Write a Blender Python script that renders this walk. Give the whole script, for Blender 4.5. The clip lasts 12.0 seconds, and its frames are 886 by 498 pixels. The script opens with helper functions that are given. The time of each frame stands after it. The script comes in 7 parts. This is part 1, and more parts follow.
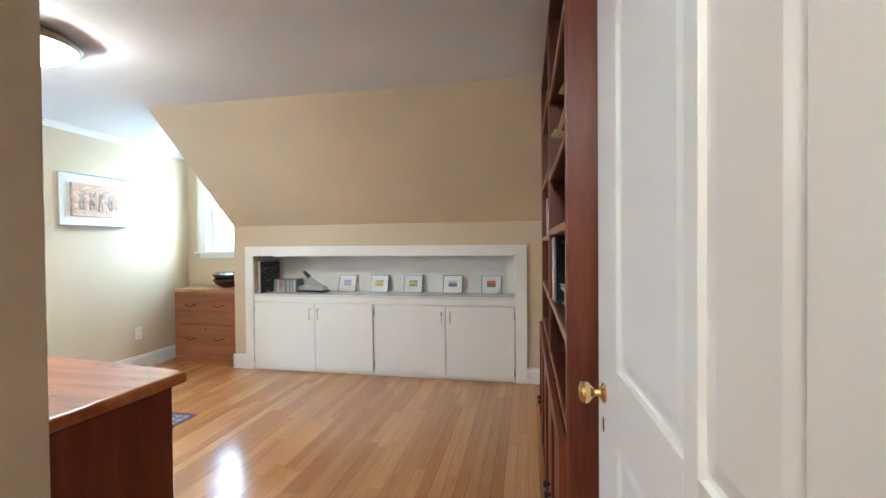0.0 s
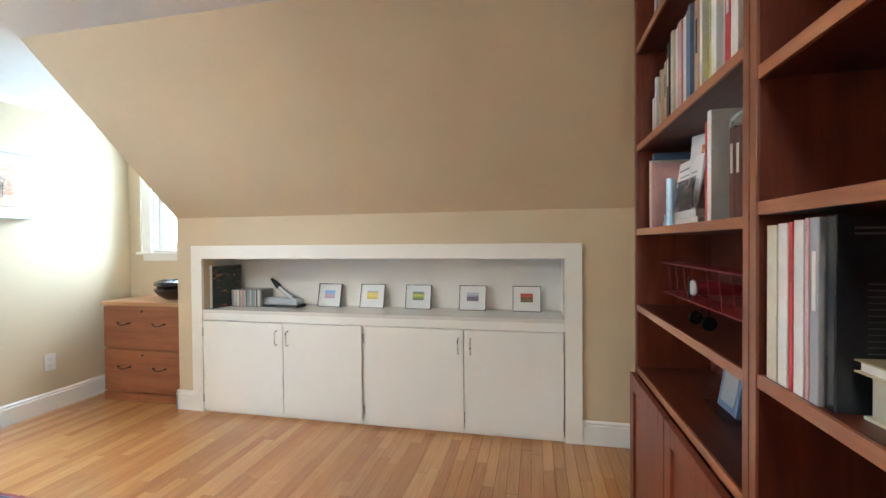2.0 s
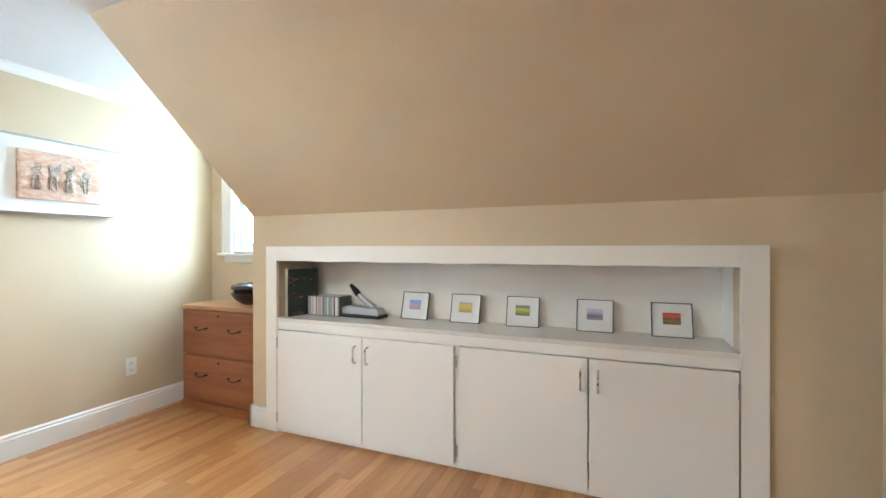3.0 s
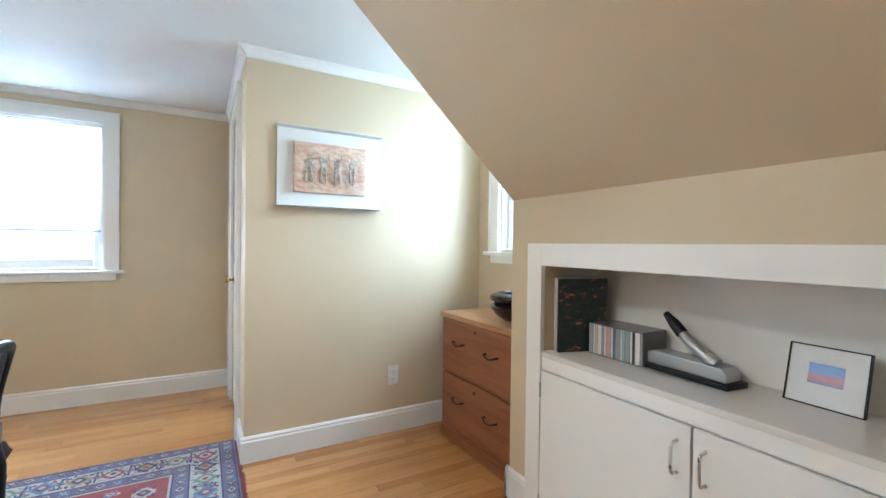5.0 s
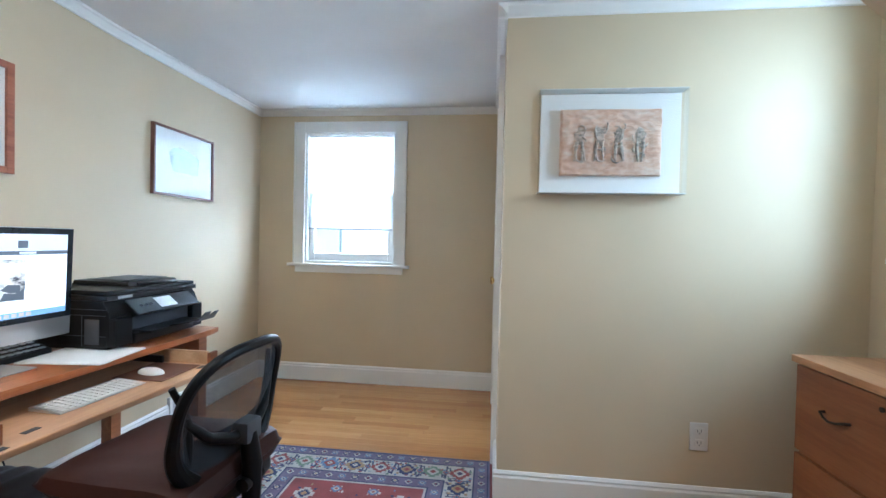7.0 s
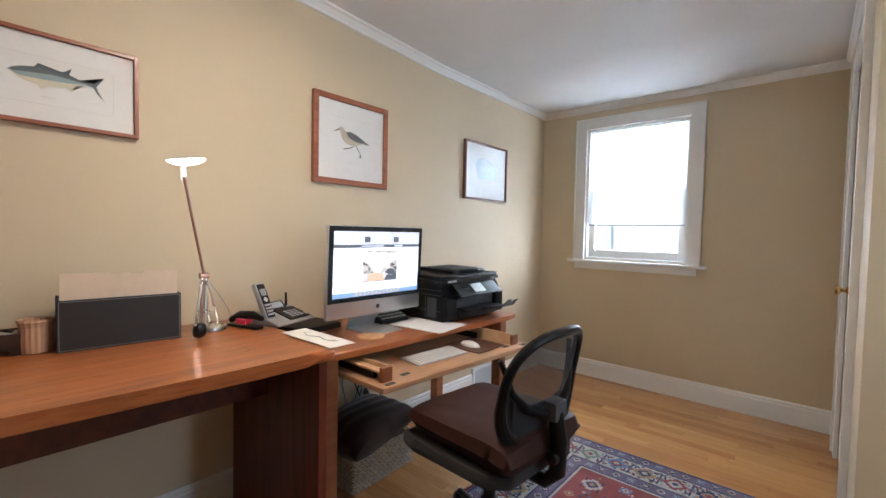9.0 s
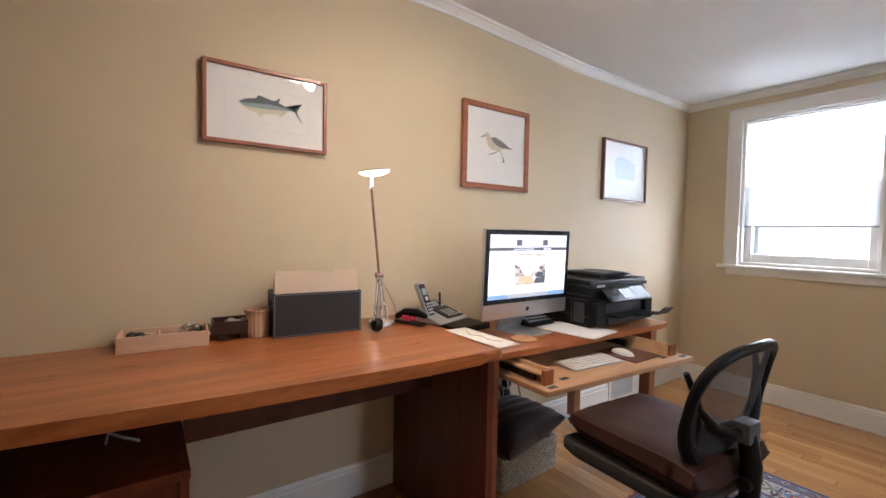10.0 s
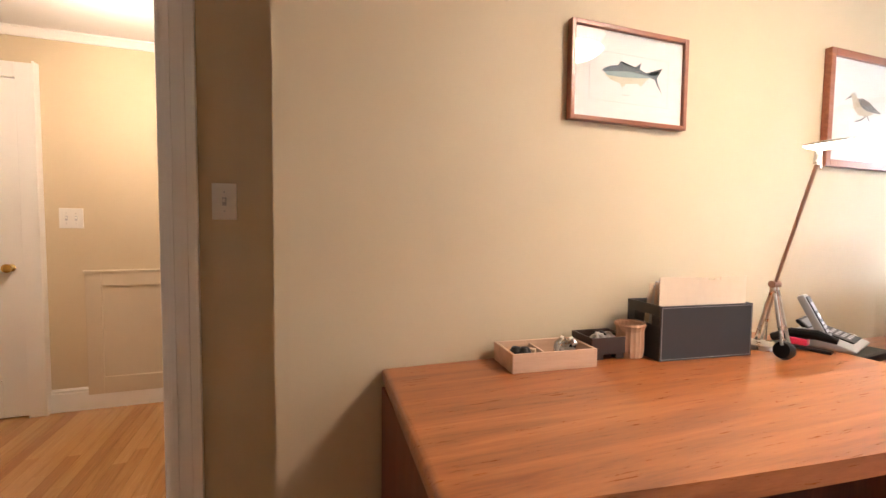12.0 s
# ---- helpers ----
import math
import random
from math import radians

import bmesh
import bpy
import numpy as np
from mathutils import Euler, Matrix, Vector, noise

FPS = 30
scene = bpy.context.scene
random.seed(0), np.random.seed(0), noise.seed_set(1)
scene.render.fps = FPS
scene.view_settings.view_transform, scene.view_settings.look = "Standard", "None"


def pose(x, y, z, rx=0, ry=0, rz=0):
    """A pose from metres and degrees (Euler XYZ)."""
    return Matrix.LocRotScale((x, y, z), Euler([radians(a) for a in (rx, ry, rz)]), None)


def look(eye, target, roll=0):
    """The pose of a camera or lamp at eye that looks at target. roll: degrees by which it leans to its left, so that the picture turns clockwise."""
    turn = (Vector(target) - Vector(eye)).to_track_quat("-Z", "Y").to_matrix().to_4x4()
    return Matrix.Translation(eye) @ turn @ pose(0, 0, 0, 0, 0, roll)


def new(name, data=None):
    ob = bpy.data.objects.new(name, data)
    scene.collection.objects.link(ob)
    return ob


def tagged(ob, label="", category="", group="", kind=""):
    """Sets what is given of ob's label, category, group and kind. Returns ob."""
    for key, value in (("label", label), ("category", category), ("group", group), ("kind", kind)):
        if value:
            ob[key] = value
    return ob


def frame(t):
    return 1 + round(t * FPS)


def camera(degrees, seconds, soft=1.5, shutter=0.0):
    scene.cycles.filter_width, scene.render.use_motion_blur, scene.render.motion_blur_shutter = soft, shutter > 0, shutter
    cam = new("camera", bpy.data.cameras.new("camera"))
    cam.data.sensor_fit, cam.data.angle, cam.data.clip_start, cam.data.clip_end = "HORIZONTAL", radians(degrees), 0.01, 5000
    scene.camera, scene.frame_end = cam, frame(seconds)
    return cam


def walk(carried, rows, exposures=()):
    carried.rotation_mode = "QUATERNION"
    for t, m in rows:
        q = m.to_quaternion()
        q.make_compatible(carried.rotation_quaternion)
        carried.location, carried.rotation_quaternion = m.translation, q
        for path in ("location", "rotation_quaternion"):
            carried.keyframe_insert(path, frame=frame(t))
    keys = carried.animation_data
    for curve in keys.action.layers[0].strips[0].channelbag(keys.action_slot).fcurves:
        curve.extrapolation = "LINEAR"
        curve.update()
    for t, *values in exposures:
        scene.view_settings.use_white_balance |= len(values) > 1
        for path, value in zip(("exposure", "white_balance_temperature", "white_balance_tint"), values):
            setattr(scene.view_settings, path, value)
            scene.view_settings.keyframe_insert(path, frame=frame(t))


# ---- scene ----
import collections

cam = camera(92.4, 12.0)
PATH = [
    (0, (-0.477, 1.796, 1.176), (-0.865, 3.757, 1.147), -0.5),
    (0.5, (-0.511, 2.055, 1.17), (-0.903, 4.016, 1.146), -0.4),
    (1, (-0.564, 2.306, 1.152), (-0.963, 4.266, 1.13), -0.3),
    (1.5, (-0.635, 2.578, 1.161), (-1.046, 4.536, 1.133), -0.4),
    (2, (-0.742, 2.84, 1.166), (-1.165, 4.795, 1.134), -0.5),
    (2.5, (-0.889, 3.054, 1.151), (-1.424, 4.981, 1.134), -0.3),
    (4.5, (-1.521, 4.05, 1.139), (-3.082, 5.3, 1.123), 0.3),
    (5, (-1.689, 4.16, 1.144), (-3.432, 5.141, 1.125), 0.7),
    (5.5, (-1.86, 4.251, 1.146), (-3.738, 4.94, 1.118), 0.9),
    (6, (-2.032, 4.28, 1.124), (-3.998, 4.648, 1.092), 1.1),
    (6.5, (-2.164, 4.276, 1.129), (-4.163, 4.335, 1.096), 1.3),
    (7, (-2.232, 4.298, 1.131), (-4.219, 4.072, 1.095), 1.3),
    (7.2, (-2.245, 4.31, 1.124), (-4.215, 3.962, 1.093), 1.5),
    (8.8, (-2.157, 4.221, 1.123), (-3.739, 3.0, 1.05), 1.1),
    (9, (-2.144, 4.209, 1.127), (-3.651, 2.895, 1.049), 1.2),
    (9.5, (-2.075, 4.163, 1.131), (-3.398, 2.665, 1.052), 1.1),
    (10, (-1.973, 4.09, 1.13), (-3.125, 2.457, 1.05), 1.1),
    (10.5, (-1.85, 3.992, 1.122), (-2.844, 2.259, 1.041), 1.0),
    (11, (-1.716, 3.846, 1.107), (-2.591, 2.049, 1.023), 0.9),
    (11.5, (-1.57, 3.647, 1.106), (-2.316, 1.793, 1.014), 0.8),
    (12, (-1.41, 3.479, 1.119), (-2.061, 1.591, 1.01), 0.6),
]
EXPOSURES = [
    (0.0, 1.30, 5050, 1),
    (2.5, 1.36, 5250, 2),
    (4.5, 1.10, 5200, 2),
    (6.5, 0.46, 4900, 2),
    (8.0, 0.28, 5500, 7),
    (9.5, 0.08, 6000, 13),
    (11.0, 0.56, 6450, 18),
    (12.0, 1.06, 6600, 17),
]
walk(cam, [(t, look(eye, target, roll)) for t, eye, target, roll in PATH], EXPOSURES)

# ---- plan (metres) ----
KNEE_X, CLOSET_X, WINDOW_X, RIGHT_X = -3.22, -4.10, -5.48, -0.13
DESK_Y, CLOSET_Y, KNEE_Y, DORMER_Y = 2.43, 4.345, 5.385, 5.80
SWITCH_Y, CORNER_X, HALL_Y = 1.96, -1.36, 0.43
CEIL, CEIL_E, KNEE_TOP, SLOPE_Y = 2.145, 2.190, 1.350, 4.462
BOOK_X, RUG_T = -0.385, 0.0
DOOR_L, DOOR_R, DOOR_H = -1.032, -0.262, 1.98


# ---- world, lights ----
world = bpy.data.worlds.new("world")
scene.world = world
world.use_nodes = True
wn = world.node_tree
sky = wn.nodes.new("ShaderNodeTexSky")
sky.sky_type = "NISHITA"
sky.sun_disc = False
sky.sun_elevation, sky.sun_rotation = radians(44), radians(128)
wn.links.new(sky.outputs["Color"], wn.nodes["Background"].inputs["Color"])
wn.nodes["Background"].inputs["Strength"].default_value = 0.15


def light(name, kind, energy, m, color=(1, 1, 1), **values):
    data = bpy.data.lights.new(name, kind)
    data.energy, data.color = energy, color
    if kind == "AREA":
        data.shape, data.size, data.size_y = values.get("shape", "RECTANGLE"), values["size"], values["size_y"]
    elif kind == "SUN":
        data.angle = values["angle"]
    else:
        data.shadow_soft_size = values["soft"]
    ob = new(name, data)
    ob.matrix_world = m
    return ob


light("sun", "SUN", 4.6, look((9, -7, 11), (0, 0, 0)), (1, 0.96, 0.9), angle=radians(2))
light("window_light", "AREA", 82, look((WINDOW_X - 0.16, 3.18, 1.5), (0, 3.18, 1.3)), (0.82, 0.91, 1), size=0.66, size_y=0.9)
light("dormer_light", "AREA", 19, look((-3.56, DORMER_Y + 0.17, 1.55), (-3.35, 3.6, 0.95)), (0.74, 0.89, 1), size=0.5, size_y=0.85)
light("dormer_sky_light", "AREA", 90, look((-3.10, DORMER_Y + 1.1, 2.0), (-3.85, 4.8, 0.6)), (0.78, 0.90, 1), size=1.9, size_y=1.4)
light("ceiling_bulb", "AREA", 12, pose(-2.800, 3.41, CEIL_E - 0.134), (1, 0.85, 0.68), size=0.34, size_y=0.34, shape="DISK")
light("ceiling_bulb_up", "POINT", 7, pose(-2.800, 3.41, CEIL_E - 0.19), (1, 0.85, 0.68), soft=0.03)
light("hall_bulb", "POINT", 17.5, pose(-0.60, 1.22, 1.90), (1, 0.82, 0.63), soft=0.10)
light("desk_bulb", "POINT", 0.45, pose(-2.586, 2.827, 1.285), (1, 0.88, 0.7), soft=0.05)


# ---- materials ----
def nodes_of(name, rough=0.5, metal=0.0, spec=0.5):
    m = bpy.data.materials.new(name)
    m.use_nodes = True
    t = m.node_tree
    b = t.nodes["Principled BSDF"]
    b.inputs["Roughness"].default_value = rough
    b.inputs["Metallic"].default_value = metal
    b.inputs["Specular IOR Level"].default_value = spec
    return m, t, b


def ramp(t, fac, stops):
    r = t.nodes.new("ShaderNodeValToRGB")
    e = r.color_ramp.elements
    e[0].position, e[0].color = stops[0][0], (*stops[0][1], 1)
    e[1].position, e[1].color = stops[-1][0], (*stops[-1][1], 1)
    for p, c in stops[1:-1]:
        n = e.new(p)
        n.color = (*c, 1)
    t.links.new(fac, r.inputs["Fac"])
    return r.outputs["Color"]


def coords(t, scale=(1, 1, 1), random_shift=False, space="Object"):
    c = t.nodes.new("ShaderNodeTexCoord")
    m = t.nodes.new("ShaderNodeMapping")
    m.inputs["Scale"].default_value = scale
    out = c.outputs[space]
    if random_shift:
        info = t.nodes.new("ShaderNodeObjectInfo")
        add = t.nodes.new("ShaderNodeVectorMath")
        add.operation = "MULTIPLY_ADD"
        comb = t.nodes.new("ShaderNodeCombineXYZ")
        for i in range(3):
            t.links.new(info.outputs["Random"], comb.inputs[i])
        t.links.new(comb.outputs[0], add.inputs[0])
        add.inputs[1].default_value = (17, 31, 23)
        t.links.new(out, add.inputs[2])
        out = add.outputs[0]
    t.links.new(out, m.inputs["Vector"])
    return m.outputs["Vector"]


def noise_of(t, vec, scale, detail=4.0, rough=0.55, distortion=0.0):
    n = t.nodes.new("ShaderNodeTexNoise")
    n.inputs["Scale"].default_value, n.inputs["Detail"].default_value = scale, detail
    n.inputs["Roughness"].default_value, n.inputs["Distortion"].default_value = rough, distortion
    t.links.new(vec, n.inputs["Vector"])
    return n.outputs["Fac"]


def bump(t, b, height, strength=0.1, distance=0.002):
    n = t.nodes.new("ShaderNodeBump")
    n.inputs["Strength"].default_value, n.inputs["Distance"].default_value = strength, distance
    t.links.new(height, n.inputs["Height"])
    t.links.new(n.outputs["Normal"], b.inputs["Normal"])


def maths(t, op, a, c):
    n = t.nodes.new("ShaderNodeMath")
    n.operation = op
    for i, v in enumerate((a, c)):
        if isinstance(v, (int, float)):
            n.inputs[i].default_value = v
        else:
            t.links.new(v, n.inputs[i])
    return n.outputs[0]


def shade_of(c, f):
    return tuple(min(1, v * f) for v in c)


def paint(name, color, rough=0.55, relief=0.12, spread=0.05, spec=0.35):
    m, t, b = nodes_of(name, rough, 0, spec)
    v = coords(t)
    big, fine = noise_of(t, v, 1.3, 3), noise_of(t, v, 260, 3)
    col = ramp(t, big, [(0.3, shade_of(color, 1 - spread)), (0.7, shade_of(color, 1 + spread))])
    t.links.new(col, b.inputs["Base Color"])
    bump(t, b, fine, relief, 0.0008)
    return m


def wood(name, dark, mid, lightc, axis="x", rough=0.35, coat=0.2, shift=True, scale=1.0, staves=0.0):
    m, t, b = nodes_of(name, rough)
    s = {"x": (0.7, 9, 9), "y": (9, 0.7, 9), "z": (9, 9, 0.7)}[axis]
    v = coords(t, tuple(k * scale for k in s), shift)
    g = noise_of(t, v, 2.2, 6, 0.6, 0.8)
    v2 = coords(t, tuple(k * 5 * scale for k in s), shift)
    f = noise_of(t, v2, 4, 5, 0.7)
    mixed = maths(t, "ADD", maths(t, "MULTIPLY", g, 0.72), maths(t, "MULTIPLY", f, 0.28))
    if staves:
        mp = t.nodes.new("ShaderNodeMapping")
        mp.inputs["Scale"].default_value = (0, staves, 0)
        t.links.new(t.nodes.new("ShaderNodeTexCoord").outputs["Object"], mp.inputs["Vector"])
        fl, wn_ = t.nodes.new("ShaderNodeVectorMath"), t.nodes.new("ShaderNodeTexWhiteNoise")
        fl.operation = "FLOOR"
        t.links.new(mp.outputs["Vector"], fl.inputs[0])
        t.links.new(fl.outputs[0], wn_.inputs["Vector"])
        mixed = maths(t, "ADD", mixed, maths(t, "SUBTRACT", maths(t, "MULTIPLY", wn_.outputs["Value"], 0.16), 0.08))
    col = ramp(t, mixed, [(0.33, dark), (0.5, mid), (0.68, lightc)])
    t.links.new(col, b.inputs["Base Color"])
    r = maths(t, "ADD", maths(t, "MULTIPLY", f, 0.18), rough - 0.09)
    t.links.new(r, b.inputs["Roughness"])
    b.inputs["Coat Weight"].default_value = coat
    b.inputs["Coat Roughness"].default_value = 0.22
    bump(t, b, f, 0.08, 0.0006)
    return m


def plain(name, color, rough=0.5, metal=0.0, relief=0.05, spread=0.08, noise_scale=30, spec=0.5):
    m, t, b = nodes_of(name, rough, metal, spec)
    v = coords(t)
    n = noise_of(t, v, noise_scale, 4)
    t.links.new(ramp(t, n, [(0.3, shade_of(color, 1 - spread)), (0.7, shade_of(color, 1 + spread))]), b.inputs["Base Color"])
    fine = noise_of(t, v, noise_scale * 12, 2)
    t.links.new(maths(t, "ADD", maths(t, "MULTIPLY", n, 0.12), rough - 0.06), b.inputs["Roughness"])
    bump(t, b, fine, relief, 0.0005)
    return m


def glow(name, color, strength):
    m, t, b = nodes_of(name, 0.4)
    b.inputs["Base Color"].default_value = (*color, 1)
    b.inputs["Emission Color"].default_value = (*color, 1)
    b.inputs["Emission Strength"].default_value = strength
    return m


def glassy(name, rough=0.0, tint=(1, 1, 1)):
    m = bpy.data.materials.new(name)
    m.use_nodes = True
    t = m.node_tree
    t.nodes.remove(t.nodes["Principled BSDF"])
    tr, gl, mix, lw = (t.nodes.new("ShaderNode" + k) for k in ("BsdfTransparent", "BsdfGlossy", "MixShader", "LayerWeight"))
    lw.inputs["Blend"].default_value = 0.5
    edge = maths(t, "POWER", lw.outputs["Facing"], 4.0)
    tr.inputs["Color"].default_value = (*tint, 1)
    gl.inputs["Roughness"].default_value = rough
    t.links.new(maths(t, "ADD", maths(t, "MULTIPLY", edge, 0.6), 0.035), mix.inputs[0])
    t.links.new(tr.outputs[0], mix.inputs[1])
    t.links.new(gl.outputs[0], mix.inputs[2])
    t.links.new(mix.outputs[0], t.nodes["Material Output"].inputs["Surface"])
    return m


M = {
    "wall": paint("wall_paint", (0.60, 0.495, 0.338), 0.6),
    "ceiling": paint("ceiling_paint", (0.70, 0.69, 0.67), 0.75),
    "trim": paint("trim_paint", (0.80, 0.79, 0.76), 0.35, 0.06, 0.03, 0.5),
    "cream": paint("cream_cabinet_paint", (0.82, 0.80, 0.755), 0.4, 0.08, 0.03, 0.45),
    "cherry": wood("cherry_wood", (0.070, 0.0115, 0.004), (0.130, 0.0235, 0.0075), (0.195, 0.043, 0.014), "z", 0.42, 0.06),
    # Darker cherry copy; its colour holds the shade inside cases and under the desk.
    "cherry_y_shaded": wood("cherry_shelf_shaded", (0.036, 0.006, 0.003), (0.070, 0.013, 0.0055), (0.115, 0.025, 0.0095), "y", 0.42, 0.06),
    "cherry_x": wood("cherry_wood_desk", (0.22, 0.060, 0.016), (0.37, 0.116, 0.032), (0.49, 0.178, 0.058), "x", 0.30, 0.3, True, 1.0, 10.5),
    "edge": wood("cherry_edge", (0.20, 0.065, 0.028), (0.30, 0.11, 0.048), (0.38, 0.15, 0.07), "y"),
    "oak_cherry": wood("file_cabinet_wood", (0.18, 0.055, 0.020), (0.26, 0.090, 0.033), (0.33, 0.125, 0.048), "x", 0.38, 0.15),
    "pine": wood("light_wood", (0.44, 0.26, 0.13), (0.55, 0.34, 0.18), (0.65, 0.42, 0.24), "x", 0.4, 0.1),
    "black": plain("black_plastic", (0.007, 0.0065, 0.0065), 0.38, 0, 0.05, 0.08, 30, 0.3),
    "chrome": plain("brushed_metal", (0.62, 0.6, 0.57), 0.28, 1.0),
    "brass": plain("brass", (0.72, 0.5, 0.2), 0.25, 1.0),
    "glass": glassy("window_glass"),
}


# ---- more materials ----
def art_print(name, stops, scale=22, rough=0.4):
    m, t, b = nodes_of(name, rough)
    n = noise_of(t, coords(t, (1, 1, 2.5)), scale, 5, 0.65)
    t.links.new(ramp(t, n, stops), b.inputs["Base Color"])
    return m


def banded(name, axis_scale, colors, scale, rough=0.5, metal=0.0):
    """Fine parallel bands along one axis."""
    m, t, b = nodes_of(name, rough, metal)
    w = t.nodes.new("ShaderNodeTexWave")
    w.inputs["Scale"].default_value, w.inputs["Distortion"].default_value = scale, 0.6
    t.links.new(coords(t, axis_scale), w.inputs["Vector"])
    t.links.new(ramp(t, w.outputs["Fac"], [(0.2, colors[0]), (0.8, colors[1])]), b.inputs["Base Color"])
    bump(t, b, w.outputs["Fac"], 0.3, 0.0005)
    return m


def cloth(name, color, rough=0.9, scale=500, sheen=0.2, spread=0.25):
    m, t, b = nodes_of(name, rough, 0, 0.2)
    v = coords(t)
    n, f = noise_of(t, v, 9, 4), noise_of(t, v, scale, 2)
    mix = maths(t, "ADD", maths(t, "MULTIPLY", n, 0.6), maths(t, "MULTIPLY", f, 0.4))
    t.links.new(ramp(t, mix, [(0.35, shade_of(color, 1 - spread)), (0.65, shade_of(color, 1 + spread))]), b.inputs["Base Color"])
    b.inputs["Sheen Weight"].default_value = sheen
    bump(t, b, f, 0.5, 0.0012)
    return m


def oak(name, loose):
    m, t, b = nodes_of(name, 0.24, 0, 0.5)
    if loose:
        g = t.nodes.new("ShaderNodeNewGeometry")
        rnd = g.outputs["Random Per Island"]
    else:
        rnd = t.nodes.new("ShaderNodeObjectInfo").outputs["Random"]
    c = t.nodes.new("ShaderNodeTexCoord").outputs["Object"]
    mp = t.nodes.new("ShaderNodeVectorMath")
    mp.operation = "MULTIPLY_ADD"
    comb = t.nodes.new("ShaderNodeCombineXYZ")
    for i in range(3):
        t.links.new(rnd, comb.inputs[i])
    t.links.new(comb.outputs[0], mp.inputs[0])
    mp.inputs[1].default_value = (13, 29, 7)
    t.links.new(c, mp.inputs[2])
    sc = t.nodes.new("ShaderNodeMapping")
    sc.inputs["Scale"].default_value = (26, 1.3, 26)
    t.links.new(mp.outputs[0], sc.inputs["Vector"])
    g1 = noise_of(t, sc.outputs["Vector"], 2.0, 6, 0.6, 1.2)
    sc2 = t.nodes.new("ShaderNodeMapping")
    sc2.inputs["Scale"].default_value = (160, 5, 160)
    t.links.new(mp.outputs[0], sc2.inputs["Vector"])
    g2 = noise_of(t, sc2.outputs["Vector"], 1.5, 4, 0.6)
    grain = maths(t, "ADD", maths(t, "MULTIPLY", g1, 0.35), maths(t, "MULTIPLY", g2, 0.25))
    tone = maths(t, "ADD", grain, maths(t, "ADD", maths(t, "MULTIPLY", rnd, 0.26), 0.08))
    col = ramp(t, tone, [(0.22, (0.24, 0.102, 0.032)), (0.45, (0.38, 0.180, 0.060)), (0.62, (0.48, 0.245, 0.088)), (0.80, (0.60, 0.345, 0.140))])
    t.links.new(col, b.inputs["Base Color"])
    t.links.new(maths(t, "ADD", maths(t, "MULTIPLY", g2, 0.10), 0.15), b.inputs["Roughness"])
    b.inputs["Coat Weight"].default_value, b.inputs["Coat Roughness"].default_value = 0.3, 0.12
    bump(t, b, g2, 0.05, 0.0005)
    return m


M["cherry_panel"] = wood("cherry_door_panel", (0.09, 0.018, 0.008), (0.15, 0.032, 0.013), (0.21, 0.052, 0.021), "z", 0.4, 0.15)
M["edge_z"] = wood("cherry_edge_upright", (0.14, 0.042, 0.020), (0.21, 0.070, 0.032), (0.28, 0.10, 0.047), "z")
M["oak_top"] = wood("file_cabinet_top_wood", (0.30, 0.14, 0.06), (0.43, 0.22, 0.10), (0.54, 0.31, 0.16), "x", 0.33, 0.25, True, 1.0, 16.0)
M["tan_trim"] = paint("tan_trim_paint", (0.62, 0.53, 0.40), 0.4)
M["cream_gloss"] = paint("cream_gloss_paint", (0.72, 0.69, 0.64), 0.16, 0.03, 0.02, 0.5)
M["shade_cloth"] = None
m, t, b = nodes_of("roller_shade_cloth", 0.8)
b.inputs["Base Color"].default_value = (0.85, 0.86, 0.86, 1)
tl = t.nodes.new("ShaderNodeBsdfTranslucent")
tl.inputs["Color"].default_value = (0.88, 0.9, 0.92, 1)
ad = t.nodes.new("ShaderNodeMixShader")
ad.inputs[0].default_value = 0.7
t.links.new(b.outputs[0], ad.inputs[1])
t.links.new(tl.outputs[0], ad.inputs[2])
t.links.new(ad.outputs[0], t.nodes["Material Output"].inputs["Surface"])
M["shade_cloth"] = m
M["grey_plastic"] = plain("grey_plastic", (0.42, 0.43, 0.45), 0.45)
M["grass"] = cloth("lawn", (0.07, 0.13, 0.035), 0.95, 40)
M["book_brown"] = plain("book_dark_leather", (0.075, 0.016, 0.012), 0.45)
M["pale_blue_metal"] = plain("pale_blue_metal", (0.45, 0.60, 0.75), 0.3, 0.3)
M["acrylic_edge"] = plain("bright_acrylic_edge", (0.36, 0.38, 0.40), 0.1)
M["siding"] = banded("clapboard", (0, 0, 1), ((0.86, 0.87, 0.88), (0.90, 0.91, 0.92)), 4.0, 0.7)
M["roofing"] = plain("roof_shingle", (0.42, 0.43, 0.45), 0.9, 0, 0.4)
# Pale base colour stands in for glare on far windows and the printer screen.
M["glare_glass"] = plain("pale_glare", (0.68, 0.74, 0.80), 0.2)
M["bark"] = plain("bark", (0.10, 0.075, 0.05), 0.95, 0, 0.6)
M["leaf"] = plain("leaf", (0.07, 0.13, 0.035), 0.6, 0, 0.1, 0.4, 2.0)
M["iron"] = plain("dark_iron", (0.03, 0.028, 0.028), 0.4, 0.6)
M["steel"] = plain("steel", (0.5, 0.5, 0.5), 0.35, 1.0)
M["nickel"] = plain("brushed_nickel", (0.42, 0.38, 0.33), 0.35, 0.9)
M["silver"] = plain("silver_paint", (0.42, 0.425, 0.43), 0.34, 0.55, 0.02, 0.03, 8)
M["glaze"] = plain("dark_glaze", (0.022, 0.014, 0.013), 0.14, 0.0, 0.05, 0.4, 14, 0.7)
M["paper"] = plain("paper", (0.70, 0.67, 0.61), 0.8, 0, 0.05, 0.04)
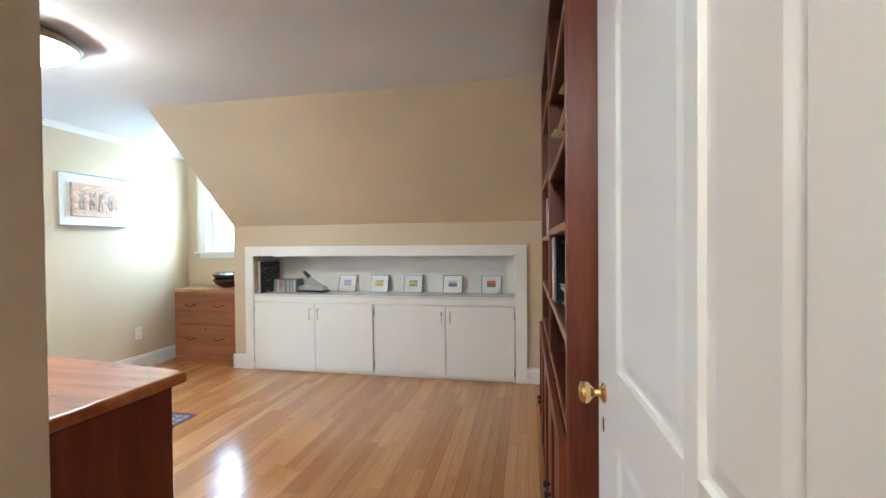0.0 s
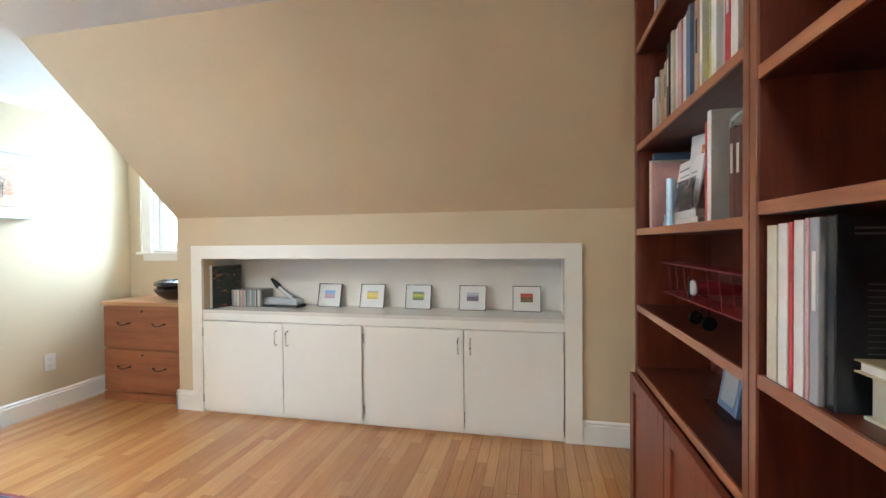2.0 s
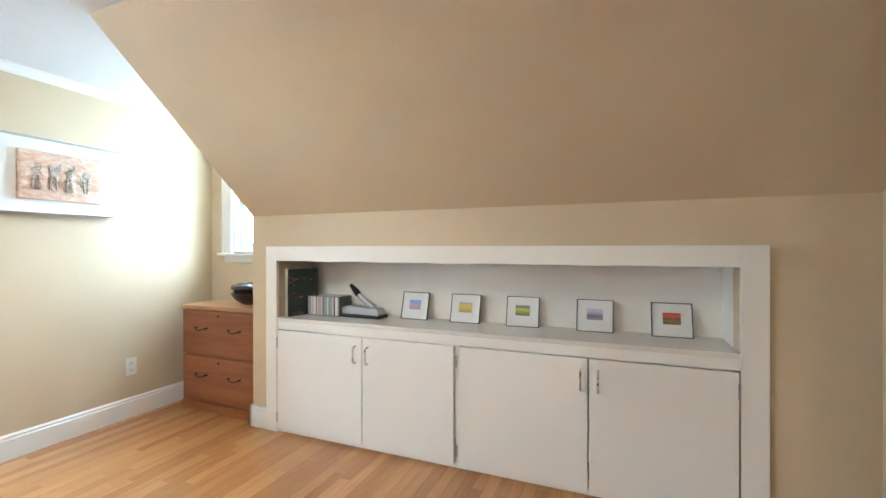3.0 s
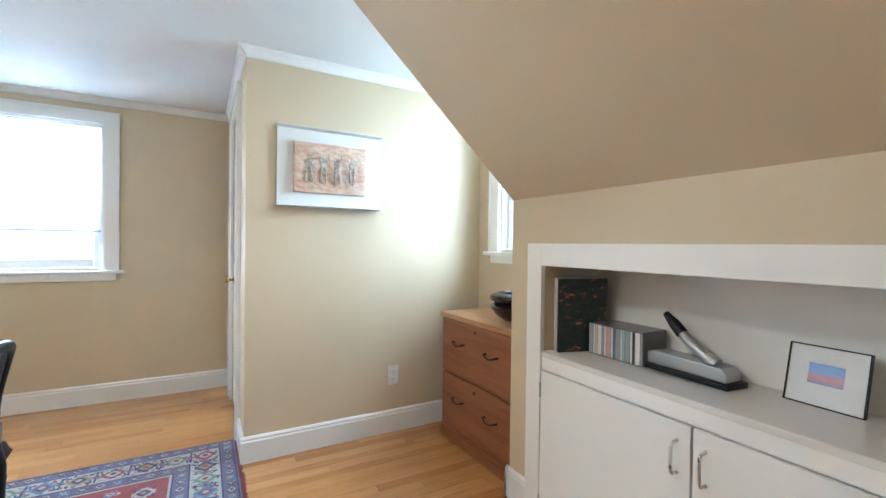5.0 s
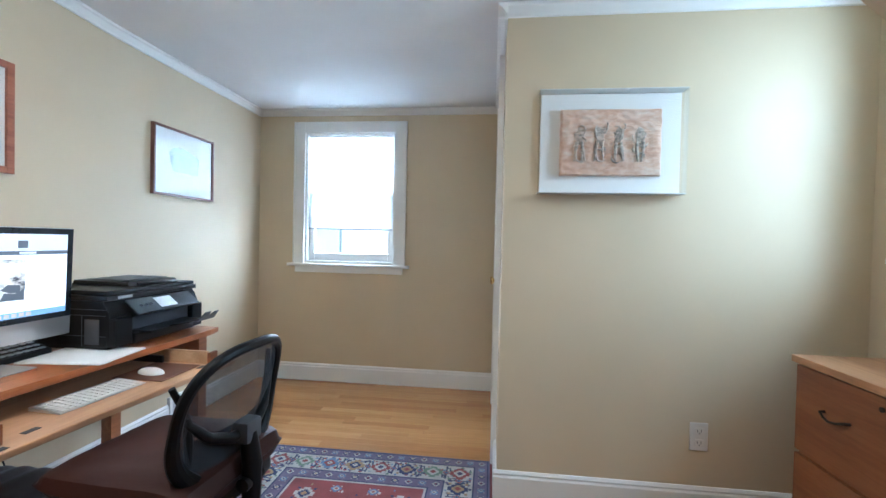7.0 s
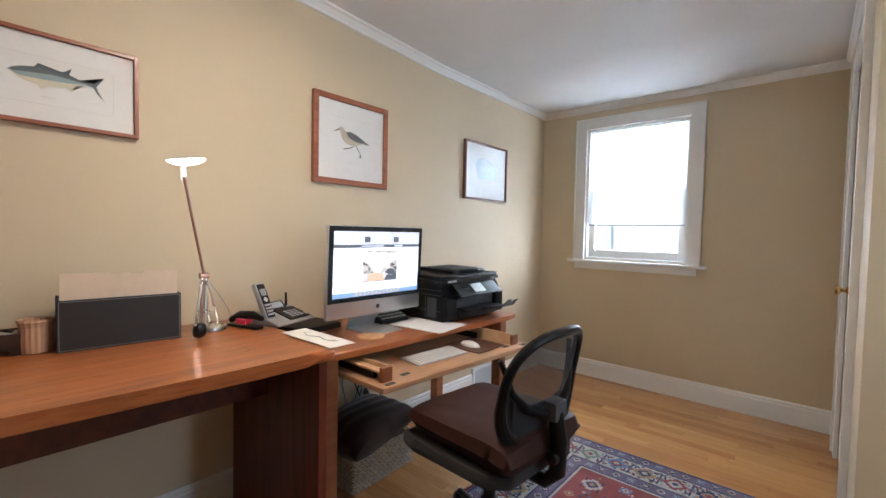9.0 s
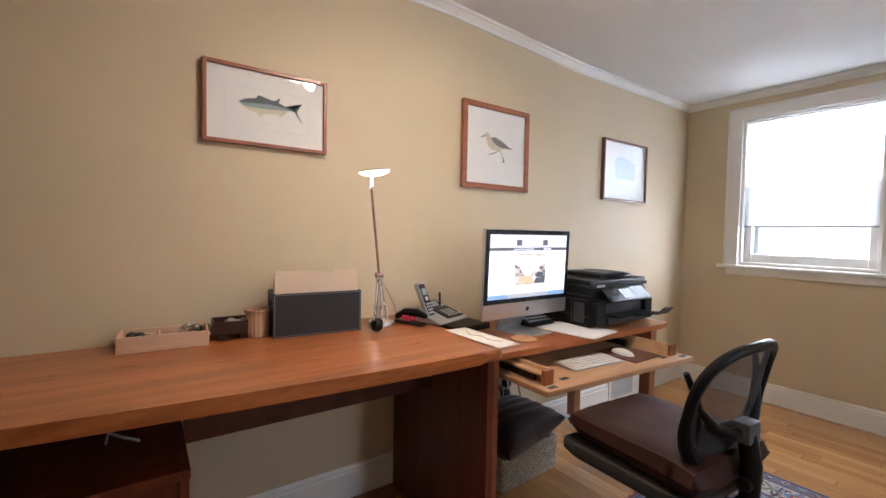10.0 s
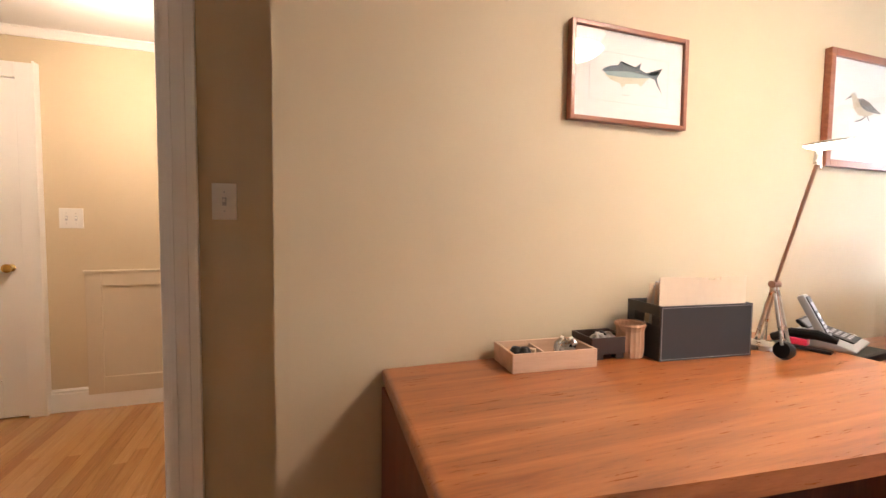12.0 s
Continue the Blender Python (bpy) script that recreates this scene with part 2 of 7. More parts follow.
M["paper_white"] = plain("white_mat_board", (0.78, 0.77, 0.75), 0.8, 0, 0.03, 0.02)
M["page_block"] = banded("page_block", (0, 0, 1), ((0.48, 0.44, 0.34), (0.72, 0.68, 0.56)), 260, 0.8)
M["jacket"] = paint("dust_jacket", (0.40, 0.34, 0.20), 0.35, 0.02, 0.03)
M["text_grey"] = plain("faint_grey_text", (0.07, 0.075, 0.08), 0.5)
M["ink"] = plain("dark_ink", (0.04, 0.04, 0.045), 0.6)
M["glossy_black"] = plain("glossy_black_cover", (0.018, 0.022, 0.028), 0.18, 0, 0.02, 0.5, 9)
M["book_white"] = plain("book_white", (0.68, 0.66, 0.62), 0.5, 0, 0.1, 0.07)
M["book_cream"] = plain("book_cream", (0.60, 0.55, 0.42), 0.6, 0, 0.15, 0.08)
M["book_red"] = plain("book_red", (0.48, 0.04, 0.04), 0.45)
M["book_blue"] = plain("book_blue", (0.12, 0.17, 0.28), 0.5)
M["book_black"] = plain("book_black", (0.03, 0.03, 0.035), 0.45)
M["book_yellow"] = plain("book_yellow", (0.80, 0.66, 0.04), 0.4)
M["book_pink"] = plain("book_pink", (0.55, 0.33, 0.31), 0.5)
M["book_grey"] = plain("book_grey", (0.30, 0.31, 0.33), 0.5)
M["book_tan"] = plain("book_tan", (0.50, 0.36, 0.23), 0.6)
M["book_teal"] = plain("book_teal", (0.32, 0.48, 0.50), 0.5)
M["art_book"] = art_print("art_book_cover", [(0.40, (0.02, 0.028, 0.025)), (0.60, (0.03, 0.04, 0.035)), (0.66, (0.45, 0.12, 0.03)), (0.75, (0.6, 0.35, 0.08))], 16, 0.25)
def landscape(name, stops):
    """Bands of colour up a small picture, broken by soft noise."""
    m, t, b = nodes_of(name, 0.4)
    v = coords(t)
    sep = t.nodes.new("ShaderNodeSeparateXYZ")
    t.links.new(v, sep.inputs[0])
    h = maths(t, "MULTIPLY", maths(t, "SUBTRACT", sep.outputs[2], 0.066), 16.6)
    n = maths(t, "MULTIPLY", maths(t, "SUBTRACT", noise_of(t, coords(t, (1, 1, 2.5)), 70, 3), 0.5), 0.7)
    t.links.new(ramp(t, maths(t, "ADD", h, n), stops), b.inputs["Base Color"])
    return m


M["art_a"] = landscape("print_blue_pink", [(0.0, (0.30, 0.38, 0.62)), (0.3, (0.75, 0.35, 0.35)), (0.5, (0.35, 0.45, 0.72)), (1.0, (0.25, 0.42, 0.75))])
M["art_b"] = landscape("print_yellow", [(0.0, (0.42, 0.30, 0.04)), (0.4, (0.62, 0.48, 0.06)), (0.7, (0.60, 0.50, 0.12)), (1.0, (0.35, 0.32, 0.30))])
M["art_c"] = landscape("print_green", [(0.0, (0.10, 0.12, 0.10)), (0.35, (0.30, 0.34, 0.05)), (0.55, (0.62, 0.58, 0.06)), (0.8, (0.14, 0.20, 0.12)), (1.0, (0.20, 0.26, 0.26))])
M["art_d"] = landscape("print_purple", [(0.0, (0.26, 0.22, 0.30)), (0.35, (0.14, 0.12, 0.17)), (0.5, (0.30, 0.26, 0.38)), (0.8, (0.55, 0.58, 0.66)), (1.0, (0.45, 0.50, 0.62))])
M["art_e"] = landscape("print_red", [(0.0, (0.10, 0.10, 0.05)), (0.3, (0.30, 0.20, 0.06)), (0.45, (0.08, 0.07, 0.05)), (0.6, (0.60, 0.12, 0.06)), (1.0, (0.55, 0.06, 0.06))])
M["art_mono"] = art_print("grey_print", [(0.35, (0.02, 0.02, 0.025)), (0.5, (0.06, 0.05, 0.055)), (0.58, (0.30, 0.24, 0.21)), (0.68, (0.55, 0.52, 0.48))], 14, 0.35)
M["art_board"] = art_print("orange_print", [(0.36, (0.35, 0.45, 0.60)), (0.48, (0.60, 0.56, 0.50)), (0.56, (0.62, 0.30, 0.08)), (0.68, (0.20, 0.13, 0.10))], 9, 0.4)
M["acrylic"] = glassy("clear_acrylic", 0.03, (0.88, 0.9, 0.92))
M["acrylic_grey"] = plain("grey_disc_case", (0.17, 0.165, 0.16), 0.2)
M["terracotta"] = art_print("terracotta", [(0.32, (0.47, 0.27, 0.18)), (0.46, (0.60, 0.40, 0.29)), (0.56, (0.66, 0.49, 0.38)), (0.68, (0.70, 0.61, 0.52))], 13, 0.85)
M["relief_grey"] = art_print("relief_clay_wash", [(0.38, (0.24, 0.215, 0.19)), (0.5, (0.42, 0.37, 0.31)), (0.62, (0.60, 0.48, 0.39))], 40, 0.85)
M["acrylic_rim"] = plain("frosted_acrylic_edge", (0.70, 0.72, 0.70), 0.25, 0, 0.02, 0.03)
M["acrylic_side"] = glassy("clear_acrylic_side", 0.03, (0.97, 0.98, 0.98))
M["plate"] = plain("white_plastic_plate", (0.74, 0.72, 0.68), 0.3, 0, 0.01, 0.02)
M["lamp_glass"] = glow("ceiling_lamp_glass", (1.0, 0.86, 0.66), 3.2)
M["led"] = glow("desk_lamp_diffuser", (1.0, 0.90, 0.74), 7.0)
M["dark_red"] = plain("dark_red_paint", (0.20, 0.015, 0.022), 0.35)
M["cream_yellow"] = art_print("yellow_model_paper", [(0.4, (0.60, 0.47, 0.14)), (0.56, (0.62, 0.54, 0.26)), (0.66, (0.7, 0.66, 0.5))], 9, 0.5)
M["oak_floor"] = oak("oak_strip", False)
M["oak_floor_loose"] = oak("oak_strip_joined", True)
M["leather_dark"] = plain("dark_slate_leather", (0.022, 0.022, 0.025), 0.5, 0, 0.3)
M["stitch"] = plain("grey_stitching", (0.25, 0.25, 0.26), 0.8)
M["manila"] = plain("manila_folder", (0.74, 0.60, 0.46), 0.7, 0, 0.03, 0.03)
M["brown_cloth"] = cloth("brown_cushion_cloth", (0.036, 0.0115, 0.0075), 0.55, 600, 0.02, 0.2)
M["velvet"] = cloth("dark_velvet", (0.032, 0.0165, 0.013), 0.6, 300, 0.25, 0.35)
M["seat_cloth"] = cloth("black_seat_cloth", (0.03, 0.027, 0.025), 0.85)
M["lumbar_cloth"] = cloth("lumbar_cloth", (0.045, 0.048, 0.055), 0.8, 400, 0.1)
M["aluminium"] = plain("aluminium", (0.62, 0.62, 0.63), 0.32, 0.85, 0.01, 0.02)
M["screen_white"] = glow("screen_page", (0.86, 0.90, 1.0), 0.85)
M["screen_grey"] = glow("screen_header", (0.62, 0.64, 0.70), 0.75)
M["screen_dark"] = glow("screen_bar", (0.10, 0.11, 0.13), 0.7)
M["screen_blue"] = glow("screen_dock", (0.25, 0.42, 0.66), 0.6)
M["screen_tan"] = glow("screen_picture", (0.52, 0.47, 0.42), 0.7)
M["screen_page_pale"] = glow("screen_pale", (0.72, 0.70, 0.64), 0.8)
M["screen_wood"] = glow("screen_wood", (0.62, 0.46, 0.33), 0.75)
M["red_glow"] = plain("pink_plastic", (0.7, 0.05, 0.12), 0.3)
M["wicker"] = banded("wicker_weave", (0, 0, 1), ((0.22, 0.18, 0.14), (0.46, 0.40, 0.33)), 60, 0.8)
M["whitewash"] = plain("whitewashed_weave", (0.50, 0.45, 0.39), 0.85, 0, 0.3, 0.3, 60)
M["cork"] = plain("woven_cork", (0.45, 0.24, 0.11), 0.8, 0, 0.4, 0.2)
M["wool_navy"] = cloth("wool_navy", (0.025, 0.033, 0.085), 0.95, 300, 0.1)
M["wool_red"] = cloth("wool_red", (0.19, 0.045, 0.045), 0.95, 300, 0.1)
M["wool_cream"] = cloth("wool_cream", (0.36, 0.34, 0.31), 0.95, 300, 0.1)
M["wool_mauve"] = cloth("wool_mauve", (0.115, 0.095, 0.15), 0.95, 300, 0.1)
M["wool_green"] = cloth("wool_green", (0.13, 0.18, 0.13), 0.95, 300, 0.1)
M["wool_blue"] = cloth("wool_blue", (0.10, 0.16, 0.26), 0.95, 300, 0.1)
M["wool_gold"] = cloth("wool_gold", (0.27, 0.18, 0.10), 0.95, 300, 0.1)
mesh_m = bpy.data.materials.new("chair_mesh")
mesh_m.use_nodes = True
t = mesh_m.node_tree
b = t.nodes["Principled BSDF"]
b.inputs["Base Color"].default_value, b.inputs["Roughness"].default_value = (0.035, 0.037, 0.042, 1), 0.7
tr, mx, ck = t.nodes.new("ShaderNodeBsdfTransparent"), t.nodes.new("ShaderNodeMixShader"), t.nodes.new("ShaderNodeTexChecker")
ck.inputs["Scale"].default_value, ck.inputs[1].default_value, ck.inputs[2].default_value = 420, (1, 1, 1, 1), (0.32, 0.32, 0.32, 1)
t.links.new(coords(t), ck.inputs["Vector"])
t.links.new(ck.outputs["Color"], mx.inputs[0])
t.links.new(tr.outputs[0], mx.inputs[1])
t.links.new(b.outputs[0], mx.inputs[2])
t.links.new(mx.outputs[0], t.nodes["Material Output"].inputs["Surface"])
M["chair_mesh"] = mesh_m
M["cherry_frame"] = wood("picture_frame_cherry", (0.20, 0.06, 0.03), (0.30, 0.10, 0.05), (0.38, 0.14, 0.07), "x", 0.35, 0.15, True, 2)
M["cherry_dark"] = wood("picture_frame_dark", (0.08, 0.03, 0.02), (0.13, 0.045, 0.03), (0.18, 0.07, 0.04), "x", 0.35, 0.15, True, 2)
M["tray_wood"] = wood("keyboard_tray_wood", (0.36, 0.19, 0.095), (0.48, 0.27, 0.14), (0.56, 0.33, 0.18), "x", 0.4, 0.1)
M["pale_wood"] = wood("pale_tray_wood", (0.48, 0.30, 0.20), (0.60, 0.39, 0.26), (0.68, 0.46, 0.33), "x", 0.5, 0.0)
M["dark_brown"] = plain("dark_brown_wood", (0.035, 0.017, 0.012), 0.4)
M["pad_brown"] = plain("mouse_pad_brown", (0.14, 0.06, 0.035), 0.6, 0, 0.2)
M["black_satin"] = plain("black_satin_plastic", (0.005, 0.005, 0.0055), 0.40, 0, 0.1, 0.1, 40, 0.22)
M["grey_dark"] = plain("dark_grey_plastic", (0.07, 0.072, 0.08), 0.5)
M["pinkmetal"] = plain("bronzed_metal", (0.42, 0.27, 0.22), 0.35, 0.8)
M["wicker_pale"] = banded("pale_wicker", (0, 0, 1), ((0.52, 0.32, 0.20), (0.66, 0.45, 0.31)), 70, 0.7)
pm, pt, pb = nodes_of("screen_photo", 0.4)
pn = noise_of(pt, coords(pt, (1, 1, 1.6)), 30, 4, 0.6)
pc = ramp(pt, pn, [(0.34, (0.05, 0.05, 0.06)), (0.44, (0.40, 0.38, 0.36)), (0.60, (0.66, 0.65, 0.63))])
pt.links.new(pc, pb.inputs["Emission Color"])
pt.links.new(pc, pb.inputs["Base Color"])
pb.inputs["Emission Strength"].default_value = 0.8
M["screen_photo"] = pm
M["sky_glow"] = glow("pale_overcast_sky", (0.90, 0.96, 1.0), 1.7)


# ---- mesh helpers ----
def part(name, bm, material, parent=None, label="", smooth=False):
    me = bpy.data.meshes.new(name)
    bmesh.ops.recalc_face_normals(bm, faces=bm.faces)
    bm.to_mesh(me)
    bm.free()
    me.materials.append(M[material] if isinstance(material, str) else material)
    if smooth:
        for p in me.polygons:
            p.use_smooth = True
        me.set_sharp_from_angle(angle=radians(35))
    ob = new(name, me)
    ob.parent = parent
    if label:
        ob["label"] = label
    return ob


def thing(name, x, y, z, label, category, group="", rz=0.0):
    ob = new(name)
    ob.empty_display_size = 0.05
    ob.matrix_world = pose(x, y, z, 0, 0, rz)
    return tagged(ob, label, category, group)


def add_box(bm, a, b, bevel=0.0, segments=2, m=None):
    """A box from corner a to corner b, its edges rounded by bevel."""
    size = [abs(q - p) for p, q in zip(a, b)]
    mid = [(p + q) / 2 for p, q in zip(a, b)]
    got = bmesh.ops.create_cube(bm, size=1.0, matrix=Matrix.Translation(mid) @ Matrix.Diagonal((*size, 1)))
    verts = got["verts"]
    if bevel > 0:
        edges = list({e for v in verts for e in v.link_edges})
        r = bmesh.ops.bevel(bm, geom=edges, offset=min(bevel, min(size) * 0.45), segments=segments, profile=0.6, affect="EDGES")
        verts = list({v for f in r["faces"] for v in f.verts} | {v for v in verts if v.is_valid})
    if m is not None:
        bmesh.ops.transform(bm, matrix=m, verts=verts)
    return verts


def box(a, b, bevel=0.0, m=None, segments=2):
    bm = bmesh.new()
    add_box(bm, a, b, bevel, segments, m)
    return bm


def boxes(items, bevel=0.0):
    bm = bmesh.new()
    for a, b in items:
        add_box(bm, a, b, bevel)
    return bm


def add_rod(bm, a, b, r1, r2=None, n=16):
    a, b = Vector(a), Vector(b)
    d = b - a
    m = Matrix.Translation((a + b) / 2) @ d.to_track_quat("Z", "Y").to_matrix().to_4x4()
    return bmesh.ops.create_cone(bm, cap_ends=True, segments=n, radius1=r1, radius2=r1 if r2 is None else r2, depth=d.length, matrix=m)["verts"]


def rod(a, b, r1, r2=None, n=16):
    bm = bmesh.new()
    add_rod(bm, a, b, r1, r2, n)
    return bm


def turned(profile, n=32, m=None):
    """A turned body: rings of (radius, height), closed at both ends."""
    bm = bmesh.new()
    rings = []
    for r, z in profile:
        rings.append([bm.verts.new((r * math.cos(2 * math.pi * i / n), r * math.sin(2 * math.pi * i / n), z)) for i in range(n)])
    for p, q in zip(rings, rings[1:]):
        for i in range(n):
            bm.faces.new((p[i], p[(i + 1) % n], q[(i + 1) % n], q[i]))
    bm.faces.new(rings[0])
    bm.faces.new(rings[-1])
    if m is not None:
        bmesh.ops.transform(bm, matrix=m, verts=bm.verts)
    return bm


def add_prism(bm, outline, axis, a, b):
    """An outline of (u, v) drawn out along an axis from a to b: axis x takes (y, z), y takes (x, z), z takes (x, y)."""
    def at(u, v, w):
        return {"x": (w, u, v), "y": (u, w, v), "z": (u, v, w)}[axis]
    p = [bm.verts.new(at(u, v, a)) for u, v in outline]
    q = [bm.verts.new(at(u, v, b)) for u, v in outline]
    n = len(p)
    bm.faces.new(p)
    bm.faces.new(q)
    for i in range(n):
        bm.faces.new((p[i], p[(i + 1) % n], q[(i + 1) % n], q[i]))


def prism(outline, axis, a, b, bevel=0.0):
    bm = bmesh.new()
    add_prism(bm, outline, axis, a, b)
    if bevel:
        bmesh.ops.bevel(bm, geom=list(bm.edges), offset=bevel, segments=2, profile=0.6, affect="EDGES")
    return bm


def add_tube(bm, points, r, n=10, closed=False):
    """A round tube of radius r (or radii) through points."""
    pts = [Vector(p) for p in points]
    rs = r if isinstance(r, (list, tuple)) else [r] * len(pts)
    rings, up = [], Vector((0, 0, 1))
    for i, p in enumerate(pts):
        a = pts[i - 1] if i or closed else p
        b = pts[(i + 1) % len(pts)] if i + 1 < len(pts) or closed else p
        d = (b - a).normalized()
        s = d.cross(up)
        if s.length < 0.05:
            s = d.cross(Vector((0, 1, 0.01)))
        s.normalize()
        w = s.cross(d)
        up = w
        rings.append([bm.verts.new(p + rs[i] * (math.cos(2 * math.pi * k / n) * s + math.sin(2 * math.pi * k / n) * w)) for k in range(n)])
    pairs = list(zip(rings, rings[1:])) + ([(rings[-1], rings[0])] if closed else [])
    for p, q in pairs:
        for k in range(n):
            bm.faces.new((p[k], p[(k + 1) % n], q[(k + 1) % n], q[k]))
    if not closed:
        bm.faces.new(rings[0])
        bm.faces.new(rings[-1])


def tube(points, r, n=10, closed=False):
    bm = bmesh.new()
    add_tube(bm, points, r, n, closed)
    return bm


def setting(name, bm, material, label="", smooth=False, category=""):
    return tagged(part(name, bm, material, None, label, smooth), "", category, "", "structure")


def wall_with_hole(axis, at, thick, u0, u1, z0, z1, holes):
    """Wall in the plane axis = at, going to at + thick, with square holes (ua, ub, za, zb)."""
    bm = bmesh.new()
    us = sorted({u0, u1, *[h[0] for h in holes], *[h[1] for h in holes]})
    zs = sorted({z0, z1, *[h[2] for h in holes], *[h[3] for h in holes]})
    for ua, ub in zip(us, us[1:]):
        for za, zb in zip(zs, zs[1:]):
            mu, mz = (ua + ub) / 2, (za + zb) / 2
            if any(h[0] < mu < h[1] and h[2] < mz < h[3] for h in holes):
                continue
            a, b = sorted((at, at + thick))
            if axis == "x":
                add_box(bm, (a, ua, za), (b, ub, zb))
            else:
                add_box(bm, (ua, a, za), (ub, b, zb))
    bmesh.ops.remove_doubles(bm, verts=bm.verts, dist=0.0005)
    inner = [f for f in bm.faces if all(len(e.link_faces) > 2 for e in f.edges)]
    pairs = collections.defaultdict(list)
    for f in bm.faces:
        pairs[tuple(round(c, 3) for c in f.calc_center_median())].append(f)
    bmesh.ops.delete(bm, geom=[f for fs in pairs.values() if len(fs) > 1 for f in fs], context="FACES")
    return bm


# ---- rooms ----
W1 = (2.815, 3.545, 0.945, 1.965)
W2 = (-3.86, -3.36, 1.115, 2.00)
NICHE = (-3.005, -0.577, 0.70, 1.065)
NICHE_Y = 5.70
setting("wall_window", wall_with_hole("x", WINDOW_X, -0.16, DESK_Y - 0.12, CLOSET_Y + 0.1, 0, CEIL, [W1]), "wall", "tan painted plaster wall with a white sash window")
setting("wall_desk", box((WINDOW_X, DESK_Y - 0.12, 0), (CORNER_X, DESK_Y, CEIL_E)), "wall", "long tan painted wall behind the desks")
setting("wall_return", box((CORNER_X - 0.12, SWITCH_Y - 0.12, 0), (CORNER_X, DESK_Y - 0.12, CEIL_E)), "wall", "short tan return wall by the entry")
setting("wall_switch", wall_with_hole("y", SWITCH_Y, -0.12, CORNER_X, RIGHT_X, 0, CEIL_E, [(DOOR_L, DOOR_R, 0, DOOR_H)]), "wall", "tan wall around the entry doorway")
setting("wall_right", box((RIGHT_X, SWITCH_Y - 0.12, 0), (RIGHT_X + 0.12, KNEE_Y + 0.5, CEIL_E)), "wall", "tan wall behind the bookcases")
setting("wall_closet", box((CLOSET_X - 0.1, CLOSET_Y, 0), (CLOSET_X, DORMER_Y, CEIL)), "wall", "pale tan wall of the closet lit by the dormer window")
setting("wall_closet_front", wall_with_hole("y", CLOSET_Y, 0.1, WINDOW_X, CLOSET_X - 0.1, 0, CEIL, [(-5.13, -4.47, 0, 1.99)]), "wall", "tan wall around the closet door")
setting("wall_dormer_window", wall_with_hole("y", DORMER_Y, 0.16, CLOSET_X - 0.1, KNEE_X + 0.12, 0, CEIL_E, [W2]), "wall", "tan dormer wall with a white sash window")
setting("wall_dormer_cheek", prism([(KNEE_Y + 0.1, 0), (DORMER_Y, 0), (DORMER_Y, CEIL_E), (SLOPE_Y, CEIL_E), (KNEE_Y, KNEE_TOP), (KNEE_Y + 0.1, KNEE_TOP)], "x", KNEE_X, KNEE_X + 0.1), "wall", "tan cheek wall of the dormer")
setting("wall_knee", wall_with_hole("y", KNEE_Y, 0.1, KNEE_X, RIGHT_X, 0, KNEE_TOP, [(NICHE[0], NICHE[1], 0.02, NICHE[3])]), "wall", "low tan knee wall with built-in cabinets")
setting("wall_slope", prism([(KNEE_Y, KNEE_TOP), (SLOPE_Y, CEIL_E), (SLOPE_Y + 0.2, CEIL_E), (KNEE_Y + 0.2, KNEE_TOP)], "x", KNEE_X + 0.1, RIGHT_X), "wall", "tan painted sloping attic wall")
setting("wall_hall", wall_with_hole("y", HALL_Y, -0.12, -2.6, 1.3, 0, CEIL_E, []), "wall", "warm lit tan hall wall")
setting("wall_hall_side", boxes([((-2.6, HALL_Y, 0), (-2.5, DESK_Y - 0.12, CEIL_E)), ((1.2, HALL_Y, 0), (1.3, SWITCH_Y, CEIL_E)), ((RIGHT_X + 0.12, SWITCH_Y - 0.12, 0), (1.2, SWITCH_Y, CEIL_E)), ((-2.5, SWITCH_Y - 0.12, 0), (CORNER_X - 0.12, SWITCH_Y, CEIL_E))]), "wall", "tan side walls of the hall")
setting("wall_closet_inside", boxes([((WINDOW_X - 0.16, CLOSET_Y + 0.9, 0), (CLOSET_X - 0.1, CLOSET_Y + 0.95, CEIL)), ((WINDOW_X - 0.16, CLOSET_Y + 0.1, 0), (WINDOW_X, CLOSET_Y + 0.9, CEIL))]), "wall", "plain walls inside the closet")
setting("ceiling", prism([(WINDOW_X - 0.3, CEIL), (-4.1, CEIL), (-3.17, CEIL_E), (1.3, CEIL_E), (1.3, CEIL_E + 0.15), (WINDOW_X - 0.3, CEIL_E + 0.15)], "y", HALL_Y - 0.3, DORMER_Y + 0.3), "ceiling", "white painted plaster ceiling")
setting("subfloor", box((WINDOW_X - 0.3, HALL_Y - 0.3, -0.14), (1.3, DORMER_Y + 0.3, -0.0185)), "cherry", "dark subfloor between the boards")


# ---- trim ----
def baseboard(a, b, side, name="baseboard"):
    """Baseboard along the floor from a to b (x, y); side: unit normal into the room."""
    (ax, ay), (bx, by) = a, b
    prof = [(0, 0), (0.016, 0), (0.016, 0.108), (0.011, 0.116), (0.013, 0.124), (0.006, 0.135), (0, 0.135)]
    bm = bmesh.new()
    rings = []
    for x, y in (a, b):
        rings.append([bm.verts.new((x + side[0] * o, y + side[1] * o, z)) for o, z in prof])
    n = len(prof)
    for i in range(n):
        bm.faces.new((rings[0][i], rings[0][(i + 1) % n], rings[1][(i + 1) % n], rings[1][i]))
    bm.faces.new(rings[0])
    bm.faces.new(rings[1])
    return setting(name, bm, "trim", "white painted wooden baseboard", category="baseboard")


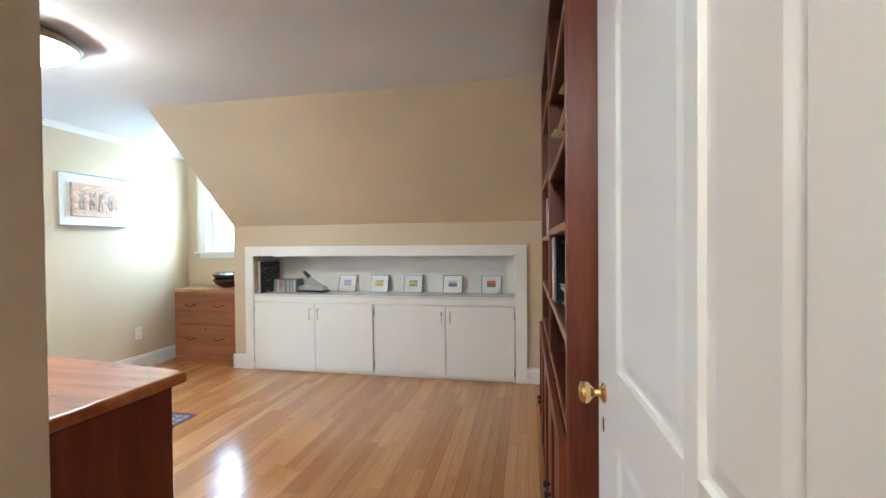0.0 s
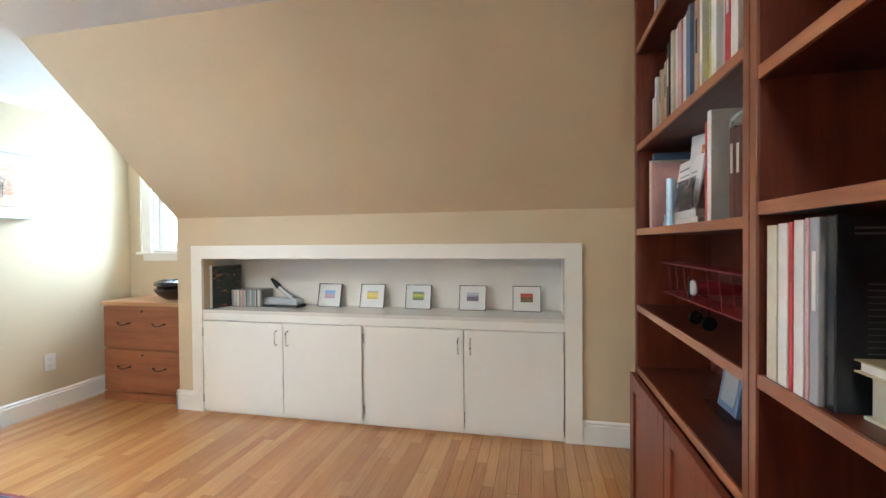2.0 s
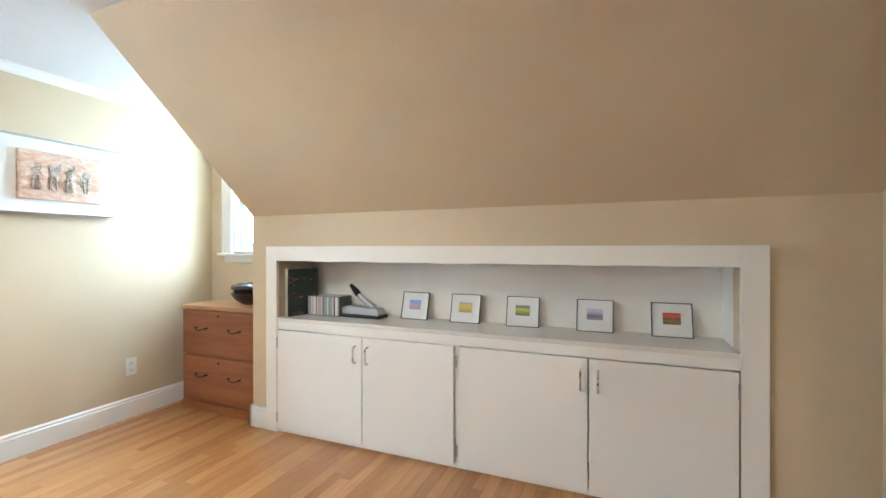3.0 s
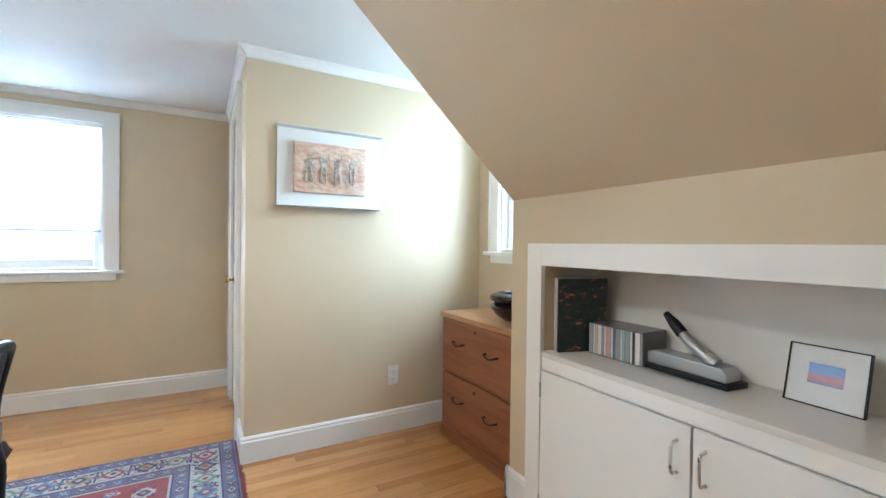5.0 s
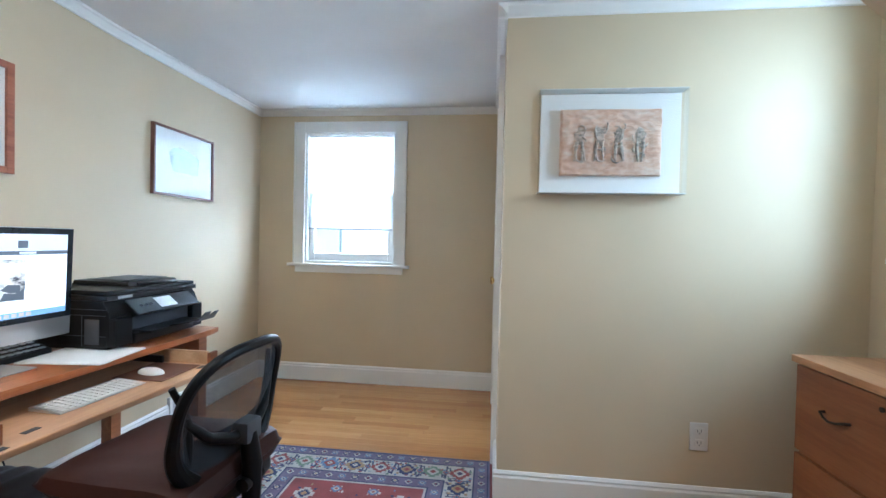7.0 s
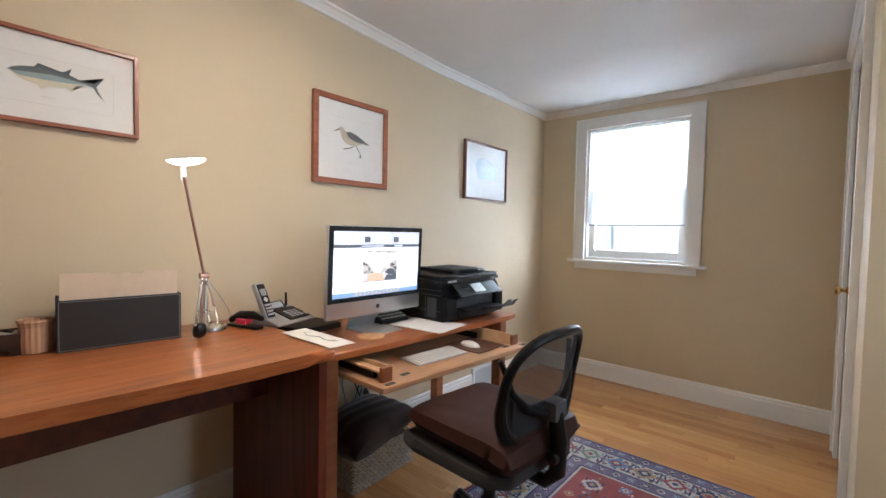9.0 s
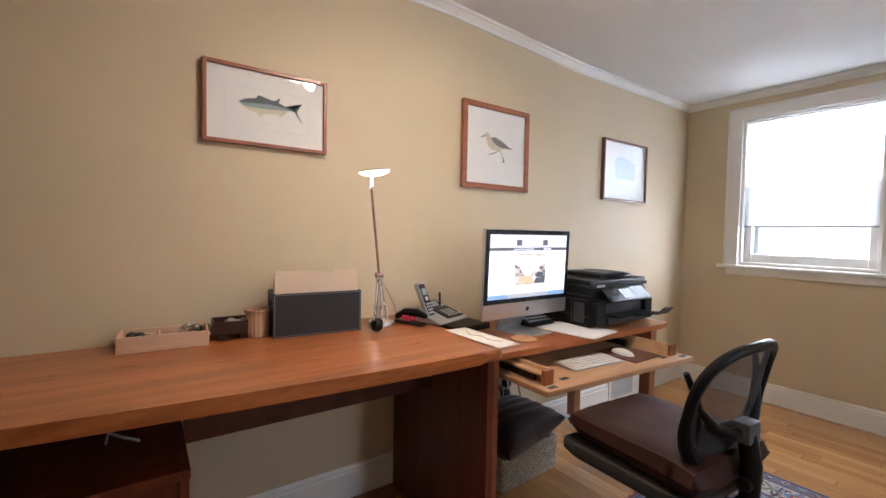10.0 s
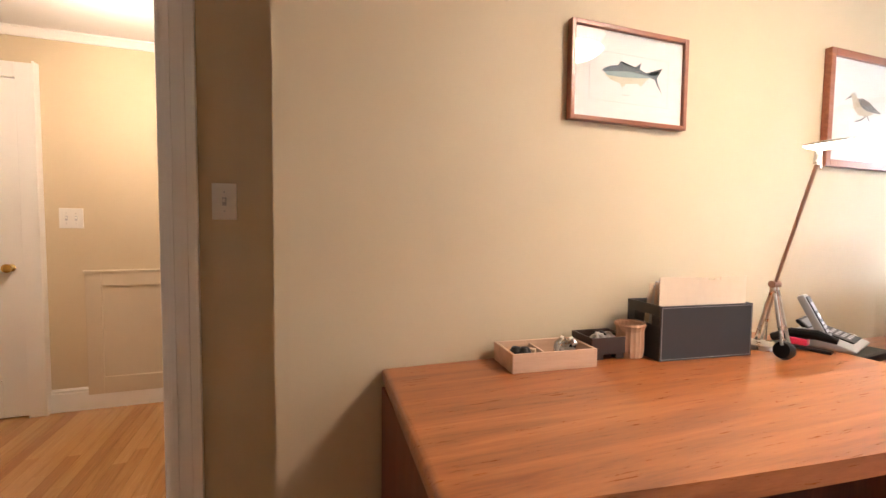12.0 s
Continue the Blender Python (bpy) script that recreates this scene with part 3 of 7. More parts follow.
def crown(a, b, side):
    """Crown moulding between 3D points a and b at the ceiling."""
    prof = [(0, -0.046), (0.010, -0.044), (0.014, -0.034), (0.030, -0.014), (0.040, -0.010), (0.042, 0.004), (0, 0.004)]
    bm = bmesh.new()
    rings = [[bm.verts.new((p[0] + side[0] * o, p[1] + side[1] * o, p[2] + z)) for o, z in prof] for p in (a, b)]
    n = len(prof)
    for i in range(n):
        bm.faces.new((rings[0][i], rings[0][(i + 1) % n], rings[1][(i + 1) % n], rings[1][i]))
    bm.faces.new(rings[0])
    bm.faces.new(rings[1])
    return setting("crown_moulding", bm, "trim", "narrow white crown moulding", category="moulding")


baseboard((WINDOW_X, DESK_Y + 0.016), (WINDOW_X, CLOSET_Y), (1, 0))
baseboard((WINDOW_X, DESK_Y), (CORNER_X, DESK_Y), (0, 1))
baseboard((CORNER_X, DESK_Y + 0.016), (CORNER_X, SWITCH_Y), (1, 0))
baseboard((CORNER_X + 0.016, SWITCH_Y), (DOOR_L - 0.09, SWITCH_Y), (0, 1))
baseboard((CLOSET_X, CLOSET_Y - 0.016), (CLOSET_X, DORMER_Y), (1, 0))
baseboard((CLOSET_X, CLOSET_Y), (-4.382, CLOSET_Y), (0, -1))
baseboard((WINDOW_X + 0.016, CLOSET_Y), (-5.22, CLOSET_Y), (0, -1))
baseboard((KNEE_X - 0.016, KNEE_Y), (-3.09, KNEE_Y), (0, -1))
baseboard((KNEE_X, KNEE_Y - 0.016), (KNEE_X, DORMER_Y), (-1, 0))
baseboard((-0.48, KNEE_Y), (RIGHT_X - 0.016, KNEE_Y), (0, -1))
baseboard((RIGHT_X, KNEE_Y), (RIGHT_X, 4.52), (-1, 0))
baseboard((-2.5, HALL_Y), (-0.049, HALL_Y), (0, 1))
crown((WINDOW_X, DESK_Y, CEIL), (WINDOW_X, CLOSET_Y, CEIL), (1, 0))
crown((WINDOW_X, DESK_Y, CEIL), (-4.1, DESK_Y, CEIL), (0, 1))
crown((-4.1, DESK_Y, CEIL), (-3.17, DESK_Y, CEIL_E), (0, 1))
crown((-3.17, DESK_Y, CEIL_E), (CORNER_X, DESK_Y, CEIL_E), (0, 1))
crown((WINDOW_X, CLOSET_Y, CEIL), (CLOSET_X + 0.042, CLOSET_Y, CEIL), (0, -1))
crown((CLOSET_X, CLOSET_Y - 0.042, CEIL), (CLOSET_X, DORMER_Y, CEIL), (1, 0))
crown((-2.5, HALL_Y, CEIL_E), (1.2, HALL_Y, CEIL_E), (0, 1))
setting("entry_door_frame", boxes([((DOOR_L - 0.08, SWITCH_Y, 0), (DOOR_L + 0.004, SWITCH_Y + 0.018, DOOR_H + 0.09)),
    ((DOOR_L - 0.022, SWITCH_Y + 0.0182, 0), (DOOR_L - 0.006, SWITCH_Y + 0.022, DOOR_H + 0.02)), ((DOOR_L - 0.060, SWITCH_Y + 0.0182, 0), (DOOR_L - 0.050, SWITCH_Y + 0.0215, DOOR_H + 0.05)), ((DOOR_R, SWITCH_Y, 0), (DOOR_R + 0.08, SWITCH_Y + 0.018, DOOR_H + 0.09)), ((DOOR_L + 0.004, SWITCH_Y, DOOR_H), (DOOR_R, SWITCH_Y + 0.018, DOOR_H + 0.09)),
    ((DOOR_L - 0.088, SWITCH_Y, 0), (DOOR_L - 0.08, SWITCH_Y + 0.026, DOOR_H + 0.098)),
    ((DOOR_L, SWITCH_Y - 0.13, 0), (DOOR_L + 0.02, SWITCH_Y - 0.001, DOOR_H)), ((DOOR_R - 0.02, SWITCH_Y - 0.13, 0), (DOOR_R, SWITCH_Y - 0.001, DOOR_H)), ((DOOR_L + 0.02, SWITCH_Y - 0.13, DOOR_H - 0.02), (DOOR_R - 0.02, SWITCH_Y - 0.001, DOOR_H)),
    ((DOOR_L + 0.02, SWITCH_Y - 0.06, 0), (DOOR_L + 0.032, SWITCH_Y - 0.04, DOOR_H - 0.02))], 0.002), "trim", "white painted entry door casing and jamb", category="door frame")


def panel_door(name, w, h, label, arched=False):
    """A panelled door leaf, hinge at the origin, leaf along +x, face at y = 0 and y = -0.035."""
    d = tagged(new(name), label, "door", "", "structure")
    t = 0.035
    st, mid = 0.11, 0.11
    xs = [(0.095, 0.262), (0.300, 0.630)] if arched else [(st, w / 2 - mid / 2), (w / 2 + mid / 2, w - st)]
    zs = [(0.22, 0.80), (0.93, h - 0.12)]
    part("door_panel_core", box((0.002, -t + 0.009, 0.012), (w - 0.002, -0.009, h - 0.002)), "trim", d, "recessed white door panels")
    stiles = [0.0, *[u for pair in xs for u in pair], w]
    for a, b in zip(stiles[::2], stiles[1::2]):
        part("stile", box((a, -t, 0.01), (b, 0, h), 0.0015), "trim", d, "white upright board")
    for a, b in xs:
        for za, zb in ((0.01, 0.22), (0.80, 0.93), (h - 0.12, h)):
            part("rail", box((a + 0.0005, -t, za), (b - 0.0005, 0, zb), 0.0015), "trim", d, "white cross board")
        if arched:
            m_ = (a + b) / 2
            for xe in (a, b):
                corner = prism([(xe, 1.58), (xe, h - 0.12), (m_, h - 0.12), (xe + (m_ - xe) * 0.75, h - 0.15), (xe + (m_ - xe) * 0.35, 1.70)], "y", -t, 0)
                part("rail", corner, "trim", d, "white curved board over the panel")
    for s_, y0 in ((1, -0.009), (-1, -t + 0.009)):
        for xa, xb in xs:
            for za, zb in zs:
                top = [(xa + 0.008, za + 0.008), (xb - 0.008, za + 0.008), (xb - 0.008, zb - 0.008), (xa + 0.008, zb - 0.008)]
                if arched and zb > 1:
                    m_ = (xa + xb) / 2
                    top = [(xa + 0.008, za + 0.008), (xb - 0.008, za + 0.008), (xb - 0.008, 1.58), (m_ + (xb - m_) * 0.6, 1.69), (m_, zb - 0.02), (m_ - (m_ - xa) * 0.6, 1.69), (xa + 0.008, 1.58)]
                cx, cz = sum(p[0] for p in top) / len(top), sum(p[1] for p in top) / len(top)
                g_ = 0.024
                bm = bmesh.new()
                low = [bm.verts.new((x, y0, z)) for x, z in top]
                up = [bm.verts.new((x + math.copysign(min(g_, abs(cx - x)), cx - x), y0 + s_ * 0.0050, z + math.copysign(min(g_, abs(cz - z)), cz - z))) for x, z in top]
                n_ = len(top)
                for k in range(n_):
                    bm.faces.new((low[k], low[(k + 1) % n_], up[(k + 1) % n_], up[k]))
                bm.faces.new(up)
                part("raised_panel", bm, "trim", d, "white raised panel with sloped edges")
    return d


def door_knob(parent, x, z, y, s, material="brass"):
    """A knob with its rose at the face y, pointing s along y."""
    m = Matrix.Translation((x, y, z)) @ Matrix.Rotation(radians(-90 * s), 4, "X")
    k = part("knob", turned([(0.021, 0), (0.021, 0.003), (0.016, 0.006), (0.0095, 0.010), (0.008, 0.022), (0.014, 0.028), (0.022, 0.034), (0.025, 0.042), (0.023, 0.049), (0.012, 0.053)], 28, m), material, parent, "polished brass door knob", True)
    return k


entry = panel_door("door_entry", 0.81, 1.965, "white painted panelled door standing open against the bookcase", True)
door_knob(entry, 0.81 - 0.072, 0.852, 0, 1)
door_knob(entry, 0.81 - 0.072, 0.852, -0.035, -1)
part("keyhole", boxes([((0.742, -0.0005, 0.765), (0.754, 0.002, 0.795))], 0.003), "brass", entry, "small brass keyhole plate")
for z in (0.22, 1.72):
    part("hinge", rod((0, 0.006, z - 0.045), (0, 0.006, z + 0.045), 0.007), "brass", entry, "brass hinge knuckle")
entry.matrix_world = pose(-0.300, 2.012, 0, 0, 0, 91.2)

closet = panel_door("door_closet", 0.62, 1.965, "white painted panelled closet door with a brass knob")
door_knob(closet, 0.62 - 0.055, 0.88, 0, 1)
closet.matrix_world = pose(-4.49, CLOSET_Y + 0.004, 0, 0, 0, 180)
setting("closet_door_frame", boxes([((-4.49, CLOSET_Y - 0.018, 0), (-4.40, CLOSET_Y, 2.06)), ((-5.21, CLOSET_Y - 0.018, 0), (-5.12, CLOSET_Y, 2.06)), ((-5.12, CLOSET_Y - 0.018, 1.975), (-4.49, CLOSET_Y, 2.06)), ((-4.40, CLOSET_Y - 0.027, 0), (-4.392, CLOSET_Y, 2.068)), ((-5.218, CLOSET_Y - 0.027, 0), (-5.21, CLOSET_Y, 2.068)), ((-5.218, CLOSET_Y - 0.027, 2.06), (-4.392, CLOSET_Y, 2.068))], 0.002), "trim", "white closet door casing", category="door frame")

hall_door = panel_door("door_hall", 0.70, 1.90, "closed white panelled door in the hall")
door_knob(hall_door, 0.05, 0.86, 0, 1)
hall_door.matrix_world = pose(0.045, HALL_Y + 0.036, 0, 0, 0, 0)
setting("hall_door_frame", boxes([((-0.038, HALL_Y, 0), (0.042, HALL_Y + 0.045, 1.99)), ((0.042, HALL_Y, 1.905), (0.75, HALL_Y + 0.045, 1.99)), ((0.747, HALL_Y, 0), (0.84, HALL_Y + 0.045, 1.99)), ((-0.048, HALL_Y, 0), (-0.038, HALL_Y + 0.055, 2.0))], 0.003), "trim", "white hall door casing", category="door frame")
hatch = tagged(new("access_panel"), "tan painted wooden access panel low on the hall wall", "access panel", "", "structure")
part("panel_frame", boxes([((-0.90, HALL_Y, 0.09), (-0.82, HALL_Y + 0.02, 0.82)), ((-0.311, HALL_Y, 0.09), (-0.231, HALL_Y + 0.02, 0.82)), ((-0.82, HALL_Y, 0.74), (-0.311, HALL_Y + 0.02, 0.82)), ((-0.82, HALL_Y, 0.09), (-0.311, HALL_Y + 0.02, 0.19)), ((-0.91, HALL_Y, 0.82), (-0.221, HALL_Y + 0.027, 0.835))], 0.003), "tan_trim", hatch)
part("panel_board", box((-0.82, HALL_Y, 0.19), (-0.311, HALL_Y + 0.008, 0.74)), "tan_trim", hatch)


# ---- windows ----
def window_unit(name, axis, at, s, w, sill_w, casing, label, blind=None, apron=0.05):
    """A double-hung window in a hole w = (u0, u1, z0, z1) of the wall at = face; s: way out of the room; axis: wall normal."""
    g = tagged(new(name), label, "window", "", "structure")
    u0, u1, z0, z1 = w

    def bx(ua, ub, oa, ob_, za, zb):
        a, b = sorted((at + s * oa, at + s * ob_))
        return ((a, ua, za), (b, ub, zb)) if axis == "x" else ((ua, a, za), (ub, b, zb))
    c0, c1, ct = casing
    part("window_frame", boxes([bx(c0, u0, -0.02, 0, z0 - 0.01, ct), bx(u1, c1, -0.02, 0, z0 - 0.01, ct), bx(u0, u1, -0.02, 0, z1, ct),
        bx(c0 - 0.008, c0, -0.028, 0, z0 - 0.01, ct + 0.008), bx(c1, c1 + 0.008, -0.028, 0, z0 - 0.01, ct + 0.008), bx(c0, c1, -0.028, 0, ct, ct + 0.008)], 0.002), "trim", g, "white moulded window casing")
    part("window_jamb", boxes([bx(u0, u0 + 0.018, 0.001, 0.15, z0, z1), bx(u1 - 0.018, u1, 0.001, 0.15, z0, z1), bx(u0 + 0.018, u1 - 0.018, 0.001, 0.15, z1 - 0.018, z1), bx(u0 + 0.018, u1 - 0.018, 0.001, 0.15, z0, z0 + 0.012),
        bx(u0 + 0.018, u0 + 0.03, 0.075, 0.088, z0 + 0.012, z1 - 0.018), bx(u1 - 0.03, u1 - 0.018, 0.075, 0.088, z0 + 0.012, z1 - 0.018)], 0.0015), "trim", g)
    part("window_sill", boxes([bx(sill_w[0], sill_w[1], -0.05, 0.0, z0 - 0.032, z0 - 0.010), bx(u0, u1, 0, 0.03, z0 - 0.032, z0), bx(c0 + 0.01, c1 - 0.01, -0.022, 0, z0 - 0.032 - apron, z0 - 0.032)], 0.004), "trim", g, "white window stool and apron")
    zm = z0 + (z1 - z0) * 0.52
    for nm, oa, ob_, za, zb in (("lower_sash", 0.045, 0.075, z0 + 0.012, zm + 0.02), ("upper_sash", 0.088, 0.118, zm - 0.02, z1 - 0.018)):
        ua, ub = u0 + 0.018, u1 - 0.018
        st = 0.045
        sash = part(nm, boxes([bx(ua, ua + st, oa, ob_, za, zb), bx(ub - st, ub, oa, ob_, za, zb), bx(ua + st, ub - st, oa, ob_, zb - 0.035, zb), bx(ua + st, ub - st, oa, ob_, za, za + (0.06 if nm[0] == "l" else 0.04))], 0.003), "trim", g, "white window sash")
        mid = (oa + ob_) / 2
        pane = part("pane", boxes([bx(ua + st - 0.004, ub - st + 0.004, mid - 0.002, mid + 0.002, za + 0.03, zb - 0.03)]), "glass", sash, "clear glass pane")
        pane.visible_shadow = False
    return g


window_1 = window_unit("window_1", "x", WINDOW_X, -1, W1, (2.69, 3.67), (2.735, 3.625, 2.04), "white double-hung window with a roller shade mostly pulled down")
window_2 = window_unit("window_2", "y", DORMER_Y, 1, W2, (-3.985, -3.235), (-3.95, -3.27, 2.09), "white double-hung dormer window without a shade")
shade = thing("roller_shade", WINDOW_X - 0.03, 3.18, 1.94, "white translucent roller shade pulled down over the window", "roller shade")
part("shade_cloth", box((-0.002, -0.345, -0.725), (0.0, 0.345, 0.0)), "shade_cloth", shade, "thin white translucent cloth")
part("roller", rod((-0.012, -0.345, 0.005), (-0.012, 0.345, 0.005), 0.013), "trim", shade)
part("hem_bar", box((-0.006, -0.345, -0.735), (0.004, 0.345, -0.722), 0.002), "grey_plastic", shade, "grey hem bar")
part("bracket", box((-0.012, 0.347, -0.30), (0.016, 0.357, -0.27), 0.003), "grey_plastic", shade, "small grey shade clip")


# ---- outside ----
setting("backdrop_west", box((-24, -20, -3), (-23.8, 30, 16)), "sky_glow", "pale overcast sky")
setting("backdrop_north", box((-22, 27, -3), (20, 27.2, 16)), "sky_glow", "pale overcast sky")
setting("ground", box((-60, -60, -3.3), (60, 60, -3.0)), "grass", "green lawn below the house")
neighbour = thing("neighbour_house", -14.5, 3.0, -3.0, "pale clapboard house seen through the window", "house")
part("wall", box((-3, -4, 0), (3, 4, 5.2)), "siding", neighbour, "pale painted clapboards")
part("roof", prism([(-3.3, 5.2), (3.3, 5.2), (0, 7.4)], "y", -4.3, 4.3), "roofing", neighbour, "grey shingle roof")
for wy in (-2.6, 2.9):
    # Panes coloured pale as if blown out by the daylight.
    part("window", boxes([((3.0, wy - 0.5, 3.2), (3.06, wy + 0.5, 4.6))]), "glare_glass", neighbour, "window with the outdoor glare in its pale colour")
rng = random.Random(5)
for k, (tx, ty, th) in enumerate(((-5.6, 14.0, 7.5), (-3.4, 17.0, 8.5), (-1.2, 14.5, 7.0), (-7.5, 18.0, 9.0))):
    tree = thing("tree", tx, ty, -3.0, "broad leafy green tree beyond the dormer window", "tree", "trees outside")
    part("trunk", tube([(0, 0, 0), (0.1, 0.05, th * 0.25), (0.02, 0.1, th * 0.55), (0.1, 0, th * 0.85)], [0.22, 0.17, 0.10, 0.03], 8), "bark", tree, "brown bark trunk")
    bm = bmesh.new()
    for i in range(2600):
        a, c, r = rng.uniform(0, 2 * math.pi), rng.uniform(-1, 1), rng.random() ** 0.4
        q = math.sqrt(1 - c * c) * r * 2.3 * (0.8 + 0.35 * math.sin(3 * a + k))
        p = Vector((q * math.cos(a), q * math.sin(a), th * 0.62 + c * r * th * 0.38))
        mm = Matrix.Translation(p) @ Euler((rng.uniform(0, 6), rng.uniform(0, 6), rng.uniform(0, 6))).to_matrix().to_4x4()
        vs = [bm.verts.new(mm @ Vector(v)) for v in ((-0.11, 0, 0), (0, 0.06, 0.02), (0.13, 0, 0), (0, -0.06, 0.02))]
        bm.faces.new(vs)
    part("crown", bm, "leaf", tree, "many small green leaves")


# ---- built-in cabinets in the knee wall ----
cab = thing("built_in_cabinet", -1.79, KNEE_Y, 0, "cream painted built-in cabinet with four doors below an open display niche", "cabinet")
L = Matrix.Translation((1.79, -KNEE_Y, 0))


def cpart(name, items, material="cream", label="", bevel=0.002):
    bm = boxes(items, bevel)
    bmesh.ops.transform(bm, matrix=L, verts=bm.verts)
    return part(name, bm, material, cab, label)


F = KNEE_Y - 0.022
cpart("frame", [((-3.09, F, 0), (-3.005, KNEE_Y, 1.155)), ((-0.577, F, 0), (-0.48, KNEE_Y, 1.155)), ((-3.005, F, 1.065), (-0.577, KNEE_Y, 1.155))], "cream", "wide flat white trim around the cabinet")
cpart("rail", [((-3.005, KNEE_Y - 0.012, 0.640), (-0.577, KNEE_Y + 0.02, 0.690)), ((-3.005, KNEE_Y - 0.004, 0.0), (-0.577, KNEE_Y + 0.02, 0.022))])
cpart("shelf", [((-3.02, KNEE_Y - 0.016, 0.690), (-0.565, NICHE_Y + 0.02, 0.712))], "cream_gloss", "glossy painted niche shelf", 0.004)
cpart("back", [((-3.03, NICHE_Y, 0.0), (-0.55, NICHE_Y + 0.02, 1.10))])
cpart("side", [((-3.03, KNEE_Y + 0.001, 0.0), (-3.006, NICHE_Y, 1.10))])
cpart("side", [((-0.576, KNEE_Y + 0.001, 0.0), (-0.55, NICHE_Y, 1.10))])
cpart("soffit", [((-3.006, KNEE_Y + 0.001, 1.066), (-0.576, NICHE_Y, 1.09))])
cpart("center_post", [((-1.822, KNEE_Y - 0.008, 0.022), (-1.800, KNEE_Y + 0.02, 0.640))])
for xa, xb, hx, hinge in ((-2.998, -2.384, -2.424, -2.998), (-2.378, -1.826, -2.342, -1.815), (-1.797, -1.168, -1.198, -1.808), (-1.162, -0.583, -1.122, -0.583)):
    door = cpart("door", [((xa, KNEE_Y - 0.024, 0.026), (xb, KNEE_Y - 0.005, 0.636))], "cream", "flat cream cabinet door")
    bm = bmesh.new()
    y0 = KNEE_Y - 0.024
    add_tube(bm, [(hx + 1.79, y0 - KNEE_Y + 0.001, 0.492), (hx + 1.79, y0 - KNEE_Y - 0.022, 0.494), (hx + 1.79, y0 - KNEE_Y - 0.029, 0.502), (hx + 1.79, y0 - KNEE_Y - 0.029, 0.576), (hx + 1.79, y0 - KNEE_Y - 0.022, 0.584), (hx + 1.79, y0 - KNEE_Y + 0.001, 0.586)], 0.0048, 10)
    part("handle", bm, "chrome", door, "brushed metal bar handle", True)
    for z in (0.10, 0.56):
        part("hinge", rod((hinge + 1.79, y0 - KNEE_Y - 0.003, z - 0.03), (hinge + 1.79, y0 - KNEE_Y - 0.003, z + 0.03), 0.004, n=8), "steel", door, "small exposed metal hinge")


# ---- file cabinet in the dormer ----
def drawer_handle(parent, x, z, y):
    part("handle", tube([(x - 0.052, y, z + 0.006), (x - 0.050, y - 0.016, z + 0.006), (x - 0.025, y - 0.024, z - 0.004), (x, y - 0.026, z - 0.008), (x + 0.025, y - 0.024, z - 0.004), (x + 0.050, y - 0.016, z + 0.006), (x + 0.052, y, z + 0.006)], [0.005, 0.005, 0.004, 0.004, 0.004, 0.005, 0.005], 8), "iron", parent, "dark curved iron pull", True)


fc = thing("file_cabinet", -3.592, 5.432, 0, "honey cherry lateral file cabinet with two drawers against the dormer wall", "cabinet")
hw = 0.348
part("body", boxes([((-hw + 0.012, 0.012, 0.06), (hw - 0.012, 0.35, 0.715))], 0.002), "oak_cherry", fc)
part("top", box((-hw - 0.008, -0.012, 0.715), (hw + 0.006, 0.352, 0.741), 0.003), "oak_top", fc, "honey wood top with darker grain bands")
part("plinth", box((-hw, -0.004, 0), (hw, 0.35, 0.062), 0.006), "oak_cherry", fc)
for za, zb in ((0.068, 0.383), (0.397, 0.708)):
    dr = part("drawer", box((-hw + 0.004, 0, za), (hw - 0.004, 0.02, zb), 0.003), "oak_cherry", fc)
    zc = za + (zb - za) * 0.58
    for hx in (-0.155, 0.158):
        drawer_handle(dr, hx, zc, 0.0)
    part("lock", rod((0.005, -0.004, zb - 0.035), (0.005, 0.004, zb - 0.035), 0.008), "iron", dr, "small dark lock")

bowl = thing("bowl", -3.475, 5.615, 0.741, "dark glazed double-rimmed pottery bowl standing on the file cabinet", "bowl")
part("vessel", turned([(0.045, 0), (0.06, 0.004), (0.105, 0.035), (0.132, 0.072), (0.136, 0.085), (0.118, 0.098), (0.112, 0.104), (0.132, 0.112), (0.140, 0.125), (0.134, 0.138), (0.108, 0.150), (0.096, 0.152), (0.090, 0.146), (0.100, 0.120), (0.098, 0.08), (0.07, 0.03), (0.03, 0.015)], 48), "glaze", bowl, "", True)


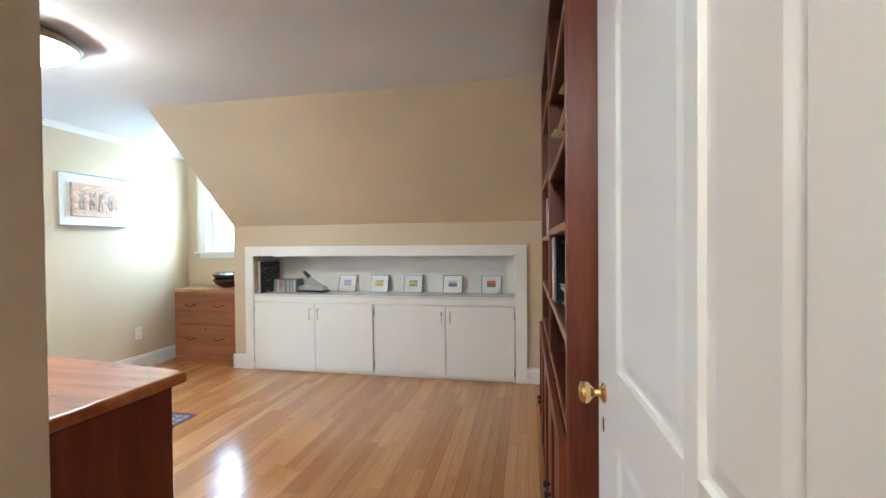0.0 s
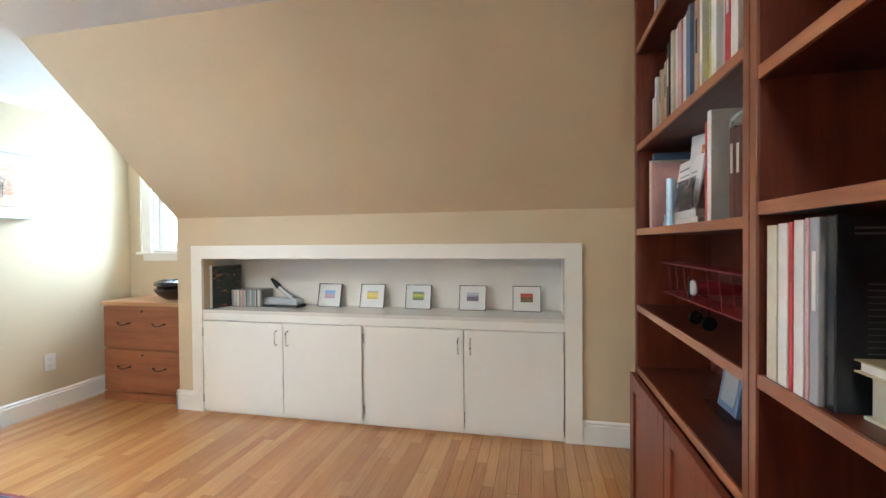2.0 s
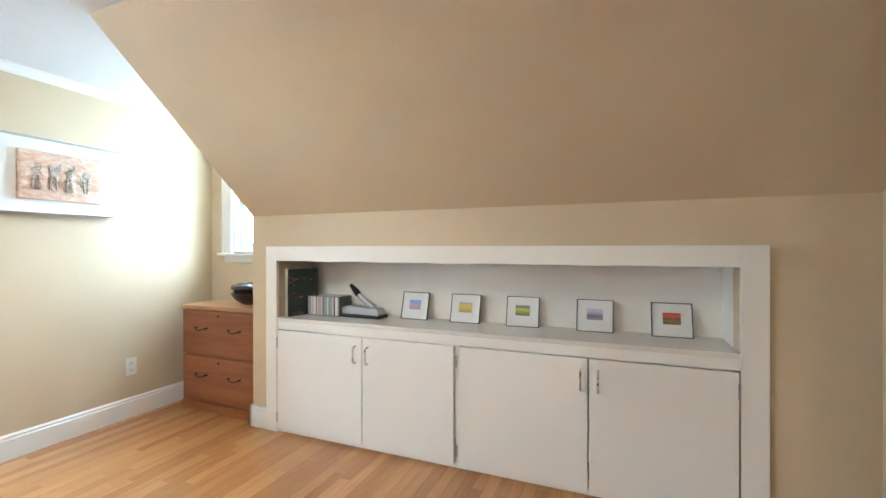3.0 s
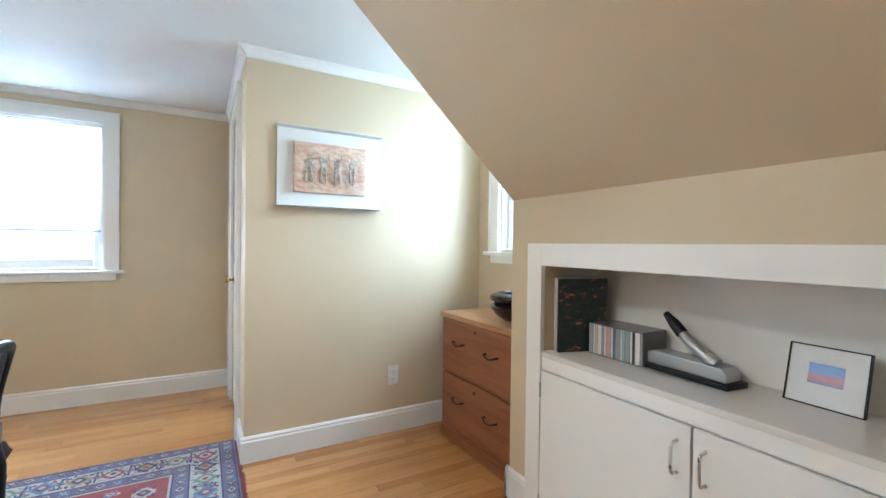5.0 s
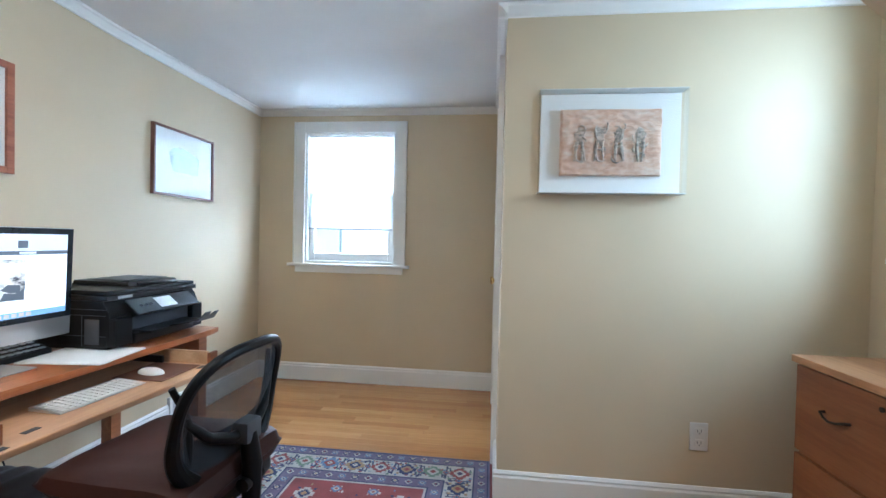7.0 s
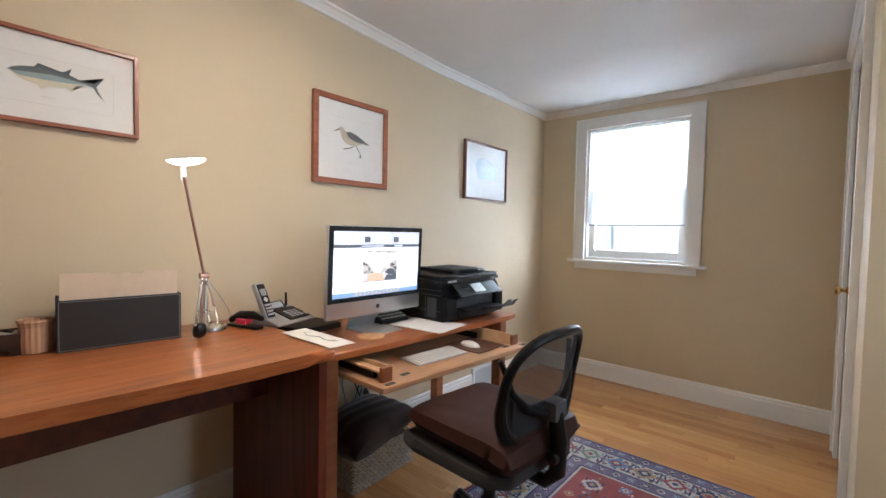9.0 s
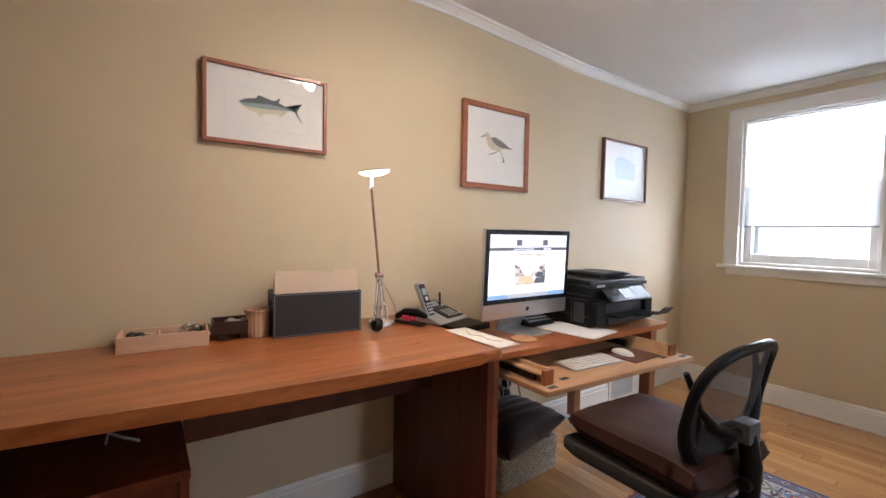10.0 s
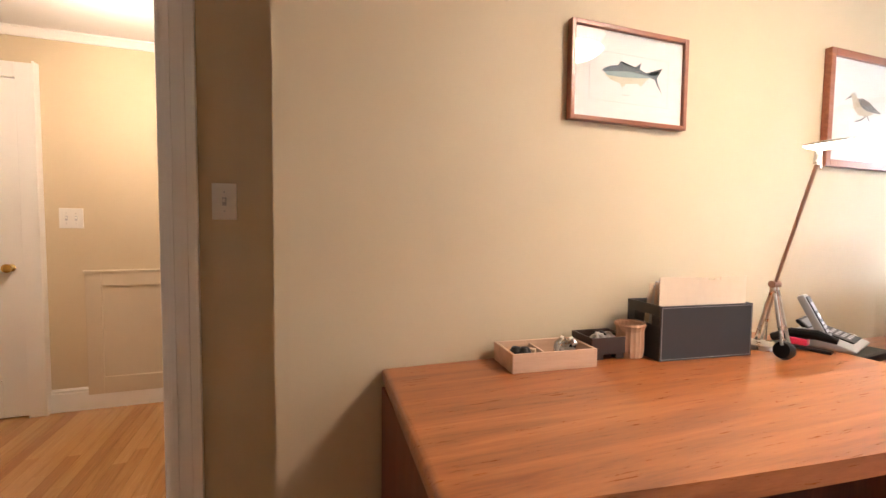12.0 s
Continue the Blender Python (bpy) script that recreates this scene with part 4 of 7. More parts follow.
# ---- bookcases ----
def bookcase(name, y0, y1, shelves, label):
    w = y1 - y0
    g = thing(name, RIGHT_X, y0, 0, label, "bookcase", "bookcases on the long wall")
    d = -BOOK_X + RIGHT_X
    t = 0.021
    for ya in (0.0005, w - t - 0.0005):
        s = part("side_panel", box((-d + 0.004, ya, 0), (-0.012, ya + t, 2.10), 0.001), "cherry", g)
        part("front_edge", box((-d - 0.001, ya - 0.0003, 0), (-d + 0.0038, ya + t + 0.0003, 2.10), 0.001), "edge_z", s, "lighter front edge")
    part("back_panel", box((-0.011, 0.002, 0), (-0.003, w - 0.002, 2.10)), "cherry_y_shaded", g, "red brown back panel with inside shade in its colour")
    part("top_panel", box((-d, 0.0, 2.10), (-0.003, w, 2.125), 0.002), "cherry_y_shaded", g)
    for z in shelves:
        s = part("shelf", box((-d + 0.008, t + 0.001, z - 0.022), (-0.012, w - t - 0.001, z), 0.001), "cherry_y_shaded", g)
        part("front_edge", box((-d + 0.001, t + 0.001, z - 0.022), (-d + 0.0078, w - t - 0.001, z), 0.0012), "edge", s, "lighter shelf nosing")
    part("plinth", box((-d + 0.014, t + 0.001, 0), (-d + 0.03, w - t - 0.001, 0.07)), "cherry_y_shaded", g)
    zt = shelves[0] - 0.026
    for k in range(2):
        a = 0.002 + k * w / 2
        b = a + w / 2 - 0.004
        door = part("door", bmesh.new(), "cherry", g, "framed red brown door")
        bm = bmesh.new()
        st = 0.055
        for p, q in (((a, 0.075), (a + st, zt)), ((b - st, 0.075), (b, zt)), ((a + st, 0.075), (b - st, 0.075 + st)), ((a + st, zt - st), (b - st, zt))):
            add_box(bm, (-d - 0.019, p[0], p[1]), (-d - 0.001, q[0], q[1]), 0.002)
        bm.to_mesh(door.data)
        bm.free()
        part("door_panel", box((-d - 0.010, a + st - 0.004, 0.075 + st - 0.004), (-d - 0.004, b - st + 0.004, zt - st + 0.004)), "cherry_panel", door, "recessed lighter panel")
        kx = b - 0.03 if k == 0 else a + 0.03
        part("knob", turned([(0.006, 0), (0.006, 0.010), (0.012, 0.014), (0.013, 0.020), (0.008, 0.024)], 16, Matrix.Translation((-d - 0.018, kx, 0.345)) @ Matrix.Rotation(radians(-90), 4, "Y")), "iron", door, "black knob", True)
    return g


SHELF_A = (0.718, 0.943, 1.228, 1.450, 1.775)
SHELF_B = (0.712, 0.936, 1.207, 1.505, 1.855)
bookcase("bookcase", 2.850, 3.655, SHELF_A, "tall dark cherry bookcase beside the open door, mostly empty shelves")
bookcase("bookcase", 3.658, 4.505, SHELF_B, "tall dark cherry bookcase filled with books and model airplanes")


def book(x, y, z, t, h, d, color, label, lean=0.0):
    """A book standing with its spine at x toward the room, its thickness along y from y."""
    g = thing("book", x, y, z, label, "book", "", 0)
    bm = bmesh.new()
    add_prism(bm, [(d, 0), (0.0008, 0), (0, 0.001), (0, t - 0.001), (0.0008, t), (d, t), (d, t - 0.0022), (0.0026, t - 0.0022), (0.0026, 0.0022), (d, 0.0022)], "z", 0, h)
    part("cover", bm, color, g)
    part("page_block", box((0.0026, 0.0023, 0.003), (d - 0.003, t - 0.0023, h - 0.003)), "paper", g, "cream page block")
    if h > 0.17 and t > 0.016 and color not in ("book_white", "book_cream", "book_pink"):
        bm = bmesh.new()
        add_box(bm, (-0.0006, t * 0.3, h * 0.5), (0.0002, t * 0.7, h * 0.82))
        part("title", bm, "ink" if color in ("book_white", "book_cream", "book_pink", "book_yellow", "book_tan") else "paper", g, "printed title band")
    if lean:
        g.rotation_euler = (radians(lean), 0, 0)
    return g


rb = random.Random(11)


def book_row(y_from, y_to, z, hmin, hmax, tones, step=-1):
    y = y_from
    i = 0
    while True:
        t = rb.uniform(0.014, 0.034)
        if (y - t < y_to) if step < 0 else (y + t > y_to):
            break
        c = tones[i % len(tones)]
        h = hmin + (hmax - hmin) * min(1, i / 9 + rb.uniform(-0.12, 0.12))
        d = rb.uniform(0.15, 0.19)
        yy = y - t if step < 0 else y
        book(BOOK_X + 0.035 + rb.uniform(0, 0.025), yy, z, t - 0.001, max(0.12, h), d, c, f"{WORDS[c]} book standing upright on a bookcase shelf")
        y += step * t
        i += 1


WORDS = {"book_white": "white paperback", "book_cream": "cream clothbound", "book_red": "red hardcover", "book_blue": "slate blue hardcover", "book_black": "black hardcover", "book_yellow": "bright yellow", "book_pink": "dusty pink", "book_grey": "grey hardcover", "book_tan": "tan clothbound", "book_teal": "teal paperback"}
book_row(4.455, 3.70, 1.505, 0.15, 0.27, ["book_white", "book_teal", "book_red", "book_white", "book_black", "book_tan", "book_tan", "book_blue", "book_black", "book_white", "book_cream", "book_white", "book_pink", "book_white", "book_blue", "book_black", "book_blue", "book_tan", "book_red", "book_white", "book_yellow", "book_teal", "book_grey", "book_white"])
book_row(4.44, 3.74, 1.855, 0.20, 0.235, ["book_grey", "book_white", "book_grey", "book_white", "book_tan", "book_grey", "book_white", "book_cream", "book_white", "book_black", "book_black", "book_black", "book_grey", "book_black"])
book_row(3.615, 3.25, 1.775, 0.22, 0.24, ["book_white", "book_black", "book_black", "book_cream", "book_black", "book_blue"])
# folders and framed things on the middle shelf
book_row(4.475, 4.385, 1.207, 0.255, 0.26, ["book_black", "book_blue", "book_black"])
for y, t, c, h in ((4.378, 0.016, "book_cream", 0.225), (4.362, 0.010, "book_pink", 0.215), (3.905, 0.010, "book_red", 0.225), (3.880, 0.022, "book_white", 0.245)):
    book(BOOK_X + 0.022, y, 1.207, t - 0.001, h, 0.17, c, f"{WORDS[c]} book standing among pictures on the shelf")
for y, t, h in ((3.788, 0.024, 0.185), (3.760, 0.026, 0.180), (3.728, 0.030, 0.190), (3.694, 0.024, 0.182)):
    book(BOOK_X + 0.030, y, 1.207, t - 0.001, h, 0.17, "book_brown", "dark red brown leather bound book on the shelf")
for k, (y0, y1, z) in enumerate(((4.040, 4.345, 1.207), (4.055, 4.330, 1.2275))):
    g = thing("book", -0.335, y0, z, "white paperback lying flat under a magazine on the shelf", "book")
    part("cover", prism([(0, 0), (0.16, 0), (0.16, 0.0018), (0.002, 0.0018), (0.002, 0.0180), (0.16, 0.0180), (0.16, 0.0198), (0, 0.0198)], "y", 0, y1 - y0), "book_white", g)
    part("page_block", box((0.0022, 0.003, 0.0019), (0.157, y1 - y0 - 0.003, 0.0179)), "page_block", g)
mt = Matrix.Rotation(radians(9), 4, "Y")
mag = thing("magazine", -0.300, 4.262, 1.2478, "white magazine with a dark printed cover standing on two books", "magazine")
part("cover", box((-0.003, -0.105, 0), (0.003, 0.105, 0.165), 0.001, m=mt), "paper_white", mag)
part("print", box((-0.0042, -0.070, 0.004), (-0.0032, 0.080, 0.105), m=mt), "art_mono", mag, "dark grey printed picture")
part("banner", boxes([((-0.0042, 0.0, 0.135), (-0.0032, 0.088, 0.141)), ((-0.0042, -0.07, 0.115), (-0.0032, 0.07, 0.119))]), "book_grey", mag, "grey printed heading bars").matrix_basis = mt
mag2 = thing("picture_board", -0.225, 4.060, 1.207, "large white board with an orange and blue print leaning", "picture board", "", 22)
mt2 = Matrix.Rotation(radians(5), 4, "Y")
part("board", box((-0.004, -0.195, 0), (0.004, 0.195, 0.268), 0.001, m=mt2), "paper_white", mag2)
part("print", box((-0.0056, 0.03, 0.11), (-0.0042, 0.15, 0.235), m=mt2), "art_board", mag2, "orange and blue print")
glass_block = thing("photo_block", -0.326, 4.160, 1.2478, "clear acrylic photo block standing on a book", "photo frame", "", 6)
part("block", box((-0.010, -0.06, 0.0), (0.010, 0.06, 0.085), 0.002), "acrylic", glass_block)
part("picture", box((-0.003, -0.05, 0.008), (-0.001, 0.05, 0.070)), "art_mono", glass_block, "dark picture inside the block")
tumbler = thing("metal_tube", -0.352, 4.205, 1.207, "pale blue metal tube standing on the shelf", "tube")
part("body", turned([(0.009, 0), (0.011, 0.002), (0.011, 0.138), (0.009, 0.14)], 24), "pale_blue_metal", tumbler, "", True)
holder = thing("sign_holder", -0.250, 3.815, 1.207, "clear bent acrylic sign holder standing among the books", "sign holder")
part("sheet", tube([(-0.085, 0.035, 0.002), (-0.085, 0.035, 0.20), (-0.085, 0.028, 0.212), (-0.085, -0.050, 0.216), (-0.085, -0.058, 0.205), (-0.085, -0.060, 0.196)], 0.0045, 8), "acrylic_edge", holder, "bright acrylic edge", True)
part("panel", box((-0.083, 0.032, 0.001), (0.06, 0.037, 0.205), 0.001), "acrylic", holder)

# red model biplane
bp = thing("model_airplane", -0.285, 4.065, 0.936, "dark red model biplane with a white engine face on the shelf", "model airplane")
part("body", tube([(-0.045, 0, 0.105), (-0.02, 0, 0.105), (0.06, 0, 0.10), (0.12, 0, 0.09)], [0.018, 0.021, 0.016, 0.006], 14), "dark_red", bp, "", True)
part("engine", turned([(0.004, 0), (0.018, 0.001), (0.021, 0.006), (0.018, 0.011), (0.010, 0.012)], 20, Matrix.Translation((-0.046, 0, 0.105)) @ Matrix.Rotation(radians(-90), 4, "Y")), "book_white", bp, "round white engine face", True)
part("propeller", boxes([((-0.064, -0.004, 0.075), (-0.061, 0.004, 0.135))], 0.001), "iron", bp)
part("upper_wing", box((-0.04, -0.33, 0.153), (0.03, 0.33, 0.158), 0.002), "dark_red", bp)
part("lower_wing", box((-0.04, -0.31, 0.058), (0.03, 0.31, 0.063), 0.002), "dark_red", bp)
for y in (-0.26, -0.19, -0.12, -0.05, 0.05, 0.12, 0.19, 0.26):
    part("wing_strut", rod((-0.03, y, 0.062), (-0.035, y + 0.012, 0.154), 0.0016, n=6), "dark_red", bp)
for y in (-0.045, 0.045):
    part("wheel", turned([(0.008, -0.006), (0.017, -0.005), (0.019, 0), (0.017, 0.005), (0.008, 0.006)], 18, Matrix.Translation((-0.03, y, 0.019)) @ Matrix.Rotation(radians(90), 4, "X")), "black", bp, "small black wheel", True)
    part("landing_strut", rod((-0.03, y * 0.95, 0.019), (-0.02, y * 0.3, 0.058), 0.002, n=6), "iron", bp)
part("tail", box((0.105, -0.05, 0.083), (0.128, 0.05, 0.087), 0.001), "dark_red", bp)

# award on the lower shelf
aw = thing("glass_award", -0.26, 4.06, 0.712, "clear and blue glass award plaque standing on the lower shelf", "award")
part("plaque", box((-0.004, -0.055, 0.012), (0.006, 0.055, 0.135), 0.001, m=Matrix.Rotation(radians(10), 4, "Y")), "book_blue", aw, "blue plaque")
part("label", box((-0.0055, -0.038, 0.03), (-0.0045, 0.038, 0.11), m=Matrix.Rotation(radians(10), 4, "Y")), "book_grey", aw, "grey engraved label")
part("holder", tube([(-0.02, 0.075, 0.006), (0.004, 0.095, 0.075), (0.018, 0.070, 0.14), (0.02, 0.03, 0.15)], 0.006, 8), "acrylic", aw, "clear curved holder", True)
part("base", box((-0.025, -0.07, 0), (0.03, 0.085, 0.011), 0.003), "acrylic", aw)

# yellow model glider on the near bookcase
ym = thing("model_airplane", -0.285, 3.200, 1.450, "yellow paper model biplane with red and white markings", "model airplane", "", 6)
part("body", tube([(0, 0.235, 0.128), (0, 0.19, 0.125), (0, 0.10, 0.112), (0, 0.0, 0.095), (0, -0.13, 0.10)], [0.014, 0.034, 0.038, 0.032, 0.010], 16), "cream_yellow", ym, "", True)
part("nose_cap", turned([(0.012, 0), (0.028, 0.004), (0.030, 0.016), (0.014, 0.030)], 18, Matrix.Translation((0, 0.215, 0.127)) @ Matrix.Rotation(radians(-90), 4, "X")), "book_white", ym, "white nose", True)
wm_ = Matrix.Rotation(radians(14), 4, "Y")
part("upper_wing", box((-0.125, 0.045, 0.215), (0.105, 0.135, 0.221), 0.0025, m=wm_), "cream_yellow", ym, "long yellow upper wing")
part("lower_wing", box((-0.115, 0.055, 0.066), (0.100, 0.135, 0.071), 0.0025, m=wm_), "cream_yellow", ym, "yellow lower wing")
for x in (-0.095, -0.04, 0.04, 0.085):
    for y in (0.060, 0.122):
        part("wing_strut", rod(wm_ @ Vector((x, y, 0.070)), wm_ @ Vector((x, y, 0.216)), 0.0022, n=6), "pine", ym)
for k, mat in enumerate(("book_red", "book_white", "book_red")):
    part("stripe", turned([(0.0395 - 0.0012 * k, 0), (0.0385 - 0.0012 * k, 0.012)], 20, Matrix.Translation((0, 0.110 - 0.022 * k, 0.1135 - 0.003 * k)) @ Matrix.Rotation(radians(90), 4, "X")), mat, ym, "painted band round the body", True)
part("rudder", box((-0.002, -0.135, 0.100), (0.002, -0.085, 0.165), 0.001), "book_red", ym, "red rudder")
part("stand", boxes([((-0.030, 0.02, 0), (0.030, 0.09, 0.018)), ((-0.010, 0.045, 0.018), (0.010, 0.068, 0.080))], 0.003), "cream_yellow", ym, "small display stand")
for x in (-0.045, 0.045):
    part("wheel", turned([(0.006, -0.006), (0.018, -0.005), (0.020, 0), (0.018, 0.005), (0.006, 0.006)], 16, Matrix.Translation((x, 0.120, 0.045)) @ Matrix.Rotation(radians(90), 4, "Y")), "iron", ym, "dark wheel", True)
    part("wheel_strut", rod((x * 0.9, 0.120, 0.045), (x * 0.4, 0.110, 0.085), 0.002, n=6), "pine", ym)

# books on the lower near shelf
for y, t, c, h in ((3.594, 0.030, "book_cream", 0.245), (3.566, 0.026, "book_white", 0.247), (3.553, 0.011, "book_red", 0.248), (3.527, 0.024, "book_white", 0.250), (3.515, 0.010, "book_pink", 0.252), (3.494, 0.020, "book_grey", 0.252)):
    book(BOOK_X + 0.010, y, 0.943, t - 0.001, h, 0.19, c, f"{WORDS[c]} book standing beside a large dark book")
bb = thing("book", BOOK_X + 0.016, 3.484, 0.943, "large glossy black book with pale text on its back cover", "book")
part("cover", boxes([((0.0, -0.012, 0), (0.215, 0.006, 0.254))], 0.002), "glossy_black", bb)
bm = bmesh.new()
for k in range(12):
    add_box(bm, (0.035, -0.0126, 0.165 - k * 0.008), (0.035 + 0.075 * (0.75 + 0.25 * math.sin(k * 2.1)), -0.0119, 0.1665 - k * 0.008))
    add_box(bm, (0.125, -0.0126, 0.185 - k * 0.008), (0.125 + 0.06 * (0.7 + 0.3 * math.cos(k * 1.7)), -0.0119, 0.1865 - k * 0.008))
add_box(bm, (0.02, -0.0126, 0.235), (0.055, -0.0119, 0.238))
add_box(bm, (0.02, -0.0126, 0.228), (0.07, -0.0119, 0.231))
tagged(part("text_lines", bm, "text_grey", bb, "rows of small grey text bars"), "", "", "", "stuff")
big = thing("book", -0.255, 3.365, 0.943, "thick cream clothbound book lying flat on the shelf", "book", "", 3)
part("cover", prism([(-0.085, 0), (0.080, 0), (0.080, 0.058), (-0.085, 0.058), (-0.085, 0.054), (0.0760, 0.054), (0.0760, 0.004), (-0.085, 0.004)], "y", -0.140, 0.100), "book_cream", big)
part("page_block", box((-0.080, -0.134, 0.0045), (0.0755, 0.094, 0.0535)), "page_block", big, "cream page block")
thin = thing("book", -0.258, 3.365, 1.0015, "thin tan jacketed book lying on a thick book", "book", "", 2)
part("cover", prism([(-0.095, 0), (0.088, 0), (0.088, 0.016), (-0.095, 0.016), (-0.095, 0.014), (0.0860, 0.014), (0.0860, 0.002), (-0.095, 0.002)], "y", -0.135, 0.098), "jacket", thin)
part("page_block", box((-0.090, -0.130, 0.0023), (0.0855, 0.094, 0.0137)), "paper", thin, "pale page block")


# ---- niche things ----
NZ = 0.712
FRAMES = ((-2.186, "art_a", -3), (-1.860, "art_b", -1), (-1.525, "art_c", 1), (-1.150, "art_d", -1), (-0.795, "art_e", 2))
for k, (x, art, rz) in enumerate(FRAMES):
    hue = ("blue and pink", "yellow field", "green field", "purple and grey", "red and orange")[k]
    g = thing("standing_picture", x, 5.515, NZ, f"small black framed {hue} picture standing in the niche", "picture", "small framed pictures in the niche", rz)
    m = Matrix.Rotation(radians(-14), 4, "X")
    w2, h = 0.096, 0.178
    part("frame", boxes([((-w2, 0, 0), (-w2 + 0.004, 0.012, h)), ((w2 - 0.004, 0, 0), (w2, 0.012, h)), ((-w2 + 0.004, 0, 0), (w2 - 0.004, 0.012, 0.004)), ((-w2 + 0.004, 0, h - 0.004), (w2 - 0.004, 0.012, h))]), "black", g, "thin black metal frame").matrix_basis = m
    part("mat", box((-w2 + 0.004, 0.004, 0.004), (w2 - 0.004, 0.011, h - 0.004)), "paper_white", g, "white mat").matrix_basis = m
    pc = part("picture", box((-0.042, 0.0025, 0.066), (0.042, 0.0038, 0.126)), art, g, f"{hue} print")
    pc.matrix_basis = m
    part("easel_back", box((-0.018, 0.012, 0.004), (0.018, 0.014, 0.150)), "black", g).matrix_basis = Matrix.Rotation(radians(-24), 4, "X")
    g.location.y, g.scale = 5.625, (0.94, 0.94, 0.94)

bkA = thing("book", -2.968, 5.42, NZ, "tall dark art book with orange print leaning in the niche", "book", "", -16)
part("cover", box((0, 0, 0), (0.012, 0.22, 0.30), 0.001), "art_book", bkA)
part("page_block", box((-0.004, 0.004, 0.003), (-0.0005, 0.216, 0.297)), "paper", bkA)
bkB = thing("book", -2.998, 5.43, NZ, "tall white magazine stack edge beside the art book", "book", "", -16)
part("cover", box((0, 0, 0), (0.020, 0.22, 0.302), 0.002), "book_white", bkB)
cd_tones = ["book_grey", "book_white", "book_cream", "book_white", "book_grey", "book_white", "book_pink", "book_white", "book_blue", "book_grey", "book_white", "book_teal", "book_grey", "book_white", "book_black", "book_white", "book_grey"]
x = -2.905
for k, c in enumerate(cd_tones):
    t = 0.0102 if k % 3 else 0.022
    g = thing("cd_case", x, 5.535, NZ, f"{WORDS[c].split()[0]} disc case standing upright in a row in the niche", "cd case", "disc cases in the niche")
    part("case", box((0, 0, 0), (t - 0.0008, 0.14, 0.124), 0.0008), "acrylic_grey", g)
    part("spine", box((0.001, -0.0006, 0.004), (t - 0.0018, 0.0006, 0.120)), c, g, "printed paper spine")
    x += t
punch = thing("hole_punch", -2.535, 5.595, NZ, "silver desk punch with a black raised lever in the niche", "hole punch", "", -4)
part("base", box((-0.165, -0.055, 0), (0.165, 0.055, 0.018), 0.006), "black", punch, "black rubber base")
part("body", prism([(-0.155, 0.018), (0.150, 0.018), (0.155, 0.045), (0.135, 0.062), (-0.10, 0.066), (-0.150, 0.05)], "y", -0.04, 0.04, 0.006), "silver", punch, "silver metal body")
part("lever", tube([(0.10, 0, 0.06), (0.05, 0, 0.085), (0.0, 0, 0.12), (-0.06, 0, 0.175)], [0.022, 0.019, 0.017, 0.010], 12), "silver", punch, "silver lever", True)
part("grip", tube([(-0.02, 0, 0.137), (-0.05, 0, 0.166), (-0.085, 0, 0.198)], [0.020, 0.019, 0.010], 12), "black", punch, "black lever grip", True)

# ---- relief in a white box frame on the closet wall ----
art = thing("framed_relief", CLOSET_X, 4.777, 1.557, "terracotta relief plaque in a clear box frame on white board", "wall art")
part("backing_board", box((0.002, -0.283, -0.207), (0.014, 0.283, 0.207), 0.002), "trim", art, "white backing board")
part("acrylic_cover", boxes([((0.0595, -0.290, -0.211), (0.062, 0.290, 0.211))]), "glass", art, "clear acrylic front").visible_shadow = False
part("acrylic_top", box((0.0005, -0.2925, 0.2112), (0.062, 0.2925, 0.2135), 0.0006), "acrylic_rim", art, "clear acrylic top edge").visible_shadow = False
part("acrylic_bottom", box((0.0005, -0.2925, -0.2135), (0.062, 0.2925, -0.2112), 0.0006), "acrylic_rim", art, "clear acrylic bottom edge")
for ya, yb in ((-0.2925, -0.2902), (0.2902, 0.2925)):
    part("acrylic_side", box((0.0145, ya, -0.211), (0.062, yb, 0.211)), "acrylic_side", art, "clear acrylic side").visible_shadow = False
for ya in (-0.24, 0.235):
    for zz in (-0.2155, 0.2140):
        part("mounting_clip", box((0.002, ya, zz), (0.030, ya + 0.012, zz + 0.0015), 0.0004), "steel", art, "tiny metal mounting clip")
bm = bmesh.new()
N = 64
ra = random.Random(3)
grid = [[None] * (N + 1) for _ in range(N + 1)]
for i in range(N + 1):
    for j in range(N + 1):
        u, v = i / N, j / N
        y, z = (u - 0.5) * 0.405, (v - 0.5) * 0.275
        edge = min(u, 1 - u, v, 1 - v)
        h = 0.036 + 0.003 * noise.noise(Vector((u * 6, v * 6, 0.3)))
        h += 0.004 * max(0, math.cos((u * 4.6 - 0.3) * 2 * math.pi)) * math.exp(-((v - 0.5) / 0.28) ** 2) + 0.003 * noise.noise(Vector((u * 17, v * 17, 2.1)))
        if edge < 0.012:
            h -= 0.006
        y += 0.003 * noise.noise(Vector((v * 7, 4, 0))) * (1 if edge < 0.02 else 0)
        grid[i][j] = bm.verts.new((h, y, z))
for i in range(N):
    for j in range(N):
        bm.faces.new((grid[i][j], grid[i + 1][j], grid[i + 1][j + 1], grid[i][j + 1]))
r = bmesh.ops.extrude_face_region(bm, geom=list(bm.faces))
for v in r["geom"]:
    if isinstance(v, bmesh.types.BMVert):
        v.co.x = 0.0145
part("plaque", bm, "terracotta", art, "rough terracotta relief with grey shapes", True)
bm = bmesh.new()
